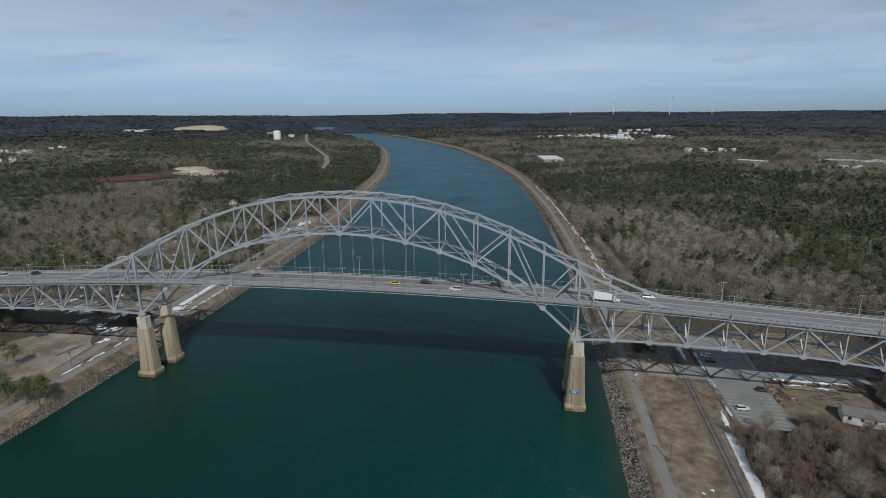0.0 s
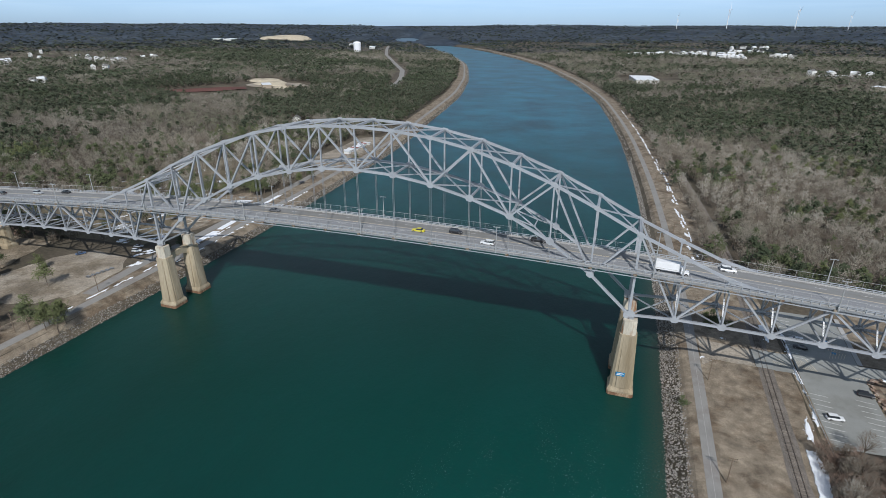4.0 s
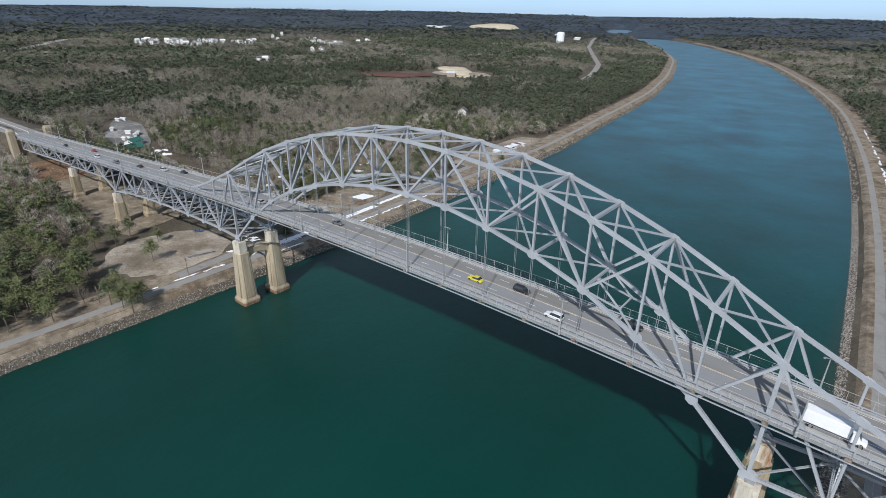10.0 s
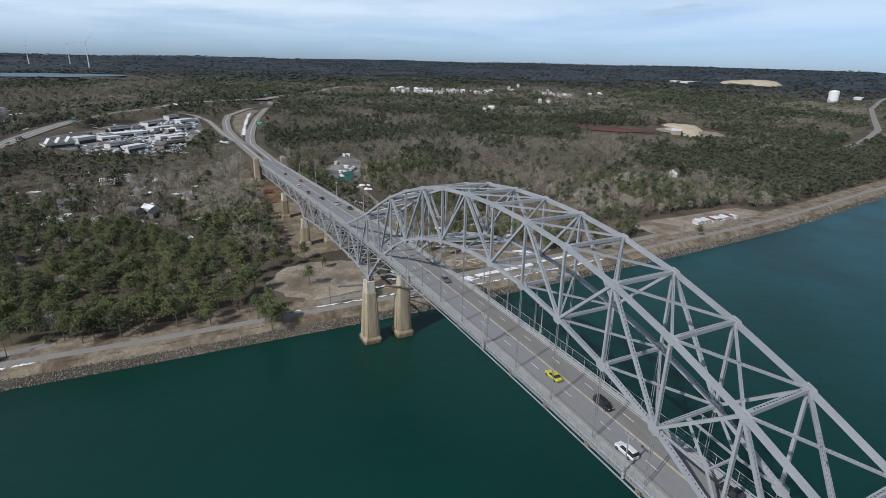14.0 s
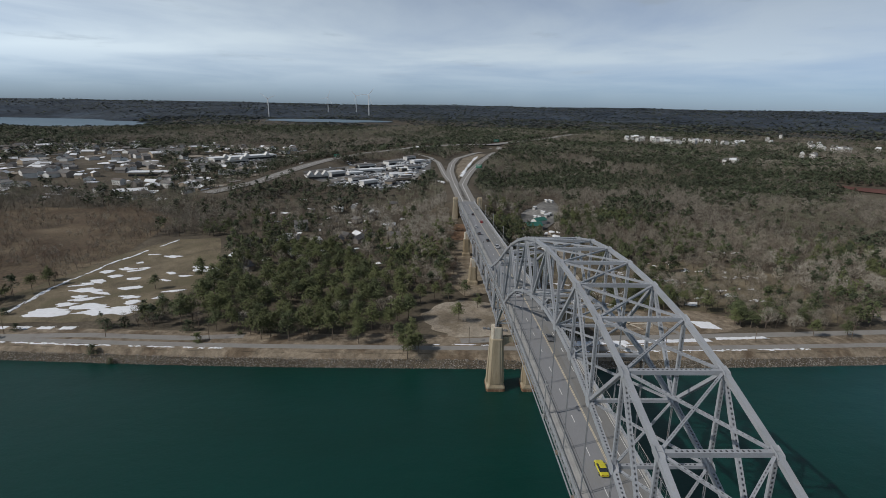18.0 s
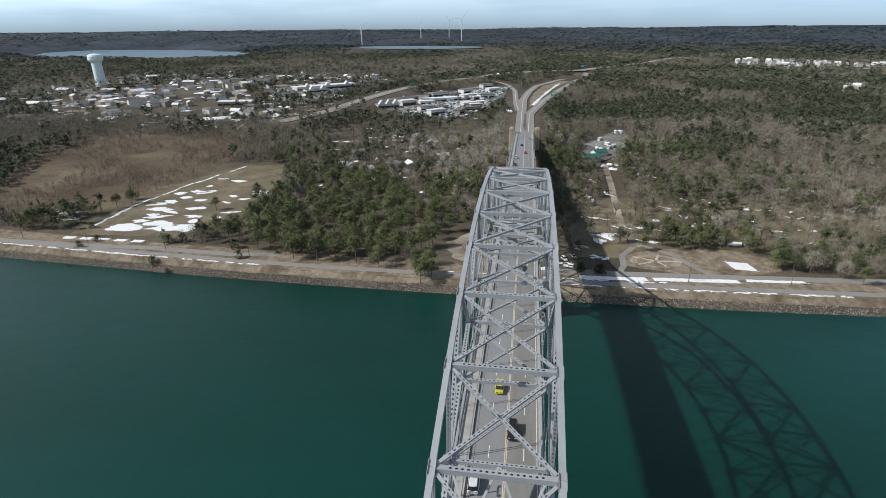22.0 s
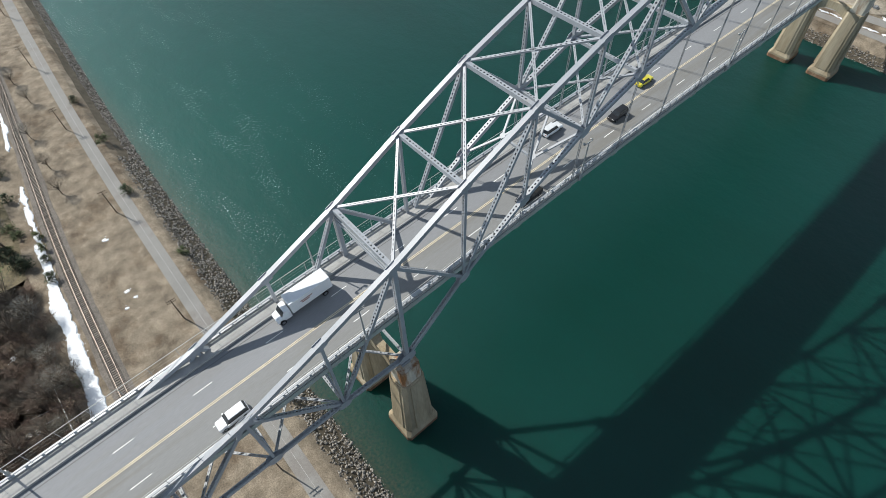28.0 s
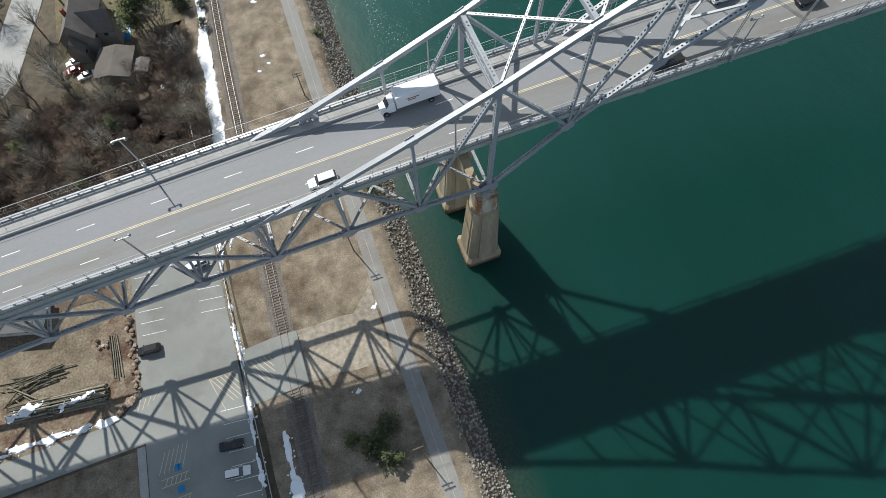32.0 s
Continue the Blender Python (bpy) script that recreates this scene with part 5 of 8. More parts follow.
M["needle_haze"] = mat("hazed_far_needles", (0.044, 0.056, 0.056), 0.95, 0, 0.2, 0.02, 0.15, 1, island=0.1, soft=0.8)
M["bark"] = mat("bark", (0.15, 0.12, 0.095), 0.95, 0, 0.2, 0.5, 0.2, 5)
M["needle_a"] = mat("pine_needles", (0.086, 0.104, 0.049), 0.9, 0, 0.25, 0.03, 0.2, 1, island=0.14, soft=0.55)
M["needle_b"] = mat("pine_needles_dark", (0.060, 0.076, 0.042), 0.9, 0, 0.25, 0.03, 0.2, 1, island=0.14, soft=0.55)
M["needle_d"] = mat("pine_needles_far", (0.068, 0.08, 0.05), 0.9, 0, 0.25, 0.03, 0.2, 1, island=0.14, soft=0.55)
M["brush"] = mat("brown_brush", (0.185, 0.132, 0.102), 0.95, 0, 0.2, 0.02, 0.15, 1, island=0.14, soft=0.55)
M["needle_c"] = mat("pine_needles_olive", (0.112, 0.128, 0.055), 0.9, 0, 0.25, 0.03, 0.2, 1, island=0.14, soft=0.55)


def tri_tube(V, F, p, q, r0, r1, k=3):
    p, q = np.array(p, float), np.array(q, float)
    d = (q - p) / np.linalg.norm(q - p)
    a = np.cross(d, (0.31, 0.9, 0.2))
    a /= np.linalg.norm(a)
    b = np.cross(d, a)
    n = len(V)
    for c, r in ((p, r0), (q, r1)):
        for i in range(k):
            t = 2 * math.pi * i / k
            V.append(c + r * (math.cos(t) * a + math.sin(t) * b))
    for i in range(k):
        j = (i + 1) % k
        F.extend([(n + i, n + j, n + k + j), (n + i, n + k + j, n + k + i)])


def bare_proto(seed, h, limbs, twigs, tw, tl, split=False):
    """A leafless broadleaf tree: trunk, spreading limbs and a haze of fine twigs. Returns arrays; wood and twigs apart when split."""
    r = np.random.default_rng(seed)
    V, F = [], []
    ht = h * 0.34
    lean = r.normal(0, 0.04, 2) * h
    tri_tube(V, F, (0, 0, -0.3), (lean[0] * 0.4, lean[1] * 0.4, ht), h * 0.022, h * 0.016, 4 if limbs > 5 else 3)
    for i in range(limbs):
        t = 2 * math.pi * (i + r.uniform(-0.3, 0.3)) / max(1, limbs)
        rad = h * r.uniform(0.1, 0.3)
        a = np.array((lean[0] * 0.4, lean[1] * 0.4, ht * r.uniform(0.75, 1.0)))
        b = np.array((lean[0] + rad * math.cos(t), lean[1] + rad * math.sin(t), h * r.uniform(0.62, 0.9)))
        tri_tube(V, F, a, b, h * 0.011, h * 0.004)
        for _ in range(2 if limbs > 5 else 0):
            w = a + (b - a) * r.uniform(0.35, 0.8)
            e = w + np.array((math.cos(t + r.normal(0, 0.8)), math.sin(t + r.normal(0, 0.8)), r.uniform(0.4, 1.1))) * h * 0.13
            tri_tube(V, F, w, e, h * 0.006, h * 0.002)
    nw = len(F)
    for i in range(twigs):
        t, u = r.uniform(0, 6.283), r.uniform(-0.9, 1)
        rr = h * 0.31 * math.sqrt(max(0.05, 1 - u * u)) * r.uniform(0.25, 1.05)
        p = np.array((lean[0] * 0.7 + rr * math.cos(t), lean[1] * 0.7 + rr * math.sin(t), h * (0.63 + 0.33 * u * (1 if u > 0 else 0.85))))
        d = np.array((math.cos(t) * 0.6, math.sin(t) * 0.6, 0.75)) + r.normal(0, 0.45, 3)
        d /= np.linalg.norm(d)
        sd = np.cross(d, r.normal(0, 1, 3))
        sd /= np.linalg.norm(sd)
        L, W = tl * r.uniform(0.6, 1.3), tw * r.uniform(0.6, 1.4)
        n = len(V)
        V.extend([p - sd * W / 2, p + sd * W / 2, p + d * L])
        F.append((n, n + 1, n + 2))
    return np.array(V), np.array(F), nw


def pine_proto(seed, h, tufts, size, spread=0.24, low=0.3, clumps=0):
    """A pitch pine: bare lower trunk and irregular clumps of needles."""
    r = np.random.default_rng(seed)
    V, F = [], []
    tri_tube(V, F, (0, 0, -0.3), (0, 0, h * 0.9), h * 0.02, h * 0.006, 4 if tufts > 50 else 3)
    if tufts > 50:
        for i in range(7):
            t = r.uniform(0, 6.283)
            z = h * r.uniform(low, 0.8)
            tri_tube(V, F, (0, 0, z), (h * spread * 0.8 * math.cos(t), h * spread * 0.8 * math.sin(t), z + h * 0.06), h * 0.007, h * 0.003)
    nw = len(F)
    lumps = [(r.uniform(0, 6.283), r.uniform(low + 0.05, 0.95)) for _ in range(clumps or (9 if tufts > 20 else 4))]
    for i in range(tufts):
        t0, u = lumps[i % len(lumps)]
        env = spread * h * (1.05 - 0.75 * max(0, (u - 0.45) / 0.55) ** 1.3)
        c = np.array((env * 0.55 * math.cos(t0), env * 0.55 * math.sin(t0), h * u))
        p = c + r.normal(0, 1, 3) * np.array((env * 0.36, env * 0.36, h * 0.055))
        a = r.normal(0, 1, 3)
        a[2] *= 0.55
        b = r.normal(0, 1, 3)
        b[2] *= 0.55
        a, b = a / np.linalg.norm(a) * size * r.uniform(0.6, 1.2), b / np.linalg.norm(b) * size * r.uniform(0.6, 1.2)
        n = len(V)
        V.extend([p - a * 0.6, p + b, p + a * 0.7 - b * 0.4])
        F.append((n, n + 1, n + 2))
    return np.array(V), np.array(F), nw


def packed(v, f, nw):
    m = np.full(len(f), -1)
    m[:nw] = 3
    return v, f, m


BARE_N = [packed(*bare_proto(10 + k, 10.5, 5, 165, 0.14, 2.1)) for k in range(5)]
SCRUB = [packed(*bare_proto(15 + k, 10.5, 6, 190, 0.2, 1.9)) for k in range(5)]
BARE_M = [packed(*bare_proto(20 + k, 10.5, 2, 66, 0.30, 2.4)) for k in range(4)]
BARE_F = [packed(*bare_proto(30 + k, 11, 0, 22, 0.65, 2.8)) for k in range(4)]
BARE_V = [packed(*bare_proto(40 + k, 11, 0, 9, 2.0, 5.0)) for k in range(3)]
PINE_N = [packed(*pine_proto(50 + k, 11, 260, 0.85, 0.29, 0.25)) for k in range(5)]
PINE_M = [packed(*pine_proto(60 + k, 11, 62, 1.55, 0.29, 0.25)) for k in range(4)]
PINE_F = [packed(*pine_proto(70 + k, 11, 22, 2.4, 0.32)) for k in range(4)]
PINE_V = [packed(*pine_proto(80 + k, 11, 8, 4.6, 0.34)) for k in range(3)]


def value_noise(x, y, s, seed):
    """Smooth noise in 0..1 over the plan."""
    x, y = x / s + seed * 17.3, y / s - seed * 9.1
    xi, yi = np.floor(x).astype(int), np.floor(y).astype(int)
    fx, fy = smooth01(x - xi), smooth01(y - yi)

    def hsh(a, b):
        v = np.sin(a * 127.1 + b * 311.7 + seed * 74.7) * 43758.5453
        return v - np.floor(v)

    return (hsh(xi, yi) * (1 - fx) + hsh(xi + 1, yi) * fx) * (1 - fy) + (hsh(xi, yi + 1) * (1 - fx) + hsh(xi + 1, yi + 1) * fx) * fy


def in_poly(x, y, poly):
    inside = np.zeros(x.shape, bool)
    n = len(poly)
    for i in range(n):
        (x0, y0), (x1, y1) = poly[i], poly[(i + 1) % n]
        c = ((y0 > y) != (y1 > y)) & (x < (x1 - x0) * (y - y0) / (y1 - y0 + 1e-12) + x0)
        inside ^= c
    return inside


def near_line(x, y, line, w):
    out = np.zeros(x.shape, bool)
    for (x0, y0), (x1, y1) in zip(line, line[1:]):
        dx, dy = x1 - x0, y1 - y0
        t = np.clip(((x - x0) * dx + (y - y0) * dy) / (dx * dx + dy * dy), 0, 1)
        out |= np.hypot(x - x0 - t * dx, y - y0 - t * dy) < w
    return out


LEFT_ROAD = [(-385, -3.5), (-525, -5), (-601, -5), (-679, -5), (-780, 2), (-874, 15), (-986, 57), (-1060, 100)]
RIGHT_ROAD = [(-385, 3.5), (-526, 4), (-603, 13), (-683, 26), (-830, 55), (-973, 89), (-1075, 118)]
WEST_RAMP = [(-560, -9), (-640, -14), (-720, -17), (-797, -20), (-884, -34), (-955, -62), (-1010, -100)]
CLEAR = [
    [(-590, -4), (-679, -2), (-780, 5), (-874, 18), (-980, 60), (-1060, 105), (-960, 88), (-830, 55), (-683, 26), (-600, 13)],
    [(-372, -13), (-372, 14), (-110, 24), (-110, -30)],
    [(-108, -46), (-200, -46), (-200, 24), (-108, 28)],
    [(-108, 26), (-138, 26), (-168, 44), (-166, 128), (-140, 145), (-108, 150)],
    [(-140, 200), (-176, 205), (-178, 335), (-140, 350)],
    [(-108, -335), (-136, -335), (-140, -110), (-108, -110)],
    [(-140, -272), (-146, -190), (-180, -172), (-240, -170), (-325, -200), (-320, -262), (-205, -275), (-160, -270)],
    [(-165, -310), (-200, -264), (-300, -262), (-375, -270), (-425, -330), (-415, -430), (-340, -455), (-240, -400), (-180, -370)],
    [(147, -18), (147, 72), (225, 72), (225, -14)],
    [(147, -92), (147, -135), (185, -135), (185, -92)],
    [(166, -74), (158, -98), (182, -100), (186, -78)],
    [(372, -20), (372, 22), (900, 40), (900, -40)],
    [(-335, 44), (-345, 76), (-400, 86), (-470, 112), (-500, 96), (-430, 62), (-370, 44)],
    [(-640, 522), (-510, 490), (-430, 590), (-410, 660), (-480, 735), (-580, 745), (-560, 650)],
    [(60, 980), (60, 1130), (180, 1130), (180, 980)],
    [(-510, -80), (-660, -26), (-870, -22), (-880, -120), (-745, -185), (-640, -232), (-570, -205)],
    [(-720, -310), (-880, -285), (-910, -330), (-830, -440), (-740, -430)],
    [(-560, -420), (-640, -390), (-900, -560), (-780, -700), (-600, -720), (-560, -600)],
    [(-255, 372), (-295, 372), (-300, 402), (-262, 402)],
]
# hamlets on the far hills: middle, number of houses, radius
HILL = ((-1370, 570, 26, 75), (-1400, 700, 10, 90), (-1000, 757, 3, 30), (125, 1815, 10, 45), (310, 1850, 26, 75), (375, 1760, 8, 40), (465, 2060, 7, 40), (536, 1858, 7, 35), (-1175, 931, 6, 40), (-874, 512, 3, 14), (-1145, 896, 4, 20), (-1438, 798, 12, 80), (480, 1168, 5, 40), (530, 2332, 5, 60), (-1450, 1100, 10, 150))
TOWN = [(-480, -330), (-560, -260), (-1000, -260), (-1150, -420), (-1200, -900), (-700, -1000), (-520, -760)]
ROADS = [(LEFT_ROAD, 16), (RIGHT_ROAD, 16), (WEST_RAMP, 15), (HIGHWAY, 21), (FAR_ROAD, 15), ([(186, -160), (187, -110), (196, -80), (214, -62), (250, -50)], 7),
         ([(-168, 64), (-180, 62), (-204, 61), (-240, 63), (-285, 66), (-345, 68)], 7)]


def wooded(x, y):
    d = np.abs(x - canal_x(y)) - SHORE - bend(x, y)
    ok = np.where(x > 0, np.where(y > 95, d > 24, d > 37), d > 27) & (np.hypot(x, y) < 4700)
    ok &= ~((x > 0) & (np.abs(x - np.interp(y, _ry, _rx)) < 3.2) & (y < 330))
    for poly in CLEAR:
        ok &= ~in_poly(x, y, poly)
    for line, w in ROADS:
        ok &= ~near_line(x, y, line, w)
    for lx, ly, la, lb, lr, lz in LAKES:
        u, v = (x - lx) * math.cos(lr) + (y - ly) * math.sin(lr), -(x - lx) * math.sin(lr) + (y - ly) * math.cos(lr)
        ok &= np.hypot(u / la, v / lb) > (1.02 if la > 400 else 1.35)
    return ok


# the part of the country that the flight looks over
def seen_sector(x, y):
    a = np.degrees(np.arctan2(y + 40, x - 90))
    r = np.hypot(x - 90, y + 40)
    return ((a > 42) | (a < -118) | (r < 330)) & ~((a < -60) & (a > -118) & (r > 260))


def grid_points(r0, r1, step):
    n = int(r1 / step) + 1
    gx_, gy_ = np.meshgrid(np.arange(-n, n + 1) * step, np.arange(-n, n + 1) * step)
    x, y = gx_.ravel(), gy_.ravel()
    x = x + rng.uniform(-0.48, 0.48, x.shape) * step
    y = y + rng.uniform(-0.48, 0.48, y.shape) * step
    r = np.hypot(x, y)
    k = (r >= r0) & (r < r1) & seen_sector(x, y)
    x, y = x[k], y[k]
    k = wooded(x, y)
    return x[k], y[k]


PINE_WOOD = [(-124, -50), (-150, -44), (-215, -52), (-285, -110), (-255, -160), (-180, -172), (-140, -165), (-126, -110)]


PARK = [(-160, 30), (-170, 140), (-150, 195), (-235, 215), (-270, 150), (-262, 60), (-235, 34)]
SETTLED = [(-232, -58), (-500, -50), (-520, -200), (-330, -205), (-240, -185)]


def plant(r0, r1, step, bare, pines, scale, name):
    x, y = grid_points(r0, r1, step)
    ever = 0.42 * value_noise(x, y, 190, 1) + 0.4 * value_noise(x, y, 58, 2) + 0.18 * value_noise(x, y, 22, 3)
    frac = np.clip((ever - np.where((x < -140) & (y > 0), 0.33, 0.385) - np.where(r0 > 400, 0.02, 0)) * 4.0, 0.05, 0.93)
    # the green belt along the inner bank of the bend
    frac = np.where((canal_x(y) - x > 125) & (canal_x(y) - x < 215) & (y > 430) & (y < 1000), np.maximum(frac, 0.88), frac)
    frac = np.where((x > 0) & (np.hypot(x, y) < 420), frac * 0.85, frac)
    frac = np.where((x < 0) & (x > -300) & (y > 30) & (y < 420), frac * 0.4, frac)
    frac = np.where((x < 0) & (y < -180) & (x > -500), frac * 0.8, frac)
    town = in_poly(x, y, TOWN)
    keep = (~town | (rng.random(len(x)) < 0.36))
    for cx, cy, _, r in HILL:
        keep &= (np.hypot((x - cx) / 1.5, y - cy) > r * 1.15) | (rng.random(len(x)) < 0.22)
    keep &= ~in_poly(x, y, PINE_WOOD)
    keep &= ~in_poly(x, y, PARK) | (rng.random(len(x)) < 0.5)
    settled = in_poly(x, y, SETTLED)
    keep &= ~settled | (rng.random(len(x)) < 0.5)
    near_right = (x > 140) & (x < 240) & (y > -120) & (y < 80)
    keep &= ~near_right
    x, y, frac = x[keep], y[keep], frac[keep]
    isp = rng.random(len(x)) < frac
    tone = (value_noise(x, y, 90, 5) * 3 + rng.uniform(-1.3, 1.3, len(x))).clip(0, 2.99).astype(int)
    hs = scale * (0.72 + 0.5 * rng.random(len(x))) * (0.85 + 0.3 * value_noise(x, y, 130, 7))
    hs = np.where(isp, hs * 1.14, hs * 0.97)
    # woods from 2 km on draw mostly on the haze-tinted tones
    for sel, protos, mats, nm, lab in ((~isp, bare, ["twig_a", "twig_b", "twig_c"] if r0 < 400 else ["twig_m", "twig_n", "twig_d"] if r0 < 1900 else ["twig_haze", "twig_haze", "needle_d"], "bare_woodland", "leafless grey-brown broadleaf woodland in early spring"),
                                       (isp, pines, ["needle_a", "needle_b", "needle_c"] if r0 < 400 else ["needle_b", "needle_d", "needle_d"] if r0 < 1900 else ["needle_d", "needle_haze", "needle_haze"], "pine_woodland", "dark green pitch pines mixed through the woodland")):
        if not sel.any():
            continue
        p = np.stack([x[sel], y[sel], ground_z(x[sel], y[sel])], -1)
        sc = np.stack([hs[sel] * (step / 6.2) ** 0.78, hs[sel] * (step / 6.2) ** 0.78, hs[sel]], -1)
        ob = scatter(nm, protos, p, sc, rng.uniform(0, 6.28, len(p)), [M[m] for m in mats] + [M["bark"]], tone[sel])
        tagged(ob, lab, "woodland", kind="stuff")


plant(0, 420, 5.7, BARE_N, PINE_N, 0.95, "near")
plant(420, 950, 7.4, BARE_M, PINE_M, 0.95, "mid")
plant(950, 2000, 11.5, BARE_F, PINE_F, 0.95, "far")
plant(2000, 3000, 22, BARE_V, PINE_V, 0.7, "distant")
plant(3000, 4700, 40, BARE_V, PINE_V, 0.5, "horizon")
# undergrowth between the railway and the house
x, y = rng.uniform(146, 216, 1350), rng.uniform(-80, -16, 1350)
k = ~((x < 171) & (y > -26)) & ~((x > 184) & (x < 209) & (y > -20)) & ~((x > 158) & (y < -64))
x, y = x[k], y[k]
ob = scatter("undergrowth", SCRUB, np.stack([x, y, ground_z(x, y)], -1), np.stack([rng.uniform(0.3, 0.6, len(x))] * 2 + [rng.uniform(0.2, 0.5, len(x))], -1), rng.uniform(0, 6.28, len(x)), [M["brush"], M["twig_b"], M["brush"], M["bark"]], rng.integers(0, 3, len(x)))
patch_mesh("leaf_litter", [(146.5, -84), (150, -24), (171, -20), (172, -8), (216, -10), (218, -60), (186, -66), (160, -64), (156, -84)], 0.1, mat("leaf_litter", (0.185, 0.14, 0.105), 0.95, 0, 0.3, 0.25, 0.3, 2.5, tint=(0.12, 0.09, 0.065), stain=(0.2, 0.155, 0.11), stain_scale=0.2), "red-brown leaf litter under the thicket", "earth", wob=2, cuts=5)
tagged(ob, "tangled brown leafless undergrowth beside the railway", "undergrowth", kind="stuff")

# scrub along the approach
x, y = rng.uniform(-345, -196, 260), rng.choice([-1.0, 1.0], 260)
y = np.where(y < 0, rng.uniform(-44, -15, 260), rng.uniform(17, 36, 260))
ob = scatter("approach_scrub", SCRUB, np.stack([x, y, ground_z(x, y)], -1), np.stack([rng.uniform(0.35, 0.8, 260)] * 3, -1), rng.uniform(0, 6.28, 260), [M["brush"], M["twig_b"], M["twig_a"], M["bark"]], rng.integers(0, 3, 260))
tagged(ob, "brown leafless scrub along the bridge approach", "scrub", kind="stuff")
# scrub along the marsh and round the field
x, y = rng.uniform(-470, -170, 2600), rng.uniform(-480, -255, 2600)
k = in_poly(x, y, CLEAR[7]) & (value_noise(x, y, 34, 9) > 0.52)
x, y = x[k], y[k]
ob = scatter("marsh_scrub", BARE_M, np.stack([x, y, ground_z(x, y)], -1), np.stack([rng.uniform(0.3, 0.55, len(x))] * 3, -1), rng.uniform(0, 6.28, len(x)), [M["brush"], M["twig_b"], M["twig_a"], M["bark"]], rng.integers(0, 3, len(x)))
tagged(ob, "low brown leafless scrub in the marsh", "scrub", kind="stuff")


# ---- single trees ----
def split_meshes(name, v, f, nw, foliage):
    wood = mesh_from(name + "_trunk", v.tolist(), [tuple(t) for t in f[:nw].tolist()], M["bark"])
    crown = mesh_from(name + "_crown", v.tolist(), [tuple(t) for t in f[nw:].tolist()], foliage)
    return wood, crown


PINE_SETS = [split_meshes("pine", *pine_proto(100 + k, 12, 1150, 0.52, 0.31, 0.36, 15), M["needle_" + "cac"[k % 3]]) for k in range(6)]
BARE_SETS = [split_meshes("bare", *bare_proto(120 + k, 10, 11, 620, 0.06, 1.6), M["twig_" + "abc"[k % 3]]) for k in range(6)]
SHRUB_SETS = [split_meshes("shrub", *pine_proto(140 + k, 3.2, 420, 0.36, 0.5, 0.02), M["needle_" + "abc"[k % 3]]) for k in range(3)]
BRUSH_SETS = [split_meshes("brush", *bare_proto(150 + k, 4.2, 7, 260, 0.055, 1.0), M["brush" if k % 2 else "twig_b"]) for k in range(4)]


def tree(name, sets, x, y, s, label, category, group, k=None, z=None):
    k = int(rng.integers(len(sets))) if k is None else k
    e = new(name)
    e.empty_display_size = 0.5
    e.location = (x, y, float(ground_z(x, y)) if z is None else z)
    e.rotation_euler = (0, 0, rng.uniform(0, 6.28))
    e.scale = (s * rng.uniform(0.9, 1.15), s * rng.uniform(0.9, 1.15), s)
    tagged(e, label, category, group)
    for nm, me in zip(("branch" if name == "brush" else "trunk", "crown"), sets[k]):
        o = new(nm, me)
        o.parent = e
        if nm == "branch":
            o["kind"] = "stuff"
    return e


PINE_L = "tall pitch pine with dark green irregular crown"
BARE_L = "leafless broadleaf tree with fine grey-brown twigs"
# the pine wood behind the path
n_, pts_ = 0, []
while n_ < 195:
    x, y = rng.uniform(-290, -122), rng.uniform(-176, -40)
    if not in_poly(np.array([x]), np.array([y]), PINE_WOOD)[0] or any((x - a) ** 2 + (y - b) ** 2 < 19 for a, b in pts_):
        continue
    pts_.append((x, y))
    if rng.random() < 0.8:
        tree("pine_tree", PINE_SETS, x, y, rng.uniform(0.9, 1.3), PINE_L, "tree", "pines on the park bank")
    else:
        tree("bare_tree", BARE_SETS, x, y, rng.uniform(0.7, 1.05), BARE_L, "tree", "bare trees on the park bank")
    n_ += 1
for x, y, s in ((-113.5, -45, 0.95), (-115.5, -40, 0.85), (-117, -47, 0.7), (-151, -20, 0.85), (-182, -24, 0.85), (-190, -14, 0.8), (-172, -8, 0.6), (-186, -32, 0.8), (-178, -40, 0.9), (-189, 83, 0.95), (-179, 103, 0.95), (-184, 122, 0.9), (-149, 129, 0.85),
                (-146, 133, 0.7), (-172, 78, 0.9), (-168, 96, 0.85), (-176, 90, 1.0), (-147, 160, 0.8), (-134, 175, 0.7), (-164, 66, 0.7), (-130, 240, 0.6), (-152, 190, 0.8), (-160, 150, 0.9),
                (-200, -200, 0.7), (-215, -178, 0.8), (-160, -176, 0.85), (-152, -182, 0.7), (-146, -178, 0.6), (-228, -184, 0.9), (-236, -172, 0.9), (-205, -266, 0.8), (-214, -272, 0.7), (-196, -270, 0.8)):
    tree("pine_tree", PINE_SETS, x, y, s * 1.12, "single pitch pine with a rounded green crown", "tree", "single pines in the park")
for x, y, s in ((-133, 31, 1.3), (-132, 40, 1.5), (-113.5, -178.4, 0.9), (-114, -236, 0.8), (-126, -145, 1.5), (-138, -237, 1.2), (-135, -128, 1.0), (-112.6, 204, 0.9), (-113, 330, 1.0)):
    tree("evergreen_shrub", SHRUB_SETS, x, y, s, "dark rounded evergreen shrub on the bank", "shrub", "evergreen shrubs")
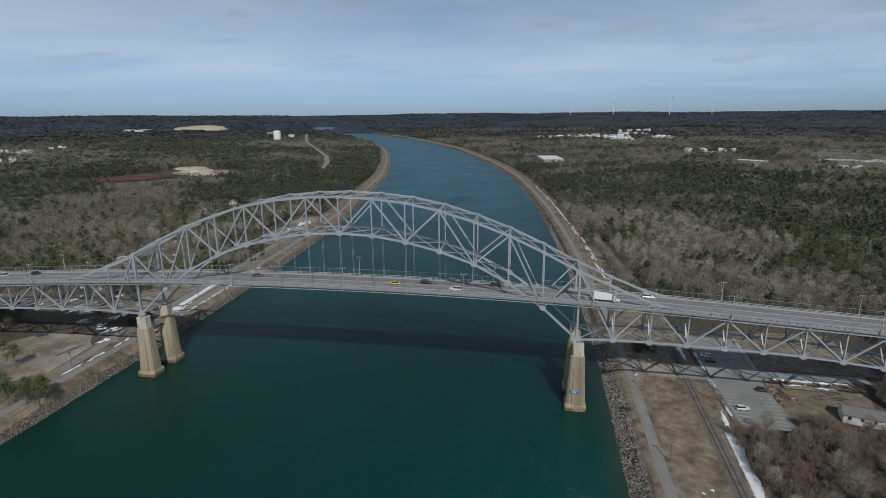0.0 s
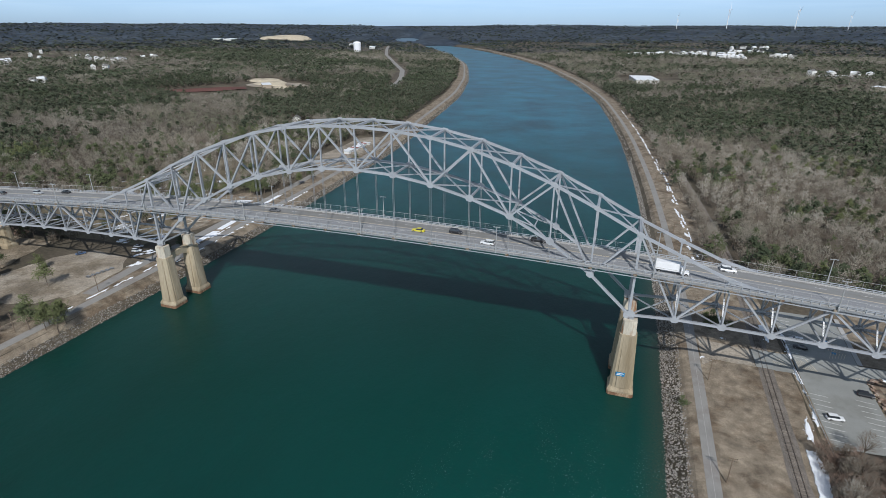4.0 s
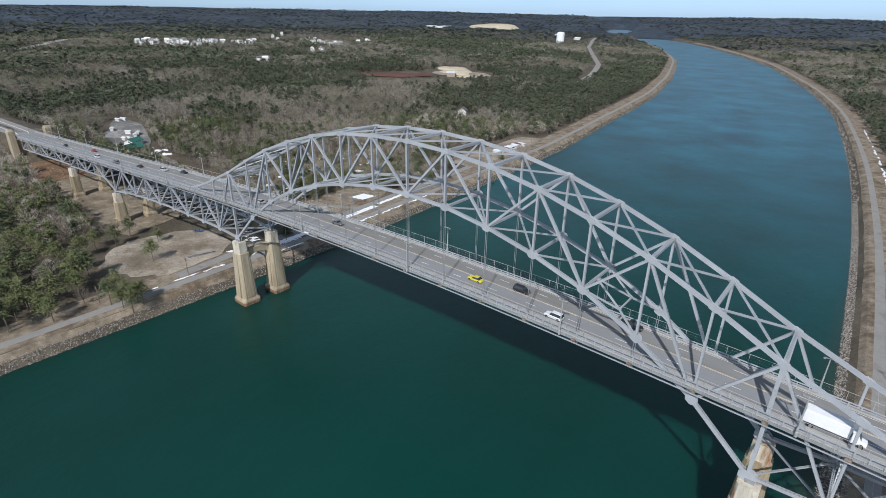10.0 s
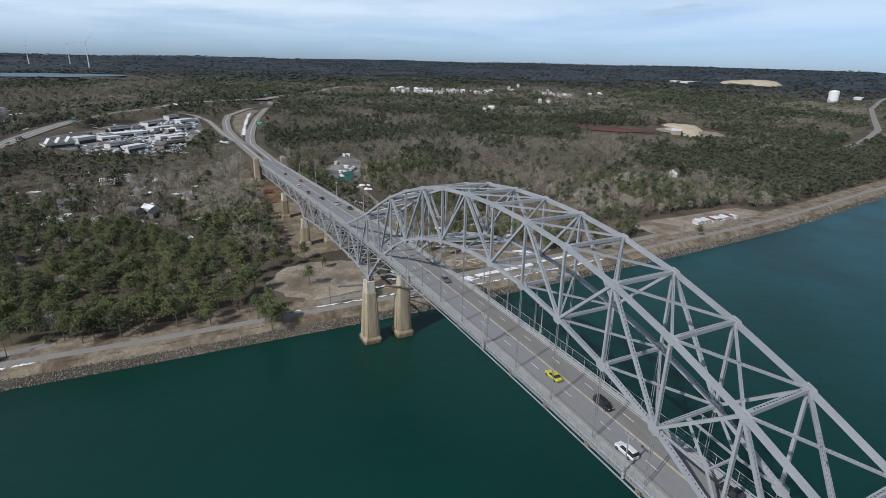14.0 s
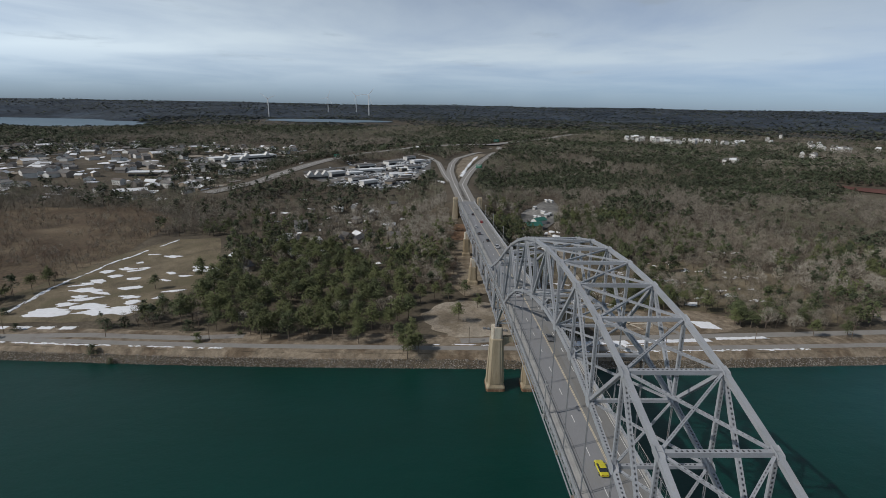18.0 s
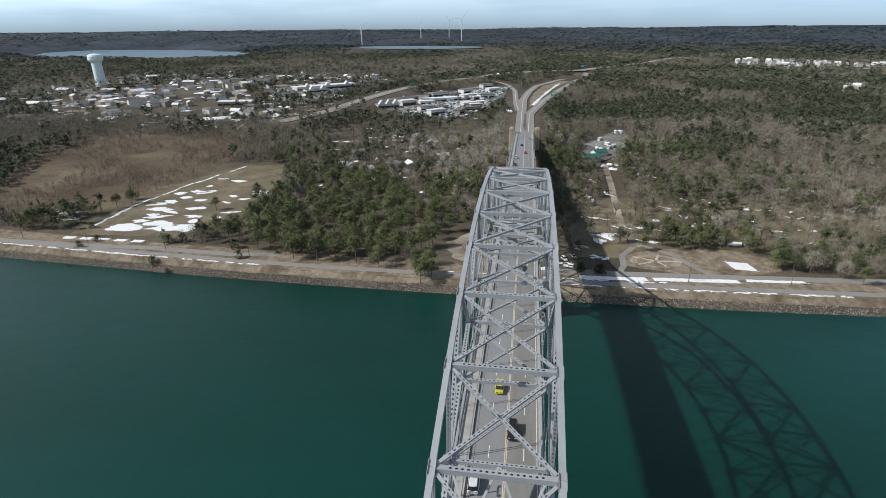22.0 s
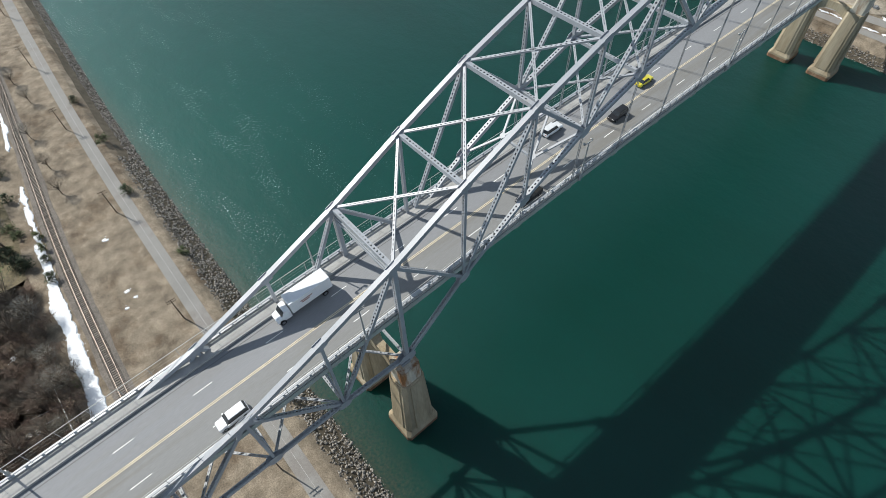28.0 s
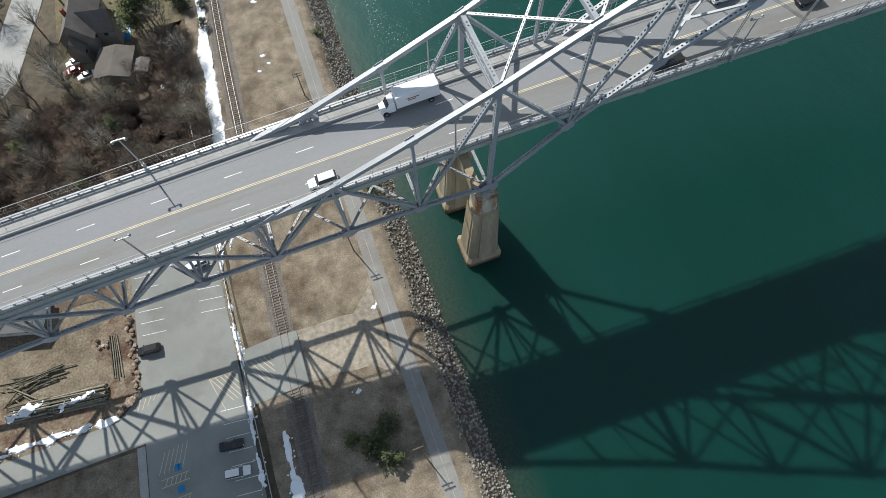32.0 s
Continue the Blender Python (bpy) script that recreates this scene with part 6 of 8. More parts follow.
for x, y, s in ((126.4, 38, 1.2), (128.6, 43.5, 1.5), (131.5, 40.2, 1.2), (133.6, 39.2, 1.0), (129, 40, 1.4), (126, 44.5, 0.9), (113.5, -14, 1.0), (113, -66, 0.8), (113.2, -123.9, 1.0), (115.6, -96.7, 0.95), (112.8, -150, 0.8), (145.9, -142.4, 1.1), (141.5, -128.5, 0.9), (142.5, -115.8, 1.0), (148.9, -112.5, 1.2), (151.5, -111.2, 1.1), (153.7, -108.3, 1.2), (140.5, -95.7, 0.8), (140.1, -90.8, 0.8),
                (144.5, -100, 0.8), (146, -104, 1.0), (147, -96, 0.7), (150, -101, 0.8), (146, -88, 0.75), (152, -112, 0.9), (158, -108, 0.9), (146.5, -46, 0.6)):
    tree("evergreen_shrub", SHRUB_SETS, x, y, s, "low dark evergreen shrub in dry grass", "shrub", "evergreen shrubs")
for x, y in ((125.5, -174.6), (124.1, -159.4), (129.4, -140), (129.3, -121.6), (130.1, -108.6), (126.5, -190)):
    tree("bare_tree", BARE_SETS, x, y, 0.62, "small leafless tree in the grass by the path", "tree", "bare trees by the path")
for x, y, q in ((-178.4, 71.8, 0.95), (-180, 83.4, 1.0), (-182, 88, 0.9), (-175.7, 102.8, 1.0), (-174.4, 110, 0.9), (-167.3, 120, 1.05), (-151, 128.3, 1.1), (-156, 131, 1.0), (-148, 125, 0.8), (-134.5, 158, 0.85), (-174.3, 56, 0.8), (-178, 120.6, 0.95), (-122.5, -49.3, 1.0), (-129.9, -43.6, 0.9), (-119, -44, 0.85)):
    tree("pine_tree", PINE_SETS, x, y, q, "green pitch pine at the edge of the park lawn", "tree", "pines round the park lawn")
for x, y in ((-156.6, 143.2), (-161.6, 152.4), (-151, 156.5), (-167.6, 168), (-231, 91), (-215.7, 105.5), (-229.7, 78), (-145, 140), (-205.4, 109.6), (-207, 123.7), (-188.8, 133.7), (-196, 96), (-186, 108), (-200, 118), (-172, 136), (-158, 162), (-148, 170), (-192, 78), (-222, 72)):
    tree("bare_tree", BARE_SETS, x, y, rng.uniform(0.95, 1.2), BARE_L, "tree", "bare trees in the park")
for x, y, q in ((-128.4, -241, 1.2), (-157.4, -257, 1.2), (-117.9, -188.7, 1.5), (-138.2, -153.7, 1.9), (-141.2, -194.7, 1.6), (-143.9, -187.8, 1.7), (-134.3, 31.2, 1.3), (-132, 40.3, 1.6)):
    tree("evergreen_shrub", SHRUB_SETS, x, y, q, "dark rounded evergreen shrub on the bank", "shrub", "evergreen shrubs", k=1)
# thicket and trees between the railway and the house
n_ = 0
while n_ < 88:
    x, y = rng.uniform(147, 214), rng.uniform(-74, -14)
    if x < 171 and y > -24:
        continue
    if 185 < x < 208 and -18 < y < -4:
        continue
    if n_ % 3:
        tree("brush", BRUSH_SETS, x, y, rng.uniform(0.9, 1.5), "tangled brown leafless undergrowth", "brush", "undergrowth by the railway")
    else:
        tree("bare_tree", BARE_SETS, x, y, rng.uniform(0.7, 1.05), BARE_L, "tree", "bare trees by the railway")
    n_ += 1
for x, y, s in ((155.8, -83.8, 1.2), (157.8, -81.4, 1.05), (153.9, -81.6, 1.1), (156.2, -79.6, 0.95), (168, -52, 0.5), (176, -36, 0.5), (190, -52, 0.55), (160, -128, 0.9), (152, -134, 0.8)):
    tree("pine_tree", PINE_SETS, x, y, s, "green pine beside the house garden", "tree", "pines by the house")
for x, y in ((181, -76), (184, -92), (151, -76), (153, -68), (148, -98), (150, -122), (188, -70), (178, -102), (206, -74), (210, -90), (196, -104), (178, -66), (192, -62), (168, -60), (200, -50)):
    tree("bare_tree", BARE_SETS, x, y, rng.uniform(1.05, 1.35), BARE_L, "tree", "bare trees by the house")
for x, y in ((-205, 66), (-212, 88), (-198, 112), (-190, 140), (-172, 142), (-205, 130), (-176, 60), (-190, 62), (-222, 60), (-232, 80), (-160, 172), (-176, 178), (-150, 145), (-140, 152)):
    tree("bare_tree", BARE_SETS, x, y, rng.uniform(0.85, 1.1), BARE_L, "tree", "bare trees in the park")


# ---- buildings ----
M["yard"] = mat("yard_asphalt", (0.14, 0.138, 0.132), 0.9, 0, 0.3, 0.05, 0.3, 0.4, stain=(0.24, 0.235, 0.22), stain_scale=0.03)
M["wall_white"] = mat("white_clapboard", (0.62, 0.62, 0.60), 0.8, 0, 0.08, 0.2, 0.05, 3, rand=0.12)
M["wall_grey"] = mat("grey_shingle_wall", (0.24, 0.22, 0.20), 0.9, 0, 0.12, 0.4, 0.12, 5, rand=0.1)
M["wall_tan"] = mat("tan_wall", (0.36, 0.30, 0.23), 0.85, 0, 0.1, 0.3, 0.06, 3, rand=0.15)
M["roof_grey"] = mat("grey_shingle_roof", (0.17, 0.165, 0.16), 0.9, 0, 0.15, 0.4, 0.15, 6, rand=0.25)
M["roof_brown"] = mat("brown_shingle_roof", (0.15, 0.134, 0.12), 0.9, 0, 0.15, 0.4, 0.15, 6, rand=0.2)
M["roof_white"] = mat("white_flat_roof", (0.68, 0.70, 0.72), 0.7, 0, 0.06, 0.05, 0.05, 2, rand=0.1)
M["roof_green"] = mat("green_metal_roof", (0.04, 0.15, 0.12), 0.5, 0.1, 0.08, 0.3, 0.05, 3)
M["roof_red"] = mat("red_roof", (0.26, 0.07, 0.05), 0.8, 0, 0.1, 0.3, 0.06, 3)
M["glass_dark"] = mat("dark_window_glass", (0.03, 0.035, 0.04), 0.12, 0, 0.1, 1, 0.05, 4, spec=0.6)
M["green_sign"] = mat("green_sign", (0.02, 0.24, 0.14), 0.4, 0, 0.05, 1, 0.03, 5)
M["wood_pole"] = mat("wooden_pole", (0.17, 0.13, 0.095), 0.9, 0, 0.15, 1, 0.15, 6)
M["tower_white"] = mat("tank_paint", (0.72, 0.82, 0.84), 0.5, 0, 0.06, 0.1, 0.04, 2)
M["turbine"] = mat("turbine_white", (0.78, 0.79, 0.80), 0.4, 0, 0.03, 0.2, 0.02, 2)
M["red_earth"] = mat("red_earth", (0.12, 0.055, 0.045), 0.9, 0, 0.2, 0.03, 0.1, 0.5)


def house_parts(e, w, l, h, pitch, wall, roof, windows=True, chimney=False):
    bm = bmesh.new()
    a, b, r = w / 2, l / 2, pitch
    prof = [(-a, 0), (a, 0), (a, h), (0, h + r), (-a, h)]
    frustum(bm, [[(x, y, z) for x, z in prof] for y in (-b, b)])
    bmesh.ops.recalc_face_normals(bm, faces=bm.faces)
    part("wall", bm, wall, e)
    for s in (-1, 1):
        bm = bmesh.new()
        o = 0.45
        p0, p1 = (s * (a + o), h - o * r / a), (0, h + r)
        frustum(bm, [[(p0[0], y, p0[1] + 0.03), (p1[0], y, p1[1] + 0.03), (p1[0], y, p1[1] + 0.28), (p0[0], y, p0[1] + 0.28)] for y in (-b - o, b + o)])
        bmesh.ops.recalc_face_normals(bm, faces=bm.faces)
        part("roof_slope", bm, roof, e)
    if windows:
        for s in (-1, 1):
            for k in range(max(2, int(l / 3.2))):
                y = -b + (k + 0.5) * l / max(2, int(l / 3.2))
                bm = bmesh.new()
                x = s * a
                box(bm, min(x, x + s * 0.06), max(x, x + s * 0.06), y - 0.5, y + 0.5, h - 1.7, h - 0.5)
                part("window", bm, M["glass_dark"], e)
    if chimney:
        bm = bmesh.new()
        box(bm, 0.6, 1.4, b * 0.3, b * 0.3 + 0.8, h + r * 0.4, h + r + 1.1)
        part("chimney", bm, M["roof_red"], e)


def house(x, y, rot, w, l, h, pitch, wall, roof, label, windows=True, chimney=False, group="houses", name="house", dz=0.0):
    e = thing(name, label, "house", group, at=(x, y, float(ground_z(x, y)) - 0.4 + dz))
    house_parts(e, w, l, h + 0.4, pitch, M[wall], M[roof], windows, chimney)
    e.rotation_euler = (0, 0, rot)
    return e


def low_block(x, y, rot, w, l, h, wall, roof, label, name="commercial_building", gables=0):
    e = thing(name, label, "building", "commercial buildings", at=(x, y, float(ground_z(x, y)) - 0.5))
    bm = bmesh.new()
    box(bm, -w / 2, w / 2, -l / 2, l / 2, 0, h)
    part("wall", bm, M[wall], e)
    bm = bmesh.new()
    box(bm, -w / 2 - 0.5, w / 2 + 0.5, -l / 2 - 0.5, l / 2 + 0.5, h, h + 0.7)
    part("roof", bm, M[roof], e)
    bm = bmesh.new()
    box(bm, w / 2, w / 2 + 0.1, -l / 2 + 1, l / 2 - 1, 1.0, h * 0.62)
    part("window_band", bm, M["glass_dark"], e)
    for k in range(gables):
        y0 = -l / 2 + (k + 0.5) * l / gables
        bm = bmesh.new()
        frustum(bm, [[(w / 2 - 4, y0 - 5, h), (w / 2 - 4, y0 + 5, h), (w / 2 - 4, y0, h + 6)], [(w / 2 + 3, y0 - 5, h), (w / 2 + 3, y0 + 5, h), (w / 2 + 3, y0, h + 6)]])
        part("gable", bm, M["wall_white"], e)
    e.rotation_euler = (0, 0, rot)
    return e


# the house and shed by the railway
house(171.2, -87.5, -0.2, 8.4, 15, 5.8, 4.4, "wall_grey", "roof_brown", "grey shingled two-storey house with steep dark roof", chimney=True)
house(167.2, -84.5, 1.37, 6.4, 8.5, 5.6, 3.6, "wall_grey", "roof_brown", "grey shingled gabled wing of the house", name="house_wing")
house(173.6, -79.8, -0.2, 4.0, 4.5, 4.6, 2.6, "wall_grey", "roof_brown", "grey shingled dormered porch of the house", name="house_porch")
house(165.4, -71.6, -0.28, 8.6, 9.4, 3.2, 0.9, "wall_grey", "roof_brown", "low garage with a shallow olive-brown roof", name="garage", windows=False)
house(159.2, -69.0, -0.28, 3.2, 3.6, 2.4, 0.6, "wall_grey", "roof_grey", "small grey lean-to shed beside the garage", name="shed", windows=False)
house(196.5, -11, 1.3, 8, 15, 3.4, 1.5, "wall_white", "roof_grey", "long white shed with a dark shallow roof", name="shed")
house(172.5, -125, 0.2, 9, 12, 5.0, 2.6, "wall_grey", "roof_grey", "grey-roofed neighbouring house with small windows")
house(162.6, -110.4, -0.3, 2.6, 3.2, 2.2, 0.8, "wall_white", "roof_white", "small white pool shed with a pale roof", name="pool_shed", windows=False)
pool = thing("swimming_pool", "rectangular blue swimming pool in a pale paved deck", "swimming pool")
bm = bmesh.new()
frustum(bm, [[(178.5, -117, z), (164.5, -115, z), (163.4, -107.2, z), (178.5, -105.8, z)] for z in (4.9, 5.3)])
bmesh.ops.recalc_face_normals(bm, faces=bm.faces)
part("deck", bm, M["concrete_light"], pool)
bm = bmesh.new()
frustum(bm, [[(176.5, -114, z), (166.4, -112.6, z), (166.2, -109.2, z), (176.5, -108.6, z)] for z in (5.2, 5.32)])
bmesh.ops.recalc_face_normals(bm, faces=bm.faces)
part("pool_cover", bm, mat("pool_cover", (0.14, 0.22, 0.36), 0.6, 0, 0.25, 0.3, 0.1, 2, stain=(0.3, 0.37, 0.46), stain_scale=0.35), pool, "blue pool cover with pale patches")
patio = patch_mesh("patio", [(164.6, -88.5), (160.8, -87.2), (161.6, -81.6), (165.2, -82.4)], 0.2, M["blue_sign"], "small blue-grey patio beside the house", "patio")
for k in range(16):
    x, y = 152 + k * 1.05 + rng.uniform(-1, 1), -97.5 - 0.55 * k + rng.uniform(-1.5, 1.5)
    tree("brush", BRUSH_SETS, x, y, rng.uniform(0.7, 1.1), "brown leafless hedge behind the house", "brush", "hedge by the house")
for x, y, q in ((153.1, -106.4, 1.15), (145.6, -87.3, 1.1), (147.2, -89.4, 1.1), (141.7, -78.8, 0.95), (140.9, -86.5, 0.7), (148.5, -94.5, 1.0), (150.2, -96.2, 0.8), (163.5, -91.5, 0.7)):
    tree("garden_shrub", SHRUB_SETS, x, y, q, "dark clipped round shrub in the garden", "shrub", "garden shrubs", k=1)
# park building and houses behind the pines
house(-236, -163, 0.9, 10, 18, 3.0, 2.6, "wall_tan", "roof_grey", "low grey-roofed park building", windows=False, name="park_building")
house(-346, -146, 0.3, 9, 11, 6.2, 2.6, "wall_white", "roof_grey", "white two-storey house among pines")
house(-283, 389, 0.5, 9, 12, 5.5, 3, "wall_white", "roof_grey", "white house near the canal woods")
for k in range(26):
    x, y = rng.uniform(-460, -240), rng.uniform(-175, -60)
    if in_poly(np.array([x]), np.array([y]), PINE_WOOD)[0]:
        x -= 60
    house(x, y, rng.uniform(0, 3.14), rng.uniform(4, 9), rng.uniform(6, 12), rng.uniform(2.6, 4.5), rng.uniform(1, 2.5), ["wall_white", "wall_tan", "wall_grey"][k % 3],
          ["roof_white", "roof_grey", "roof_grey"][k % 3], "small house among pines with a " + ["snowy pale", "grey", "dark grey"][k % 3] + " roof", windows=False)
for k in range(44):
    x, y = rng.uniform(-480, -235), rng.uniform(-195, -60)
    if not in_poly(np.array([x]), np.array([y]), PINE_WOOD)[0]:
        snow_patch(blob(x, y, rng.uniform(1.5, 5), rng.uniform(1, 3), rng.uniform(0, 3), 10, 0.8, k + 200), "patch of old snow among the trees", 0.25)
# green-roofed lodge and its snowy yard
patch_mesh("yard", blob(-415, 76, 70, 17, -0.32, 22, 0.5, 31), 0.5, M["yard"], "grey gravel yard with snow piles", "yard")
house(-352, 57, 0.25, 9, 14, 4.5, 2.6, "wall_tan", "roof_green", "lodge with a bright green metal roof", windows=False)
house(-372, 66, 0.5, 8, 12, 4, 2.0, "wall_white", "roof_green", "small shed with a green roof", windows=False)
for k in range(12):
    u_ = rng.random()
    x, y = -365 - 115 * u_, 62 + 34 * u_ + rng.uniform(-9, 9)
    house(x, y, rng.uniform(0, 3), 2.4, rng.uniform(4, 7), 2.3, 0.4, "wall_white", "roof_white", "white parked caravan with a pale roof", windows=False, name="caravan", group="caravans", dz=0.5)
for k in range(12):
    x, y = rng.uniform(-360, -325), rng.uniform(40, 78)
    snow_patch(blob(x, y, rng.uniform(1.5, 4), rng.uniform(1, 3), rng.uniform(0, 3), 10, 0.6, k + 60), dz=0.7)
# town across the marsh
TOWN_SPOTS = []
for k in range(330):
    u, v = rng.random(), rng.random()
    x, y = -470 - 620 * u, -300 - 560 * v
    if in_poly(np.array([x]), np.array([y]), CLEAR[7])[0] or in_poly(np.array([x]), np.array([y]), CLEAR[16])[0]:
        continue
    if math.hypot(x + 860, y + 825) < 40:
        continue
    TOWN_SPOTS.append((x, y))
for k, (x, y) in enumerate(TOWN_SPOTS[:250]):
    big = rng.random() < 0.25
    house(x, y, rng.uniform(0, 3.14), rng.uniform(7, 10) * (1.6 if big else 1), rng.uniform(9, 15) * (1.8 if big else 1), rng.uniform(3.5, 6.5), rng.uniform(1.5, 3),
          ["wall_white", "wall_tan", "wall_white", "wall_grey"][k % 4], ["roof_grey", "roof_white", "roof_brown", "roof_grey"][k % 4],
          "town house with " + ["white walls and a grey roof", "tan walls and a pale roof", "white walls and a brown roof", "grey walls and a grey roof"][k % 4], windows=False, group="town houses")
for k in range(80):
    x, y = rng.uniform(-1080, -480), rng.uniform(-820, -290)
    patch_mesh("town_lot", blob(x, y, rng.uniform(8, 26), rng.uniform(6, 16), rng.uniform(0, 3), 12, 0.3, k), 0.9, M[["path", "sand", "snow"][k % 3]], ["grey asphalt lot in the town", "pale gravel lot in the town", "snow-covered yard in the town"][k % 3], "lot")
for k in range(240):
    x, y = rng.uniform(-1120, -470), rng.uniform(-840, -280)
    if not in_poly(np.array([x]), np.array([y]), CLEAR[7])[0]:
        snow_patch(blob(x, y, rng.uniform(2, 9), rng.uniform(1.2, 4), rng.uniform(0, 3), 9, 0.9, k + 500), "", 1.0)
low_block(-826, -353, 0.8, 22, 112, 7, "wall_white", "roof_white", "long white shopping building with gabled entrances", gables=3)
low_block(-780, -352, 0.8, 14, 40, 6, "wall_white", "roof_grey", "white shop building with grey roof", gables=2)
low_block(-505, -375, 0.5, 22, 34, 6, "wall_tan", "roof_white", "tan brick school building with pale flat roof")
low_block(-640, -420, 0.2, 20, 50, 6, "wall_tan", "roof_white", "tan commercial building with pale flat roof")
for k, (x, y, l, w) in enumerate(((-690, -128, 56, 14), (-752, -138, 30, 14), (-640, -165, 24, 12), (-612, -186, 30, 12), (-735, -85, 34, 14), (-800, -95, 36, 14), (-660, -78, 26, 12), (-598, -130, 22, 10), (-570, -112, 24, 9), (-705, -60, 24, 12), (-780, -55, 22, 12), (-835, -70, 22, 10))):
    low_block(x, y, 0.55 + 0.15 * (k % 3), w, l, 5.5 + (k % 3), "wall_white", ["roof_white", "roof_grey"][k % 2], "white commercial building with a " + ["pale", "grey"][k % 2] + " flat roof", gables=3 if k == 3 else 0)
YARD = [(-545, -92), (-660, -42), (-850, -40), (-845, -112), (-745, -160), (-630, -200), (-592, -172)]
n_ = 0
while n_ < 26:
    x, y = rng.uniform(-850, -550), rng.uniform(-200, -40)
    if not in_poly(np.array([x]), np.array([y]), YARD)[0]:
        continue
    low_block(x, y, 0.55 + 0.8 * (n_ % 2) + rng.uniform(-0.1, 0.1), rng.uniform(6, 11), rng.uniform(10, 26), rng.uniform(3.5, 6), ["wall_white", "wall_tan", "wall_grey"][n_ % 3], ["roof_white", "roof_grey", "roof_grey", "roof_brown"][n_ % 4],
              "small trade building with a " + ["pale", "grey", "dark grey", "brown"][n_ % 4] + " roof in the yard")
    n_ += 1
for k in range(36):
    x, y = rng.uniform(-850, -550), rng.uniform(-200, -40)
    snow_patch(blob(x, y, rng.uniform(2, 7), rng.uniform(1, 2.5), rng.uniform(0, 3), 12, 1.0, k + 300), "ploughed heap of snow in the yard", 0.9)
patch_mesh("asphalt_yard", [(-536, -92), (-666, -34), (-862, -32), (-854, -115), (-745, -168), (-628, -208), (-589, -178)], 0.7, M["yard"], "grey asphalt yard packed with parked vehicles", "yard")
patch_mesh("asphalt_yard", [(-725, -315), (-745, -425), (-820, -430), (-860, -300)], 0.7, M["yard"], "grey shopping parking area", "yard")
low_block(-502, 640, 0.7, 14, 30, 6, "wall_tan", "roof_white", "pale warehouse beside a red earth pit")
low_block(-470, 662, 0.7, 12, 26, 5, "wall_tan", "sand" if "sand" in M else "roof_white", "tan storage shed beside a red earth pit")
patch_mesh("earth_pit", [(-628, 532), (-585, 532), (-540, 560), (-512, 600), (-530, 620)], 1.2, M["red_earth"], "long strip of red bare earth", "earth", wob=3, cuts=4)
patch_mesh("sand_pile_yard", blob(-505, 672, 52, 36, 0.7, 18, 0.3, 77), 0.9, M["sand"], "pale sandy storage yard", "earth")
low_block(112, 1052, 0.15, 44, 95, 8, "wall_white", "roof_white", "large white-roofed warehouse in the woods")
for x, y, w, l in ((-1064, 1439, 20, 60), (-1010, 1452, 20, 50), (-940, 1476, 18, 44), (-1233, 2380, 30, 60), (-987, 2084, 24, 90), (-960, 1890, 20, 60), (-1900, 2320, 40, 160), (-1960, 2290, 40, 80)):
    low_block(x, y, 0.4, w, l, 8, "wall_white", "roof_white", "long pale industrial building in the far woods")
patch_mesh("sand_hill", blob(-1780, 2580, 60, 150, 0.35, 20, 0.3, 88), 9.0, M["sand"], "bare sandy hill in the far woods", "earth")
HV, HF, HM = [], [], []
for cx, cy, n, r in HILL:
    for j in range(n):
        a, q = rng.uniform(0, 6.28), r * math.sqrt(rng.random())
        x, y = cx + q * math.cos(a) * 1.5, cy + q * math.sin(a)
        big = 1.0 if cx > 0 else 0.72
        w, l, h, t = rng.uniform(4.5, 6.5) * big, rng.uniform(6, 10) * big, rng.uniform(6, 9), rng.uniform(0, 3.14)
        z, c_, s_ = float(ground_z(x, y)) + 2.0, math.cos(t), math.sin(t)
        o = len(HV)
        HV += [(x + c_ * u - s_ * v, y + s_ * u + c_ * v, z + k) for u, v, k in ((-w, -l, -3), (w, -l, -3), (w, l, -3), (-w, l, -3), (-w, -l, h), (w, -l, h), (w, l, h), (-w, l, h), (0, -l, h + 3), (0, l, h + 3))]
        HF += [(o, o + 1, o + 5, o + 4), (o + 1, o + 2, o + 6, o + 5), (o + 2, o + 3, o + 7, o + 6), (o + 3, o, o + 4, o + 7), (o + 4, o + 5, o + 8), (o + 6, o + 7, o + 9), (o + 5, o + 6, o + 9, o + 8), (o + 7, o + 4, o + 8, o + 9)]
        HM += [0] * 6 + [1 if (j % 3 == 0) == (cx > 0) else 2] * 2
tagged(new("far_houses", mesh_from("far_houses", HV, HF, [M["wall_white"], M["roof_grey"], M["roof_white"]], HM)), "white gabled houses with snowy and grey roofs on far hills", "houses", kind="stuff")
for k, (x, y, w, l) in enumerate(((700, 1000, 60, 120), (640, 880, 30, 90), (760, 1120, 50, 90), (495, 930, 20, 50), (640, 790, 20, 40))):
    low_block(x, y, 0.9, w, l, 8, "wall_tan", "roof_white" if k % 2 else "roof_grey", "large tan school building with a " + ("snowy" if k % 2 else "grey") + " flat roof")
for cx, cy, rx, ry in ((629, 850, 60, 30), (470, 900, 40, 16), (467, 629, 46, 8), (560, 560, 50, 8), (700, 900, 40, 30), (480, 1180, 40, 20)):
    snow_patch(blob(cx, cy, rx, ry, 0.7, 22, 0.6, cx), "snow-covered clearing in the woods", 1.0)


# ---- water tower, tank, wind turbines, lakes ----
def lathe(bm, prof, k=20):
    frustum(bm, [[(r * math.cos(2 * math.pi * i / k), r * math.sin(2 * math.pi * i / k), z) for i in range(k)] for r, z in prof])


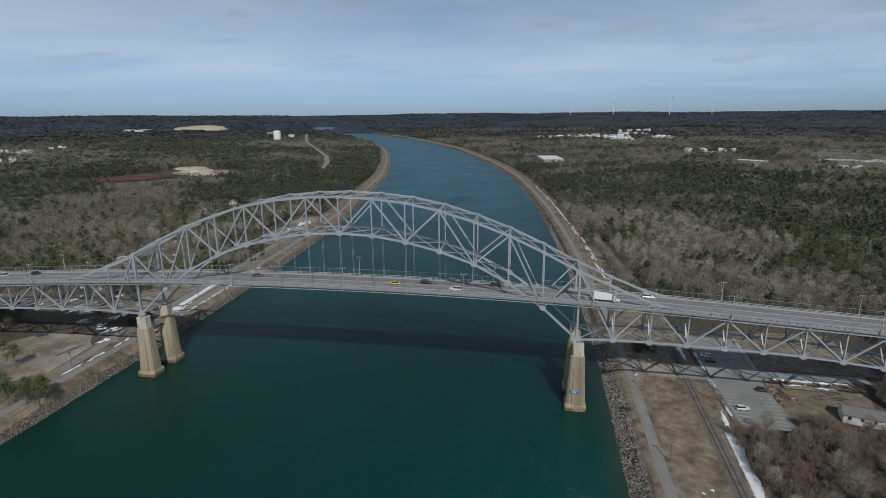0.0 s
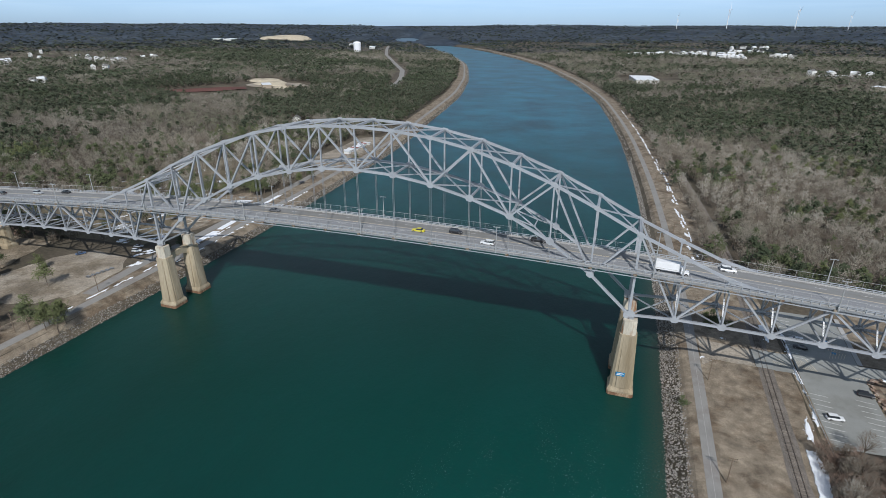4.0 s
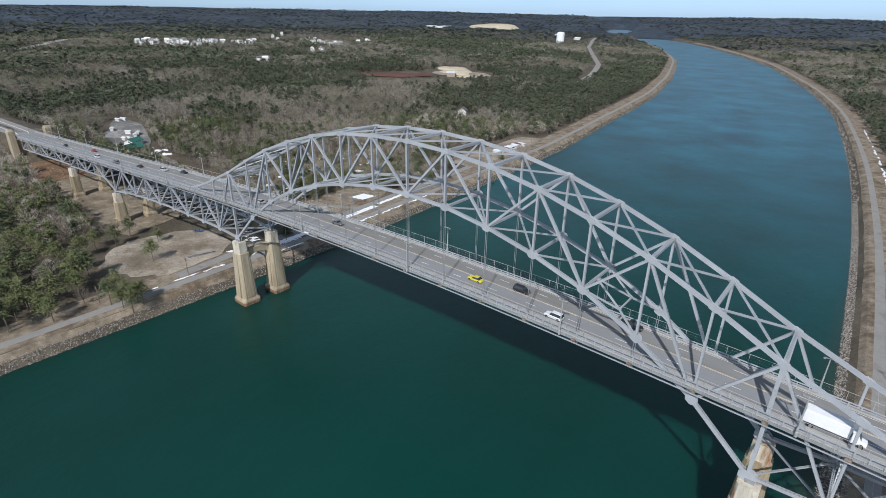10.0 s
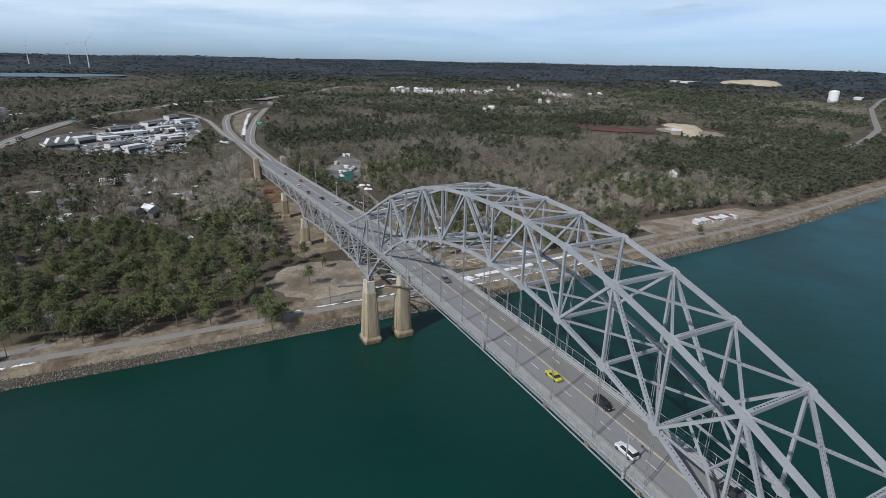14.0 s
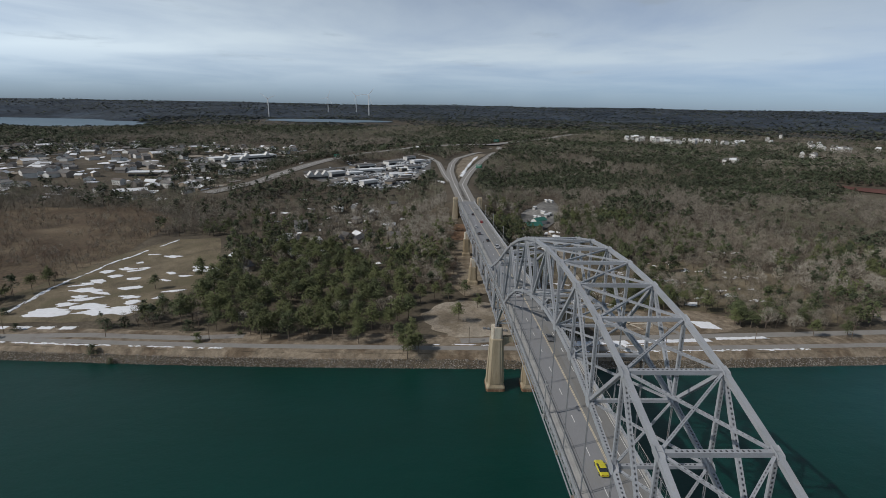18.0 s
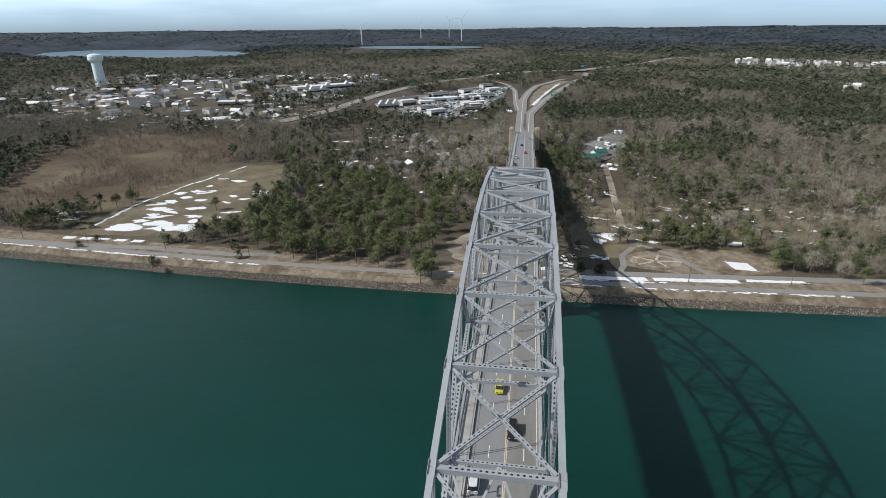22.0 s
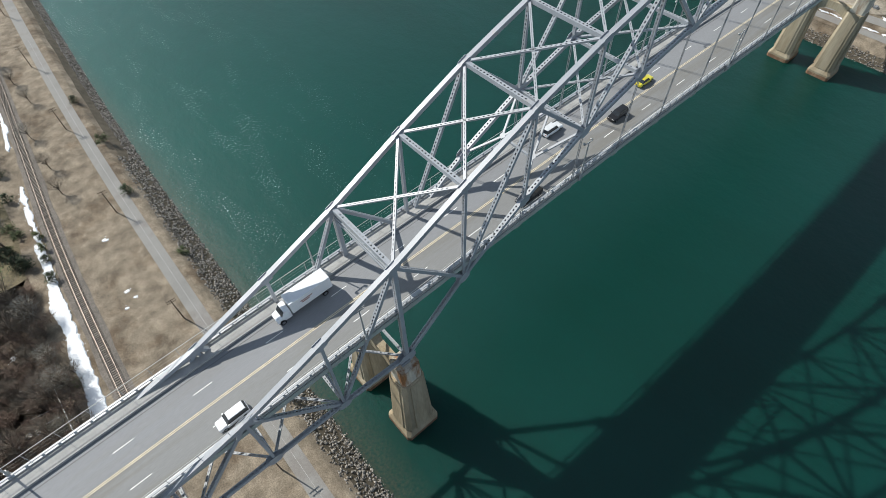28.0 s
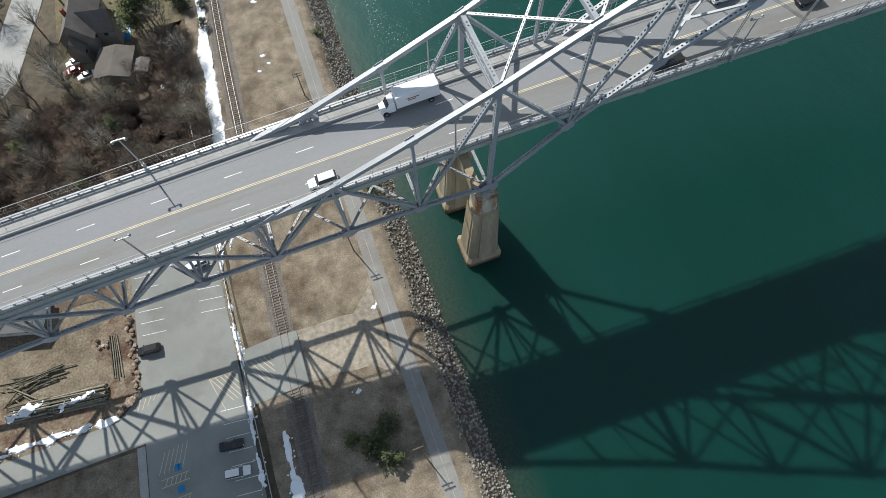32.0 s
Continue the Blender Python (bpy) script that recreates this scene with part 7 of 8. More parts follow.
wt = thing("water_tower", "pale blue-white fluted water tower above the town", "water tower", at=(-868, -826, float(ground_z(-868, -826)) - 1))
bm = bmesh.new()
lathe(bm, [(10.5, 0), (9.4, 5), (8.9, 40), (9.2, 42)], 24)
part("shaft", bm, M["tower_white"], wt)
bm = bmesh.new()
lathe(bm, [(9.3, 42), (12.6, 46), (13.4, 48), (13.4, 53), (12.2, 56), (7, 58), (0.6, 58.8)], 28)
part("tank", bm, M["tower_white"], wt)
tk = thing("water_tank", "white cylindrical water tank on a wooded rise", "water tank", at=(TANK_X, TANK_Y, float(ground_z(TANK_X, TANK_Y))))
bm = bmesh.new()
lathe(bm, [(14, 0), (14, 38), (11, 41), (0.5, 43)], 24)
part("tank", bm, M["turbine"], tk)
bm = bmesh.new()
lathe(bm, [(14.4, 36.6), (14.4, 37.6)], 24)
part("rim", bm, M["turbine"], tk)


def turbine(x, y, h, rot):
    e = thing("wind_turbine", "slim white three-bladed wind turbine on the horizon", "wind turbine", "wind turbines", at=(x, y, float(ground_z(x, y)) - 2))
    bm = bmesh.new()
    lathe(bm, [(h * 0.024, 0), (h * 0.013, h)], 10)
    part("tower", bm, M["turbine"], e)
    bm = bmesh.new()
    box(bm, -h * 0.03, h * 0.06, -h * 0.022, h * 0.022, h * 0.99, h * 1.035)
    part("nacelle", bm, M["turbine"], e)
    for k in range(3):
        t = rot + k * 2.0944
        bm = bmesh.new()
        L = h * 0.5
        c, s = math.cos(t), math.sin(t)
        frustum(bm, [[(h * 0.065, -s * w + c * q, h * 1.01 + c * w + s * q) for w, q in ((-h * 0.018, 0.02 * h), (h * 0.018, 0.02 * h), (h * 0.003, L), (-h * 0.003, L))],
                     [(h * 0.075, -s * w + c * q, h * 1.01 + c * w + s * q) for w, q in ((-h * 0.018, 0.02 * h), (h * 0.018, 0.02 * h), (h * 0.003, L), (-h * 0.003, L))]])
        bmesh.ops.recalc_face_normals(bm, faces=bm.faces)
        part("blade", bm, M["turbine"], e)
    return e


for x, y, h, r in ((-2877, -895, 100, 0.4), (-3430, -678, 90, 1.2), (-3480, -507, 102, 0.2), (-3240, -400, 118, 0.9),
                   (346, 4135, 86, 0.3), (655, 4105, 114, 1.0), (1041, 4035, 110, 0.6), (1310, 3965, 76, 0.2)):
    turbine(x, y, h, r)
# two lakes, and the far canal reach drawn the same way
for lx, ly, la, lb, lr, lz in LAKES:
    ol = []
    for i in range(40):
        t = 2 * math.pi * i / 40
        q = 1 + 0.22 * noise.noise(Vector((math.cos(t) * 2 + lx, math.sin(t) * 2, 0)))
        u, v = la * q * math.cos(t), lb * q * math.sin(t)
        ol.append((lx + u * math.cos(lr) - v * math.sin(lr), ly + u * math.sin(lr) + v * math.cos(lr)))
    patch_mesh("lake", ol, 1.2, M["lake"], "pale blue stretch of far water among the woods", "lake")

# ---- roads of the interchange ----
for line, w, lab in ((LEFT_ROAD, 11, "carriageway leading from the bridge"), (RIGHT_ROAD, 11, "carriageway leading to the bridge"), (WEST_RAMP, 8, "ramp curving off the bridge road"), (HIGHWAY, 19, "highway passing round the town")):
    ribbon("highway", line, w, 0.75 if w > 8 else 0.9, M["path"], "grey " + lab, "road", step=14)
    ribbon("edge_line", line, 0.5, 0.98, M["paint_white"], step=14, parent=bpy.data.objects["highway"])
ribbon("highway", FAR_ROAD, 11, 0.9, M["path"], "pale road winding through the far woods", "road", step=20)
ribbon("highway", [(-392, 0), (-372, 0)], 13.5, 0.05, M["asphalt_deck"], "grey roadway at the end of the bridge", "road", z=lambda x, y: road_z(x))
patch_mesh("median", [(-600, 4), (-683, 16), (-830, 44), (-965, 78), (-975, 62), (-874, 25), (-780, 12), (-679, 4)], 0.5, M["dirt"], "brown grass median of the interchange", "median", wob=2, cuts=4)
for k in range(17):
    t = k / 16
    snow_patch(blob(-632 - 280 * t, 9 + 46 * t - 2 * math.sin(3 * t), 9, 2.6 + 0.9 * math.sin(k), -0.2, 12, 0.7, k), "heap of snow on the highway median", 0.6)
for x, y in ((-1040, 70), (-1050, -60), (-760, -240), (-480, -330), (-560, -20)):
    snow_patch(blob(x, y, 14, 3, 0.3, 12, 0.5, x), dz=1.0)

# all the far scraps of snow
tagged(new("far_snow", mesh_from("far_snow", FAR_V, FAR_F, M["snow"])), "scattered scraps of old snow far off", "snow", kind="stuff")

M["pale_sand"] = mat("pale_sand", (0.46, 0.40, 0.30), 0.95, 0, 0.15, 0.1, 0.15, 0.6)
for k, (x, y, r) in enumerate(((-520, 690, 24), (-498, 668, 18), (-545, 706, 28), (-480, 650, 15), (-530, 665, 17), (-565, 700, 20), (-1790, 2560, 110), (-1760, 2640, 130))):
    bm = bmesh.new()
    frustum(bm, [[(q * r * (1 + 0.18 * noise.noise(Vector((math.cos(a) * 1.5 + k, math.sin(a) * 1.5, k)))) * math.cos(a), q * r * math.sin(a), z * r) for a in [2 * math.pi * i / 14 for i in range(14)]] for q, z in ((1.0, -0.06), (0.72, 0.1), (0.4, 0.14))])
    o = part("sand_mound", bm, M["pale_sand"], None)
    o.location = (x, y, float(ground_z(x, y)) + 0.5)
    tagged(o, "pale heap of sand in a storage yard", "sand pile", "sand piles")


# ---- gantry signs, pylons, lamps, poles ----
def road_sign(x, y, w, h, z0, rot, label):
    e = thing("highway_sign", label, "sign", "highway signs", at=(x, y, float(ground_z(x, y))))
    for s in (-1, 1):
        bm = bmesh.new()
        tube(bm, (0, s * w * 0.4, 0), (0, s * w * 0.4, z0 + h), 0.16)
        part("post", bm, M["steel_dark"], e)
    bm = bmesh.new()
    box(bm, 0.2, 0.32, -w / 2, w / 2, z0, z0 + h)
    part("panel", bm, M["green_sign"], e)
    for k in range(2):
        bm = bmesh.new()
        box(bm, 0.33, 0.36, -w * 0.38, w * (0.35 - 0.2 * k), z0 + h * (0.6 - 0.36 * k), z0 + h * (0.76 - 0.36 * k))
        part("text_bar", bm, M["paint_white"], e)
    e.rotation_euler = (0, 0, rot)
    return e


road_sign(-688, 38, 9, 5, 5, 0.0, "large green highway sign on two posts")
road_sign(-1090, 112, 13, 5, 8, 0.4, "wide green overhead highway sign")
road_sign(-800, -190, 9, 5, 5, 0.3, "green highway sign beside the ramp")


def pylon(x, s):
    e = thing("bridge_pylon", "tall square concrete pylon at the end of the bridge", "pylon", "bridge pylons")
    g = float(ground_z(x, s * 11)) - 2
    zt = road_z(x) + 5.5
    bm = bmesh.new()
    frustum(bm, [oct_ring(x, s * 11.2, 3.2, 2.6, 0.4, g), oct_ring(x, s * 11.2, 2.5, 2.1, 0.4, zt - 3)])
    part("shaft", bm, M["concrete"], e)
    bm = bmesh.new()
    frustum(bm, [oct_ring(x, s * 11.2, 2.7, 2.3, 0.4, zt - 3), oct_ring(x, s * 11.2, 2.7, 2.3, 0.4, zt - 1.2), oct_ring(x, s * 11.2, 2.0, 1.7, 0.5, zt)])
    part("cap_block", bm, M["concrete"], e)
    return e


for sg in (-1, 1):
    for s in (-1, 1):
        pylon(sg * 378.0, s)
    bm = bmesh.new()
    x = sg * 381.0
    box(bm, x - 4, x + 4, -9, 9, float(ground_z(x, 0)) - 12, road_z(381) - 0.6)
    tagged(part("abutment", bm, M["concrete"], None), "tan concrete abutment under the road end", "abutment", kind="structure")

M["lamp_head"] = mat("lamp_head", (0.3, 0.31, 0.31), 0.3, 0.3, 0.05, 1, 0.05, 5)
M["lamp_grey"] = mat("lamp_grey", (0.42, 0.43, 0.43), 0.4, 0.3, 0.05, 1, 0.05, 5)


def lamp(x, y):
    s = -1 if y < 0 else 1
    e = thing("street_lamp", "grey bridge lamp with a pair of small heads", "street lamp", "bridge lamps", at=(x, y, road_z(x)))
    bm = bmesh.new()
    lathe(bm, [(0.3, -0.6), (0.3, 0.5), (0.17, 0.6), (0.10, 8.6)], 8)
    part("mast", bm, M["lamp_grey"], e)
    bm = bmesh.new()
    box(bm, -1.0, 1.0, -0.06, 0.06, 8.35, 8.5)
    part("cross_arm", bm, M["lamp_grey"], e)
    for q in (-1, 1):
        bm = bmesh.new()
        lathe(bm, [(0.1, 8.6), (0.22, 8.5), (0.25, 8.28), (0.15, 8.15)], 10)
        o = part("lamp_head", bm, M["lamp_head"], e)
        o.location = (q * 0.95, -s * 0.25, 0.05)
    bm = bmesh.new()
    box(bm, -0.2, 0.2, -0.25, 0.25, 0.9, 1.6)
    part("control_box", bm, M["lamp_grey"], e)
    return e


for k in range(-7, 7):
    x = 1 + 49 * k
    lamp(x, -8.95)
    lamp(x + 1.5, 7.7)


def utility_pole(x, y, h=8.5, arms=True):
    e = thing("utility_pole", "weathered wooden utility pole with crossarm", "utility pole", "utility poles", at=(x, y, float(ground_z(x, y))))
    bm = bmesh.new()
    lathe(bm, [(0.17, -0.4), (0.1, h)], 7)
    part("pole", bm, M["wood_pole"], e)
    if arms:
        for z in (h - 0.4, h - 1.2):
            bm = bmesh.new()
            box(bm, -1.1, 1.1, -0.07, 0.07, z, z + 0.14)
            part("crossarm", bm, M["wood_pole"], e)
            for q in (-0.95, -0.4, 0.4, 0.95):
                bm = bmesh.new()
                box(bm, q - 0.05, q + 0.05, -0.05, 0.05, z + 0.14, z + 0.3)
                part("insulator", bm, M["glass_dark"], e)
    return e


for y in (-300, -226, -181, -137, -91, -46, 0, 45, 92, 140, 190, 250, 320):
    utility_pole(122.6 + float(canal_x(y)), y)
for y in (-330, -285, -240, -190, -140, -95, -52, -16, 36, 80, 125, 175, 230, 300):
    utility_pole(-125.5 + float(canal_x(y)), y, 8, y % 3 != 0)

# blue notice with plain bars on the near pier
e = thing("pier_notice", "blue notice board with pale bars on the pier", "sign", at=(7 * PANEL, -HALF - 3.6, 8.5))
bm = bmesh.new()
box(bm, -1.4, 1.4, -0.12, 0.0, -0.7, 0.7)
part("board", bm, M["blue_sign"], e)
for k in range(2):
    bm = bmesh.new()
    box(bm, -1.1, 1.1 - 0.6 * k, -0.15, -0.12, 0.15 - 0.5 * k, 0.4 - 0.5 * k)
    part("text_bar", bm, M["paint_white"], e)

# ---- vehicles ----
M["tyre"] = mat("tyre", (0.02, 0.02, 0.02), 0.9, 0, 0.1, 1, 0.05, 5)
M["rim"] = mat("rim", (0.4, 0.4, 0.41), 0.35, 0.8, 0.05, 1, 0.03, 5)
M["lens_red"] = mat("red_lens", (0.35, 0.02, 0.02), 0.3, 0, 0.05, 1, 0.03, 5)
M["lens_clear"] = mat("clear_lens", (0.7, 0.7, 0.7), 0.2, 0, 0.05, 1, 0.03, 5)
PAINTS = {"white": (0.72, 0.73, 0.74), "black": (0.018, 0.018, 0.02), "silver": (0.42, 0.43, 0.45), "red": (0.34, 0.02, 0.02), "yellow": (0.62, 0.55, 0.04), "blue": (0.05, 0.09, 0.18), "grey": (0.13, 0.135, 0.14)}
for nm, c in PAINTS.items():
    M["car_" + nm] = mat("car_paint_" + nm, c, 0.3, 0.1, 0.04, 0.5, 0.02, 4, spec=0.6)
_cars = {}
bm = bmesh.new()
frustum(bm, [[(0.33 * math.cos(t), y, 0.33 * math.sin(t)) for t in [2 * math.pi * i / 12 for i in range(12)]] for y in (-0.11, 0.11)])
TYRE = bpy.data.meshes.new("tyre")
bm.to_mesh(TYRE)
bm.free()
TYRE.materials.append(M["tyre"])
bm = bmesh.new()
frustum(bm, [[(0.2 * math.cos(t), y, 0.2 * math.sin(t)) for t in [2 * math.pi * i / 10 for i in range(10)]] for y in (-0.125, 0.125)])
RIM = bpy.data.meshes.new("rim")
bm.to_mesh(RIM)
bm.free()
RIM.materials.append(M["rim"])

SHAPES = {  # length, width, bonnet height, roof height, cabin from/to (share of the length from the front), roof from/to
    "sedan": (4.7, 1.82, 0.92, 1.45, 0.30, 0.86, 0.44, 0.72),
    "suv": (4.75, 1.9, 1.05, 1.75, 0.27, 0.985, 0.40, 0.93),
    "pickup": (5.6, 1.95, 1.1, 1.85, 0.28, 0.62, 0.38, 0.58),
}


def car(kind, paint, x, y, z, rot, label=""):
    L, W, hb, hr, c0, c1, r0, r1 = SHAPES[kind]
    key = (kind, paint)
    if key not in _cars:
        e = new("car")
        P = M["car_" + paint]
        X = lambda t: L / 2 - t * L

        def ring(px, w, z0, z1):
            return [(px, -w + 0.12, z0), (px, w - 0.12, z0), (px, w, z0 + 0.15), (px, w, (z0 + z1) / 2 + 0.1), (px, w - 0.16, z1), (px, -w + 0.16, z1), (px, -w, (z0 + z1) / 2 + 0.1), (px, -w, z0 + 0.15)]

        w = W / 2
        bm = bmesh.new()
        frustum(bm, [ring(X(0), w - 0.2, 0.32, hb - 0.28), ring(X(0.03), w - 0.06, 0.24, hb - 0.16), ring(X(0.25), w, 0.22, hb), ring(X(0.75), w, 0.22, hb + 0.02), ring(X(0.97), w - 0.05, 0.26, hb - 0.02), ring(X(1), w - 0.14, 0.36, hb - 0.16)])
        bmesh.ops.recalc_face_normals(bm, faces=bm.faces)
        part("body", bm, P, e)
        bm = bmesh.new()
        wi = w - 0.08
        frustum(bm, [[(X(c0), -wi, hb - 0.03), (X(c0), wi, hb - 0.03), (X(c1), wi, hb - 0.03), (X(c1), -wi, hb - 0.03)],
                     [(X(r0), -wi + 0.2, hr - 0.05), (X(r0), wi - 0.2, hr - 0.05), (X(r1), wi - 0.2, hr - 0.05), (X(r1), -wi + 0.2, hr - 0.05)]])
        bmesh.ops.recalc_face_normals(bm, faces=bm.faces)
        part("glasshouse", bm, M["glass_dark"], e)
        bm = bmesh.new()
        wr = wi - 0.19
        frustum(bm, [[(X(r0 - 0.01), -wr, hr - 0.06), (X(r0 - 0.01), wr, hr - 0.06), (X(r1 + 0.01), wr, hr - 0.06), (X(r1 + 0.01), -wr, hr - 0.06)],
                     [(X(r0 + 0.02), -wr + 0.08, hr), (X(r0 + 0.02), wr - 0.08, hr), (X(r1 - 0.02), wr - 0.08, hr), (X(r1 - 0.02), -wr + 0.08, hr)]])
        bmesh.ops.recalc_face_normals(bm, faces=bm.faces)
        part("roof", bm, P, e)
        if kind == "pickup":
            bm = bmesh.new()
            box(bm, X(0.96), X(0.65), -w + 0.16, w - 0.16, hb, hb + 0.03)
            part("load_bed", bm, M["tyre"], e)
        for sx in (0.17, 0.80):
            for s in (-1, 1):
                t = part("wheel", TYRE, None, e)
                t.location = (X(sx), s * (w - 0.08), 0.33)
                rr = part("rim", RIM, None, t)
        for s in (-1, 1):
            for px, mt, nm in ((X(0.012), "lens_clear", "headlight"), (X(0.992), "lens_red", "tail_light")):
                bm = bmesh.new()
                box(bm, px - 0.05, px + 0.05, s * (w - 0.42) - 0.17, s * (w - 0.42) + 0.17, hb - 0.36, hb - 0.22)
                part(nm, bm, M[mt], e)
            bm = bmesh.new()
            box(bm, X(c0 + 0.05) - 0.1, X(c0 + 0.05) + 0.1, s * (w + 0.08) - 0.09, s * (w + 0.08) + 0.09, hb, hb + 0.15)
            part("wing_mirror", bm, P, e)
        tagged(e, label or f"{paint} {kind} parked on grey asphalt", "car", "cars")
        _cars[key] = e
        ob = e
    else:
        ob = copy_thing(_cars[key], Matrix())
    ob.matrix_basis = Matrix.Translation((x, y, z)) @ Matrix.Rotation(rot, 4, "Z")
    if label:
        ob["label"] = label
    return ob


def deck_car(kind, paint, x, y, heading):
    p = math.atan2(road_z(x + 1) - road_z(x - 1), 2) * (1 if heading > 0 else -1)
    ob = car(kind, paint, x, y, road_z(x) + 0.015, 0, f"{paint} {kind} on the bridge roadway")
    ob.matrix_basis = Matrix.Translation((x, y, road_z(x) + 0.015)) @ Matrix.Rotation(0 if heading > 0 else math.pi, 4, "Z") @ Matrix.Rotation(-p, 4, "Y")
    return ob


for kind, paint, x, y, hd in (("sedan", "yellow", 20, -1.4, -1), ("suv", "black", 33, 1.7, 1), ("suv", "white", 46, -4.3, -1), ("pickup", "black", 62, 4.7, 1),
                              ("sedan", "grey", -42, 1.8, 1), ("sedan", "silver", -84, -1.4, -1), ("sedan", "black", -158, 4.7, 1), ("suv", "silver", -172, 1.7, 1), ("sedan", "black", -192, -1.4, -1),
                              ("suv", "grey", -214, -4.3, -1), ("suv", "white", -240, -4.3, -1), ("sedan", "red", -262, 1.7, 1), ("sedan", "black", -300, -1.4, -1), ("sedan", "silver", -335, 4.7, 1),
                              ("suv", "white", 121.5, 4.7, 1)):
    deck_car(kind, paint, x, y, hd)
for kind, paint, x, y, r in (("suv", "black", 168.8, 6.7, -0.08), ("sedan", "black", 156.2, 31.4, 3.0), ("suv", "white", 156, 36.7, 3.0), ("suv", "white", 156, -9, 0.1), ("sedan", "white", 158.5, -40, 0.1),
                             ("sedan", "white", 176.5, -78.5, 0.15), ("sedan", "red", 177.2, -75.6, 0.15), ("sedan", "white", 174.0, -72.8, 0.2),
                             ("suv", "white", -146, 24, 0.4), ("sedan", "silver", -150, 29, 0.4), ("sedan", "blue", -170, 12, 1.0), ("pickup", "red", -151, 272, 1.2), ("suv", "white", -149, 287, 1.2)):
    car(kind, paint, x, y, float(ground_z(x, y)) + 0.115, r)

# delivery truck in the outer lane
tr = thing("box_truck", "white delivery truck with a long plain cargo box", "truck")
M["truck_white"] = mat("truck_white", (0.74, 0.75, 0.76), 0.5, 0, 0.04, 0.4, 0.03, 3)
bm = bmesh.new()
v = box(bm, -5.4, 2.0, -1.25, 1.25, 1.15, 3.75)
bmesh.ops.bevel(bm, geom=bm.edges[:], offset=0.06, segments=1, affect="EDGES")
part("cargo_box", bm, M["truck_white"], tr)
bm = bmesh.new()
frustum(bm, [[(2.2, -1.1, 0.6), (2.2, 1.1, 0.6), (2.2, 1.1, 2.6), (2.2, -1.1, 2.6)], [(3.1, -1.1, 0.6), (3.1, 1.1, 0.6), (3.1, 1.0, 2.6), (3.1, -1.0, 2.6)],
             [(3.7, -1.08, 0.6), (3.7, 1.08, 0.6), (3.7, 1.0, 1.6), (3.7, -1.0, 1.6)], [(4.7, -0.95, 0.6), (4.7, 0.95, 0.6), (4.7, 0.8, 1.4), (4.7, -0.8, 1.4)]])
bmesh.ops.recalc_face_normals(bm, faces=bm.faces)
part("cab", bm, M["truck_white"], tr)
bm = bmesh.new()
frustum(bm, [[(3.14, -0.9, 2.5), (3.14, 0.9, 2.5), (3.2, 0.9, 2.5), (3.2, -0.9, 2.5)], [(3.7, -0.9, 1.66), (3.7, 0.9, 1.66), (3.76, 0.9, 1.66), (3.76, -0.9, 1.66)]])
part("windscreen", bm, M["glass_dark"], tr)
bm = bmesh.new()
box(bm, -5.2, 4.4, -0.5, 0.5, 0.6, 1.14)
part("chassis", bm, M["steel_dark"], tr)
for px in (-3.9, 3.9):
    for s in (-1, 1):
        t = part("wheel", TYRE, None, tr)
        t.location, t.scale = (px, s * 1.05, 0.5), (1.5, 1.6, 1.5)
        part("rim", RIM, None, t)
for k, (x0, x1, z0) in enumerate(((-1.9, 0.2, 2.7), (-1.4, 0.0, 2.3))):
    bm = bmesh.new()
    box(bm, x0, x1, 1.25, 1.265, z0, z0 + 0.2)
    part("marking_bar", bm, M["roof_red"], tr)
tr.matrix_basis = Matrix.Translation((104.5, -4.3, road_z(104.5) + 0.02)) @ Matrix.Rotation(0.0, 4, "Z") @ Matrix.Rotation(math.atan2(road_z(103) - road_z(106), 3), 4, "Y")

# parked vehicles and machines on the far lots
V_, F_ = [], []
for k in range(900):
    if k < 760:
        u_ = rng.random()
        x, y = -550 - 290 * u_, -105 + 40 * u_ + rng.uniform(-55, 38)
    else:
        x, y = rng.uniform(-850, -740), rng.uniform(-420, -320)
    z = float(ground_z(x, y)) + 0.75
    r = 0.55 + 1.571 * (k % 2) + rng.uniform(-0.12, 0.12)
    c, s = math.cos(r), math.sin(r)
    n = len(V_)
    for zz_, a, b in ((0.2, 2.2, 0.9), (0.9, 2.2, 0.9), (1.5, 1.2, 0.75)):
        V_ += [(x + c * p - s * q, y + s * p + c * q, z + zz_) for p, q in ((-a, -b), (a, -b), (a, b), (-a, b))]
    for l_ in (0, 4):
        F_ += [(n + l_ + i, n + l_ + (i + 1) % 4, n + l_ + 4 + (i + 1) % 4, n + l_ + 4 + i) for i in range(4)]
    F_.append((n + 8, n + 9, n + 10, n + 11))
M["mixed_cars"] = mat("mixed_car_paint", (0.4, 0.41, 0.42), 0.3, 0.1, 0.1, 0.2, 0.05, 3, island=0.95)
tagged(new("parked_vehicles", mesh_from("parked_vehicles", V_, F_, M["mixed_cars"])), "rows of parked vehicles on the commercial yards", "cars", kind="stuff")
for k in range(11):
    x, y = -150.5 + rng.uniform(-1.5, 1.5) - 0.1 * k, 262 + k * 4.1
    house(x, y, 1.45 + rng.uniform(-0.08, 0.08), 2.4, rng.uniform(5, 7), 2.3, 0.15, "wall_white", "roof_red" if k in (4, 9) else "roof_white", "work truck body on the dirt lot with a " + ("red" if k in (4, 9) else "white") + " top", windows=False, name="work_truck", group="work trucks")
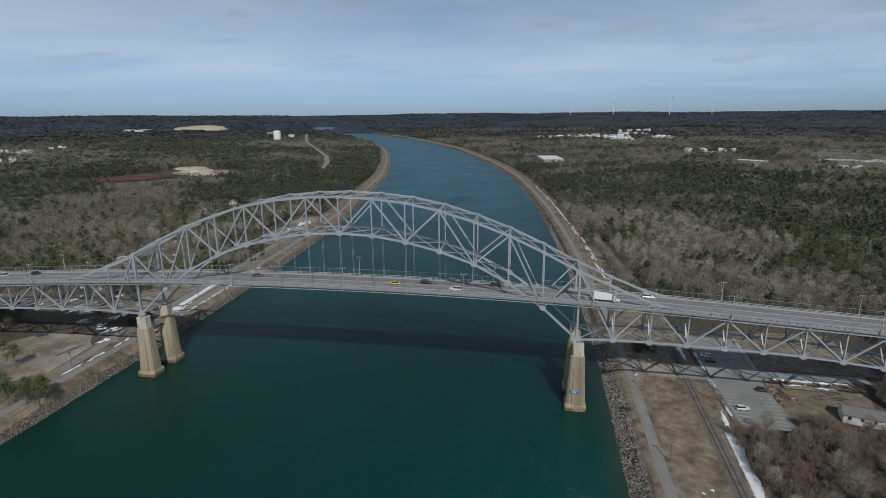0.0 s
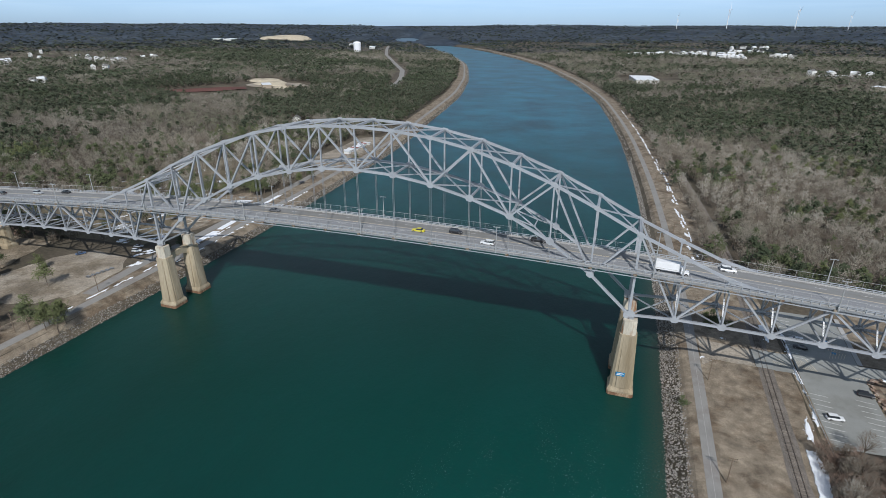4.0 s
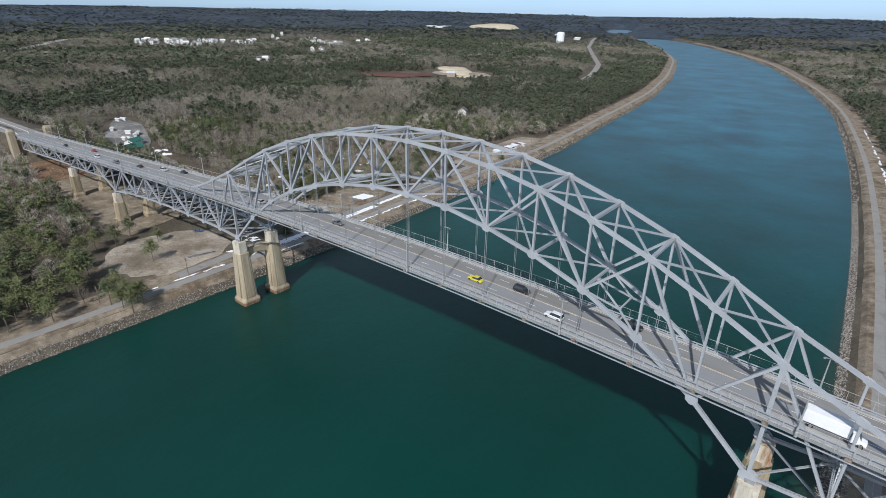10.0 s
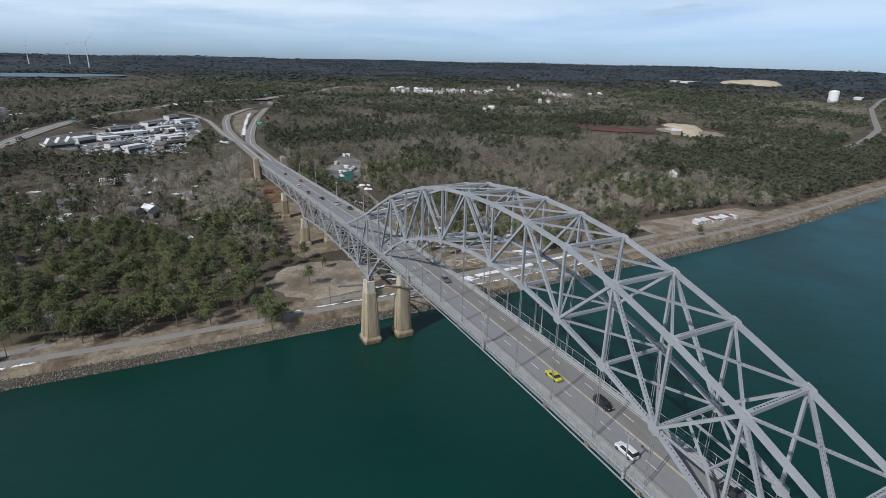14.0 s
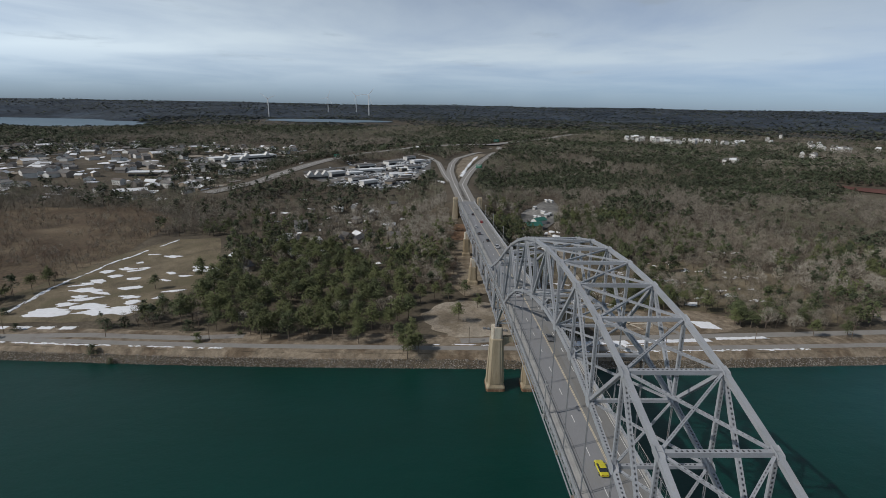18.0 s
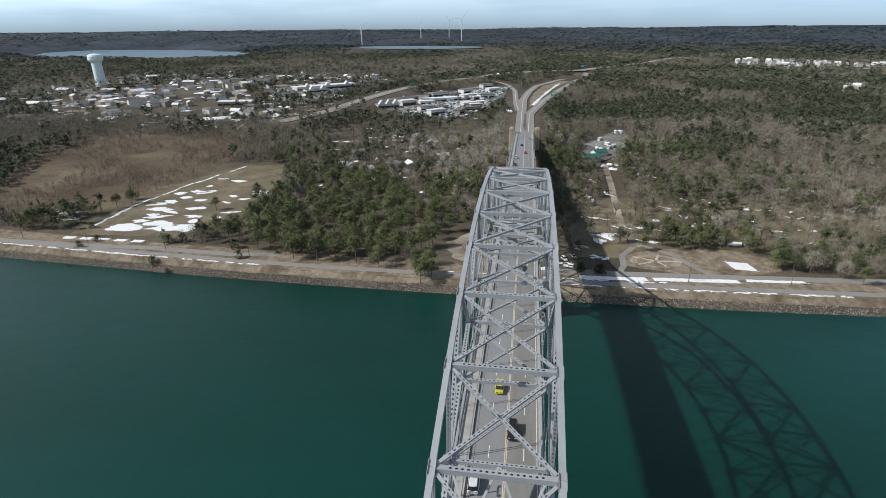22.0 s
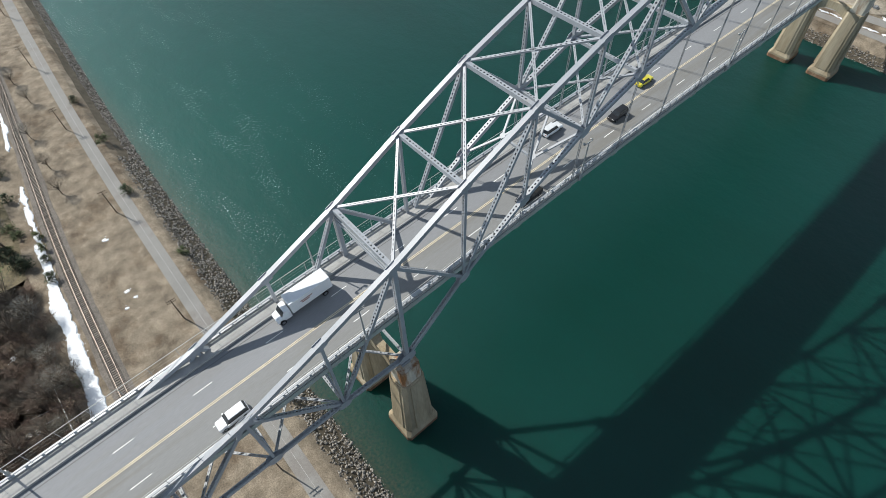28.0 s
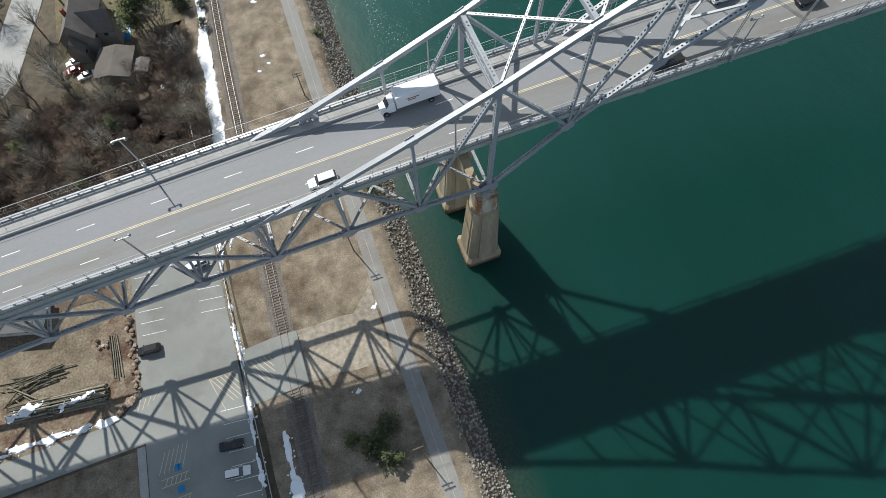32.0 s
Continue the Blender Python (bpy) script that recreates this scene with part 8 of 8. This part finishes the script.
# ---- timber yard, boulders, fences, benches ----
M["old_log"] = mat("old_piles", (0.175, 0.16, 0.122), 0.9, 0, 0.25, 0.5, 0.25, 4, rand=0.6)
M["boulder"] = mat("brown_boulder", (0.2, 0.142, 0.108), 0.9, 0, 0.35, 1.6, 0.3, 5, rand=0.55, stain=(0.32, 0.29, 0.25), stain_scale=0.7)
M["red_soil"] = mat("red_brown_soil", (0.19, 0.145, 0.105), 0.95, 0, 0.28, 0.3, 0.35, 2.5, tint=(0.225, 0.185, 0.138), stain=(0.13, 0.08, 0.058), stain_scale=0.25, bump=0.2, bump_scale=2)
patch_mesh("red_soil", [(171.6, -6), (176, -4), (181, 1), (180, 10), (198, 7), (206, 12), (204, 18.6), (177, 18.8), (172.6, 15.5)], 0.045, M["red_soil"], "churned red-brown soil round the timber stacks", "earth", wob=1.6, cuts=6)
LOGS = []
for r, L in ((0.2, 8.0), (0.18, 11.0), (0.15, 7.0), (0.13, 9.5)):
    bm = bmesh.new()
    lathe(bm, [(r, -L / 2), (r * 0.96, 0), (r * 0.84, L / 2)], 8)
    me = bpy.data.meshes.new("log")
    bm.to_mesh(me)
    bm.free()
    me.materials.append(M["old_log"])
    LOGS.append(me)


def log(x, y, z, rot, k, tilt=0.0):
    ob = new("log", LOGS[k])
    ob.matrix_world = Matrix.Translation((x, y, z)) @ Matrix.Rotation(rot, 4, "Z") @ Matrix.Rotation(math.pi / 2 + tilt, 4, "Y")
    return tagged(ob, "weathered olive-brown round timber lying in a stack", "log", "stacked timbers")


for cx, cy, kind, wide in ((193.6, 9.2, 0, 10), (183.8, 10.4, 1, 10)):
    for row in range(3):
        for k in range(wide - row):
            log(cx + rng.uniform(-0.4, 0.4), cy - 0.4 + k * 0.42 + row * 0.2, 5.27 + row * 0.34, rng.uniform(-0.03, 0.03) - 0.12, kind)
    for k in range(3):
        snow_patch(blob(cx + (k - 1) * 2.4 + 0.6, cy + 1.3 + 0.4 * k, rng.uniform(0.9, 1.7), rng.uniform(0.4, 0.9), 0.2, 12, 0.9, k + cx), "scrap of snow on stacked timber", 0.15, base=6.12)
for k in range(16):
    log(192 + rng.uniform(-3.5, 3.5), 4.6 + rng.uniform(-1.6, 1.6), 5.2 + 0.035 * k, rng.uniform(-0.3, 0.15), 2 + k % 2, rng.uniform(-0.015, 0.015))
for k in range(7):
    log(195.3 + rng.uniform(-1.5, 1.5), 6.4 + rng.uniform(-0.8, 0.8), 5.25 + 0.08 * k, rng.uniform(0, 3.14), 2, rng.uniform(-0.04, 0.04))
for k in range(5):
    log(175.0 + 0.42 * k, 5.2 + rng.uniform(-0.8, 0.8), 5.22, 1.6 + rng.uniform(-0.05, 0.05), 3)
for k in range(34):
    if k < 22:
        x, y, q = 172.3 + 0.55 * math.sin(k * 1.7), -4 + k * 0.86, rng.uniform(0.7, 1.4)
    elif k < 28:
        x, y, q = 172.6 + (k - 22) * 0.8, 15.2 + (k - 22) * 0.5, rng.uniform(1.4, 2.3)
    else:
        x, y, q = 178.5 + rng.uniform(-1.5, 1.5), 1.8 + rng.uniform(-1, 1), rng.uniform(0.6, 1.1)
    o = new("boulder", STONES[k % 8])
    o.data = bpy.data.meshes.get("boulder_%d" % (k % 8)) or STONES[k % 8].copy()
    o.data.name = "boulder_%d" % (k % 8)
    o.data.materials[0] = M["boulder"]
    o.location, o.scale = (x, y, 5.2 + q * 0.2), (q * rng.uniform(0.85, 1.2), q * rng.uniform(0.85, 1.2), q * 0.8)
    o.rotation_euler = (0, 0, rng.uniform(0, 6))
    tagged(o, "brown boulder edging the parking lot", "boulder", "boulders by the lot")
fence = thing("guard_rail", "low weathered guard rail along the parking lot", "guard rail")
for y in np.arange(-56, 56, 2.4):
    bm = bmesh.new()
    box(bm, 151.0, 151.2, y - 0.1, y + 0.1, 4.9, 5.75)
    part("post", bm, M["wood_pole"], fence)
bm = bmesh.new()
box(bm, 150.9, 151.0, -56, 54, 5.4, 5.7)
part("rail", bm, M["lamp_grey"], fence)
for k in range(6):
    e = thing("picnic_shelter_table", "dark picnic table under the bridge", "table", "picnic tables", at=(-142.5 + 0.5 * k, -7 + 2.1 * k, 5.06))
    for nm, a in (("tabletop", (-0.9, 0.9, -0.4, 0.4, 0.7, 0.8)), ("bench", (-0.9, 0.9, -0.85, -0.6, 0.42, 0.5)), ("bench", (-0.9, 0.9, 0.6, 0.85, 0.42, 0.5)),
                  ("leg", (-0.7, -0.6, -0.7, 0.7, 0, 0.7)), ("leg", (0.6, 0.7, -0.7, 0.7, 0, 0.7))):
        bm = bmesh.new()
        box(bm, *a)
        part(nm, bm, M["steel_dark"], e)
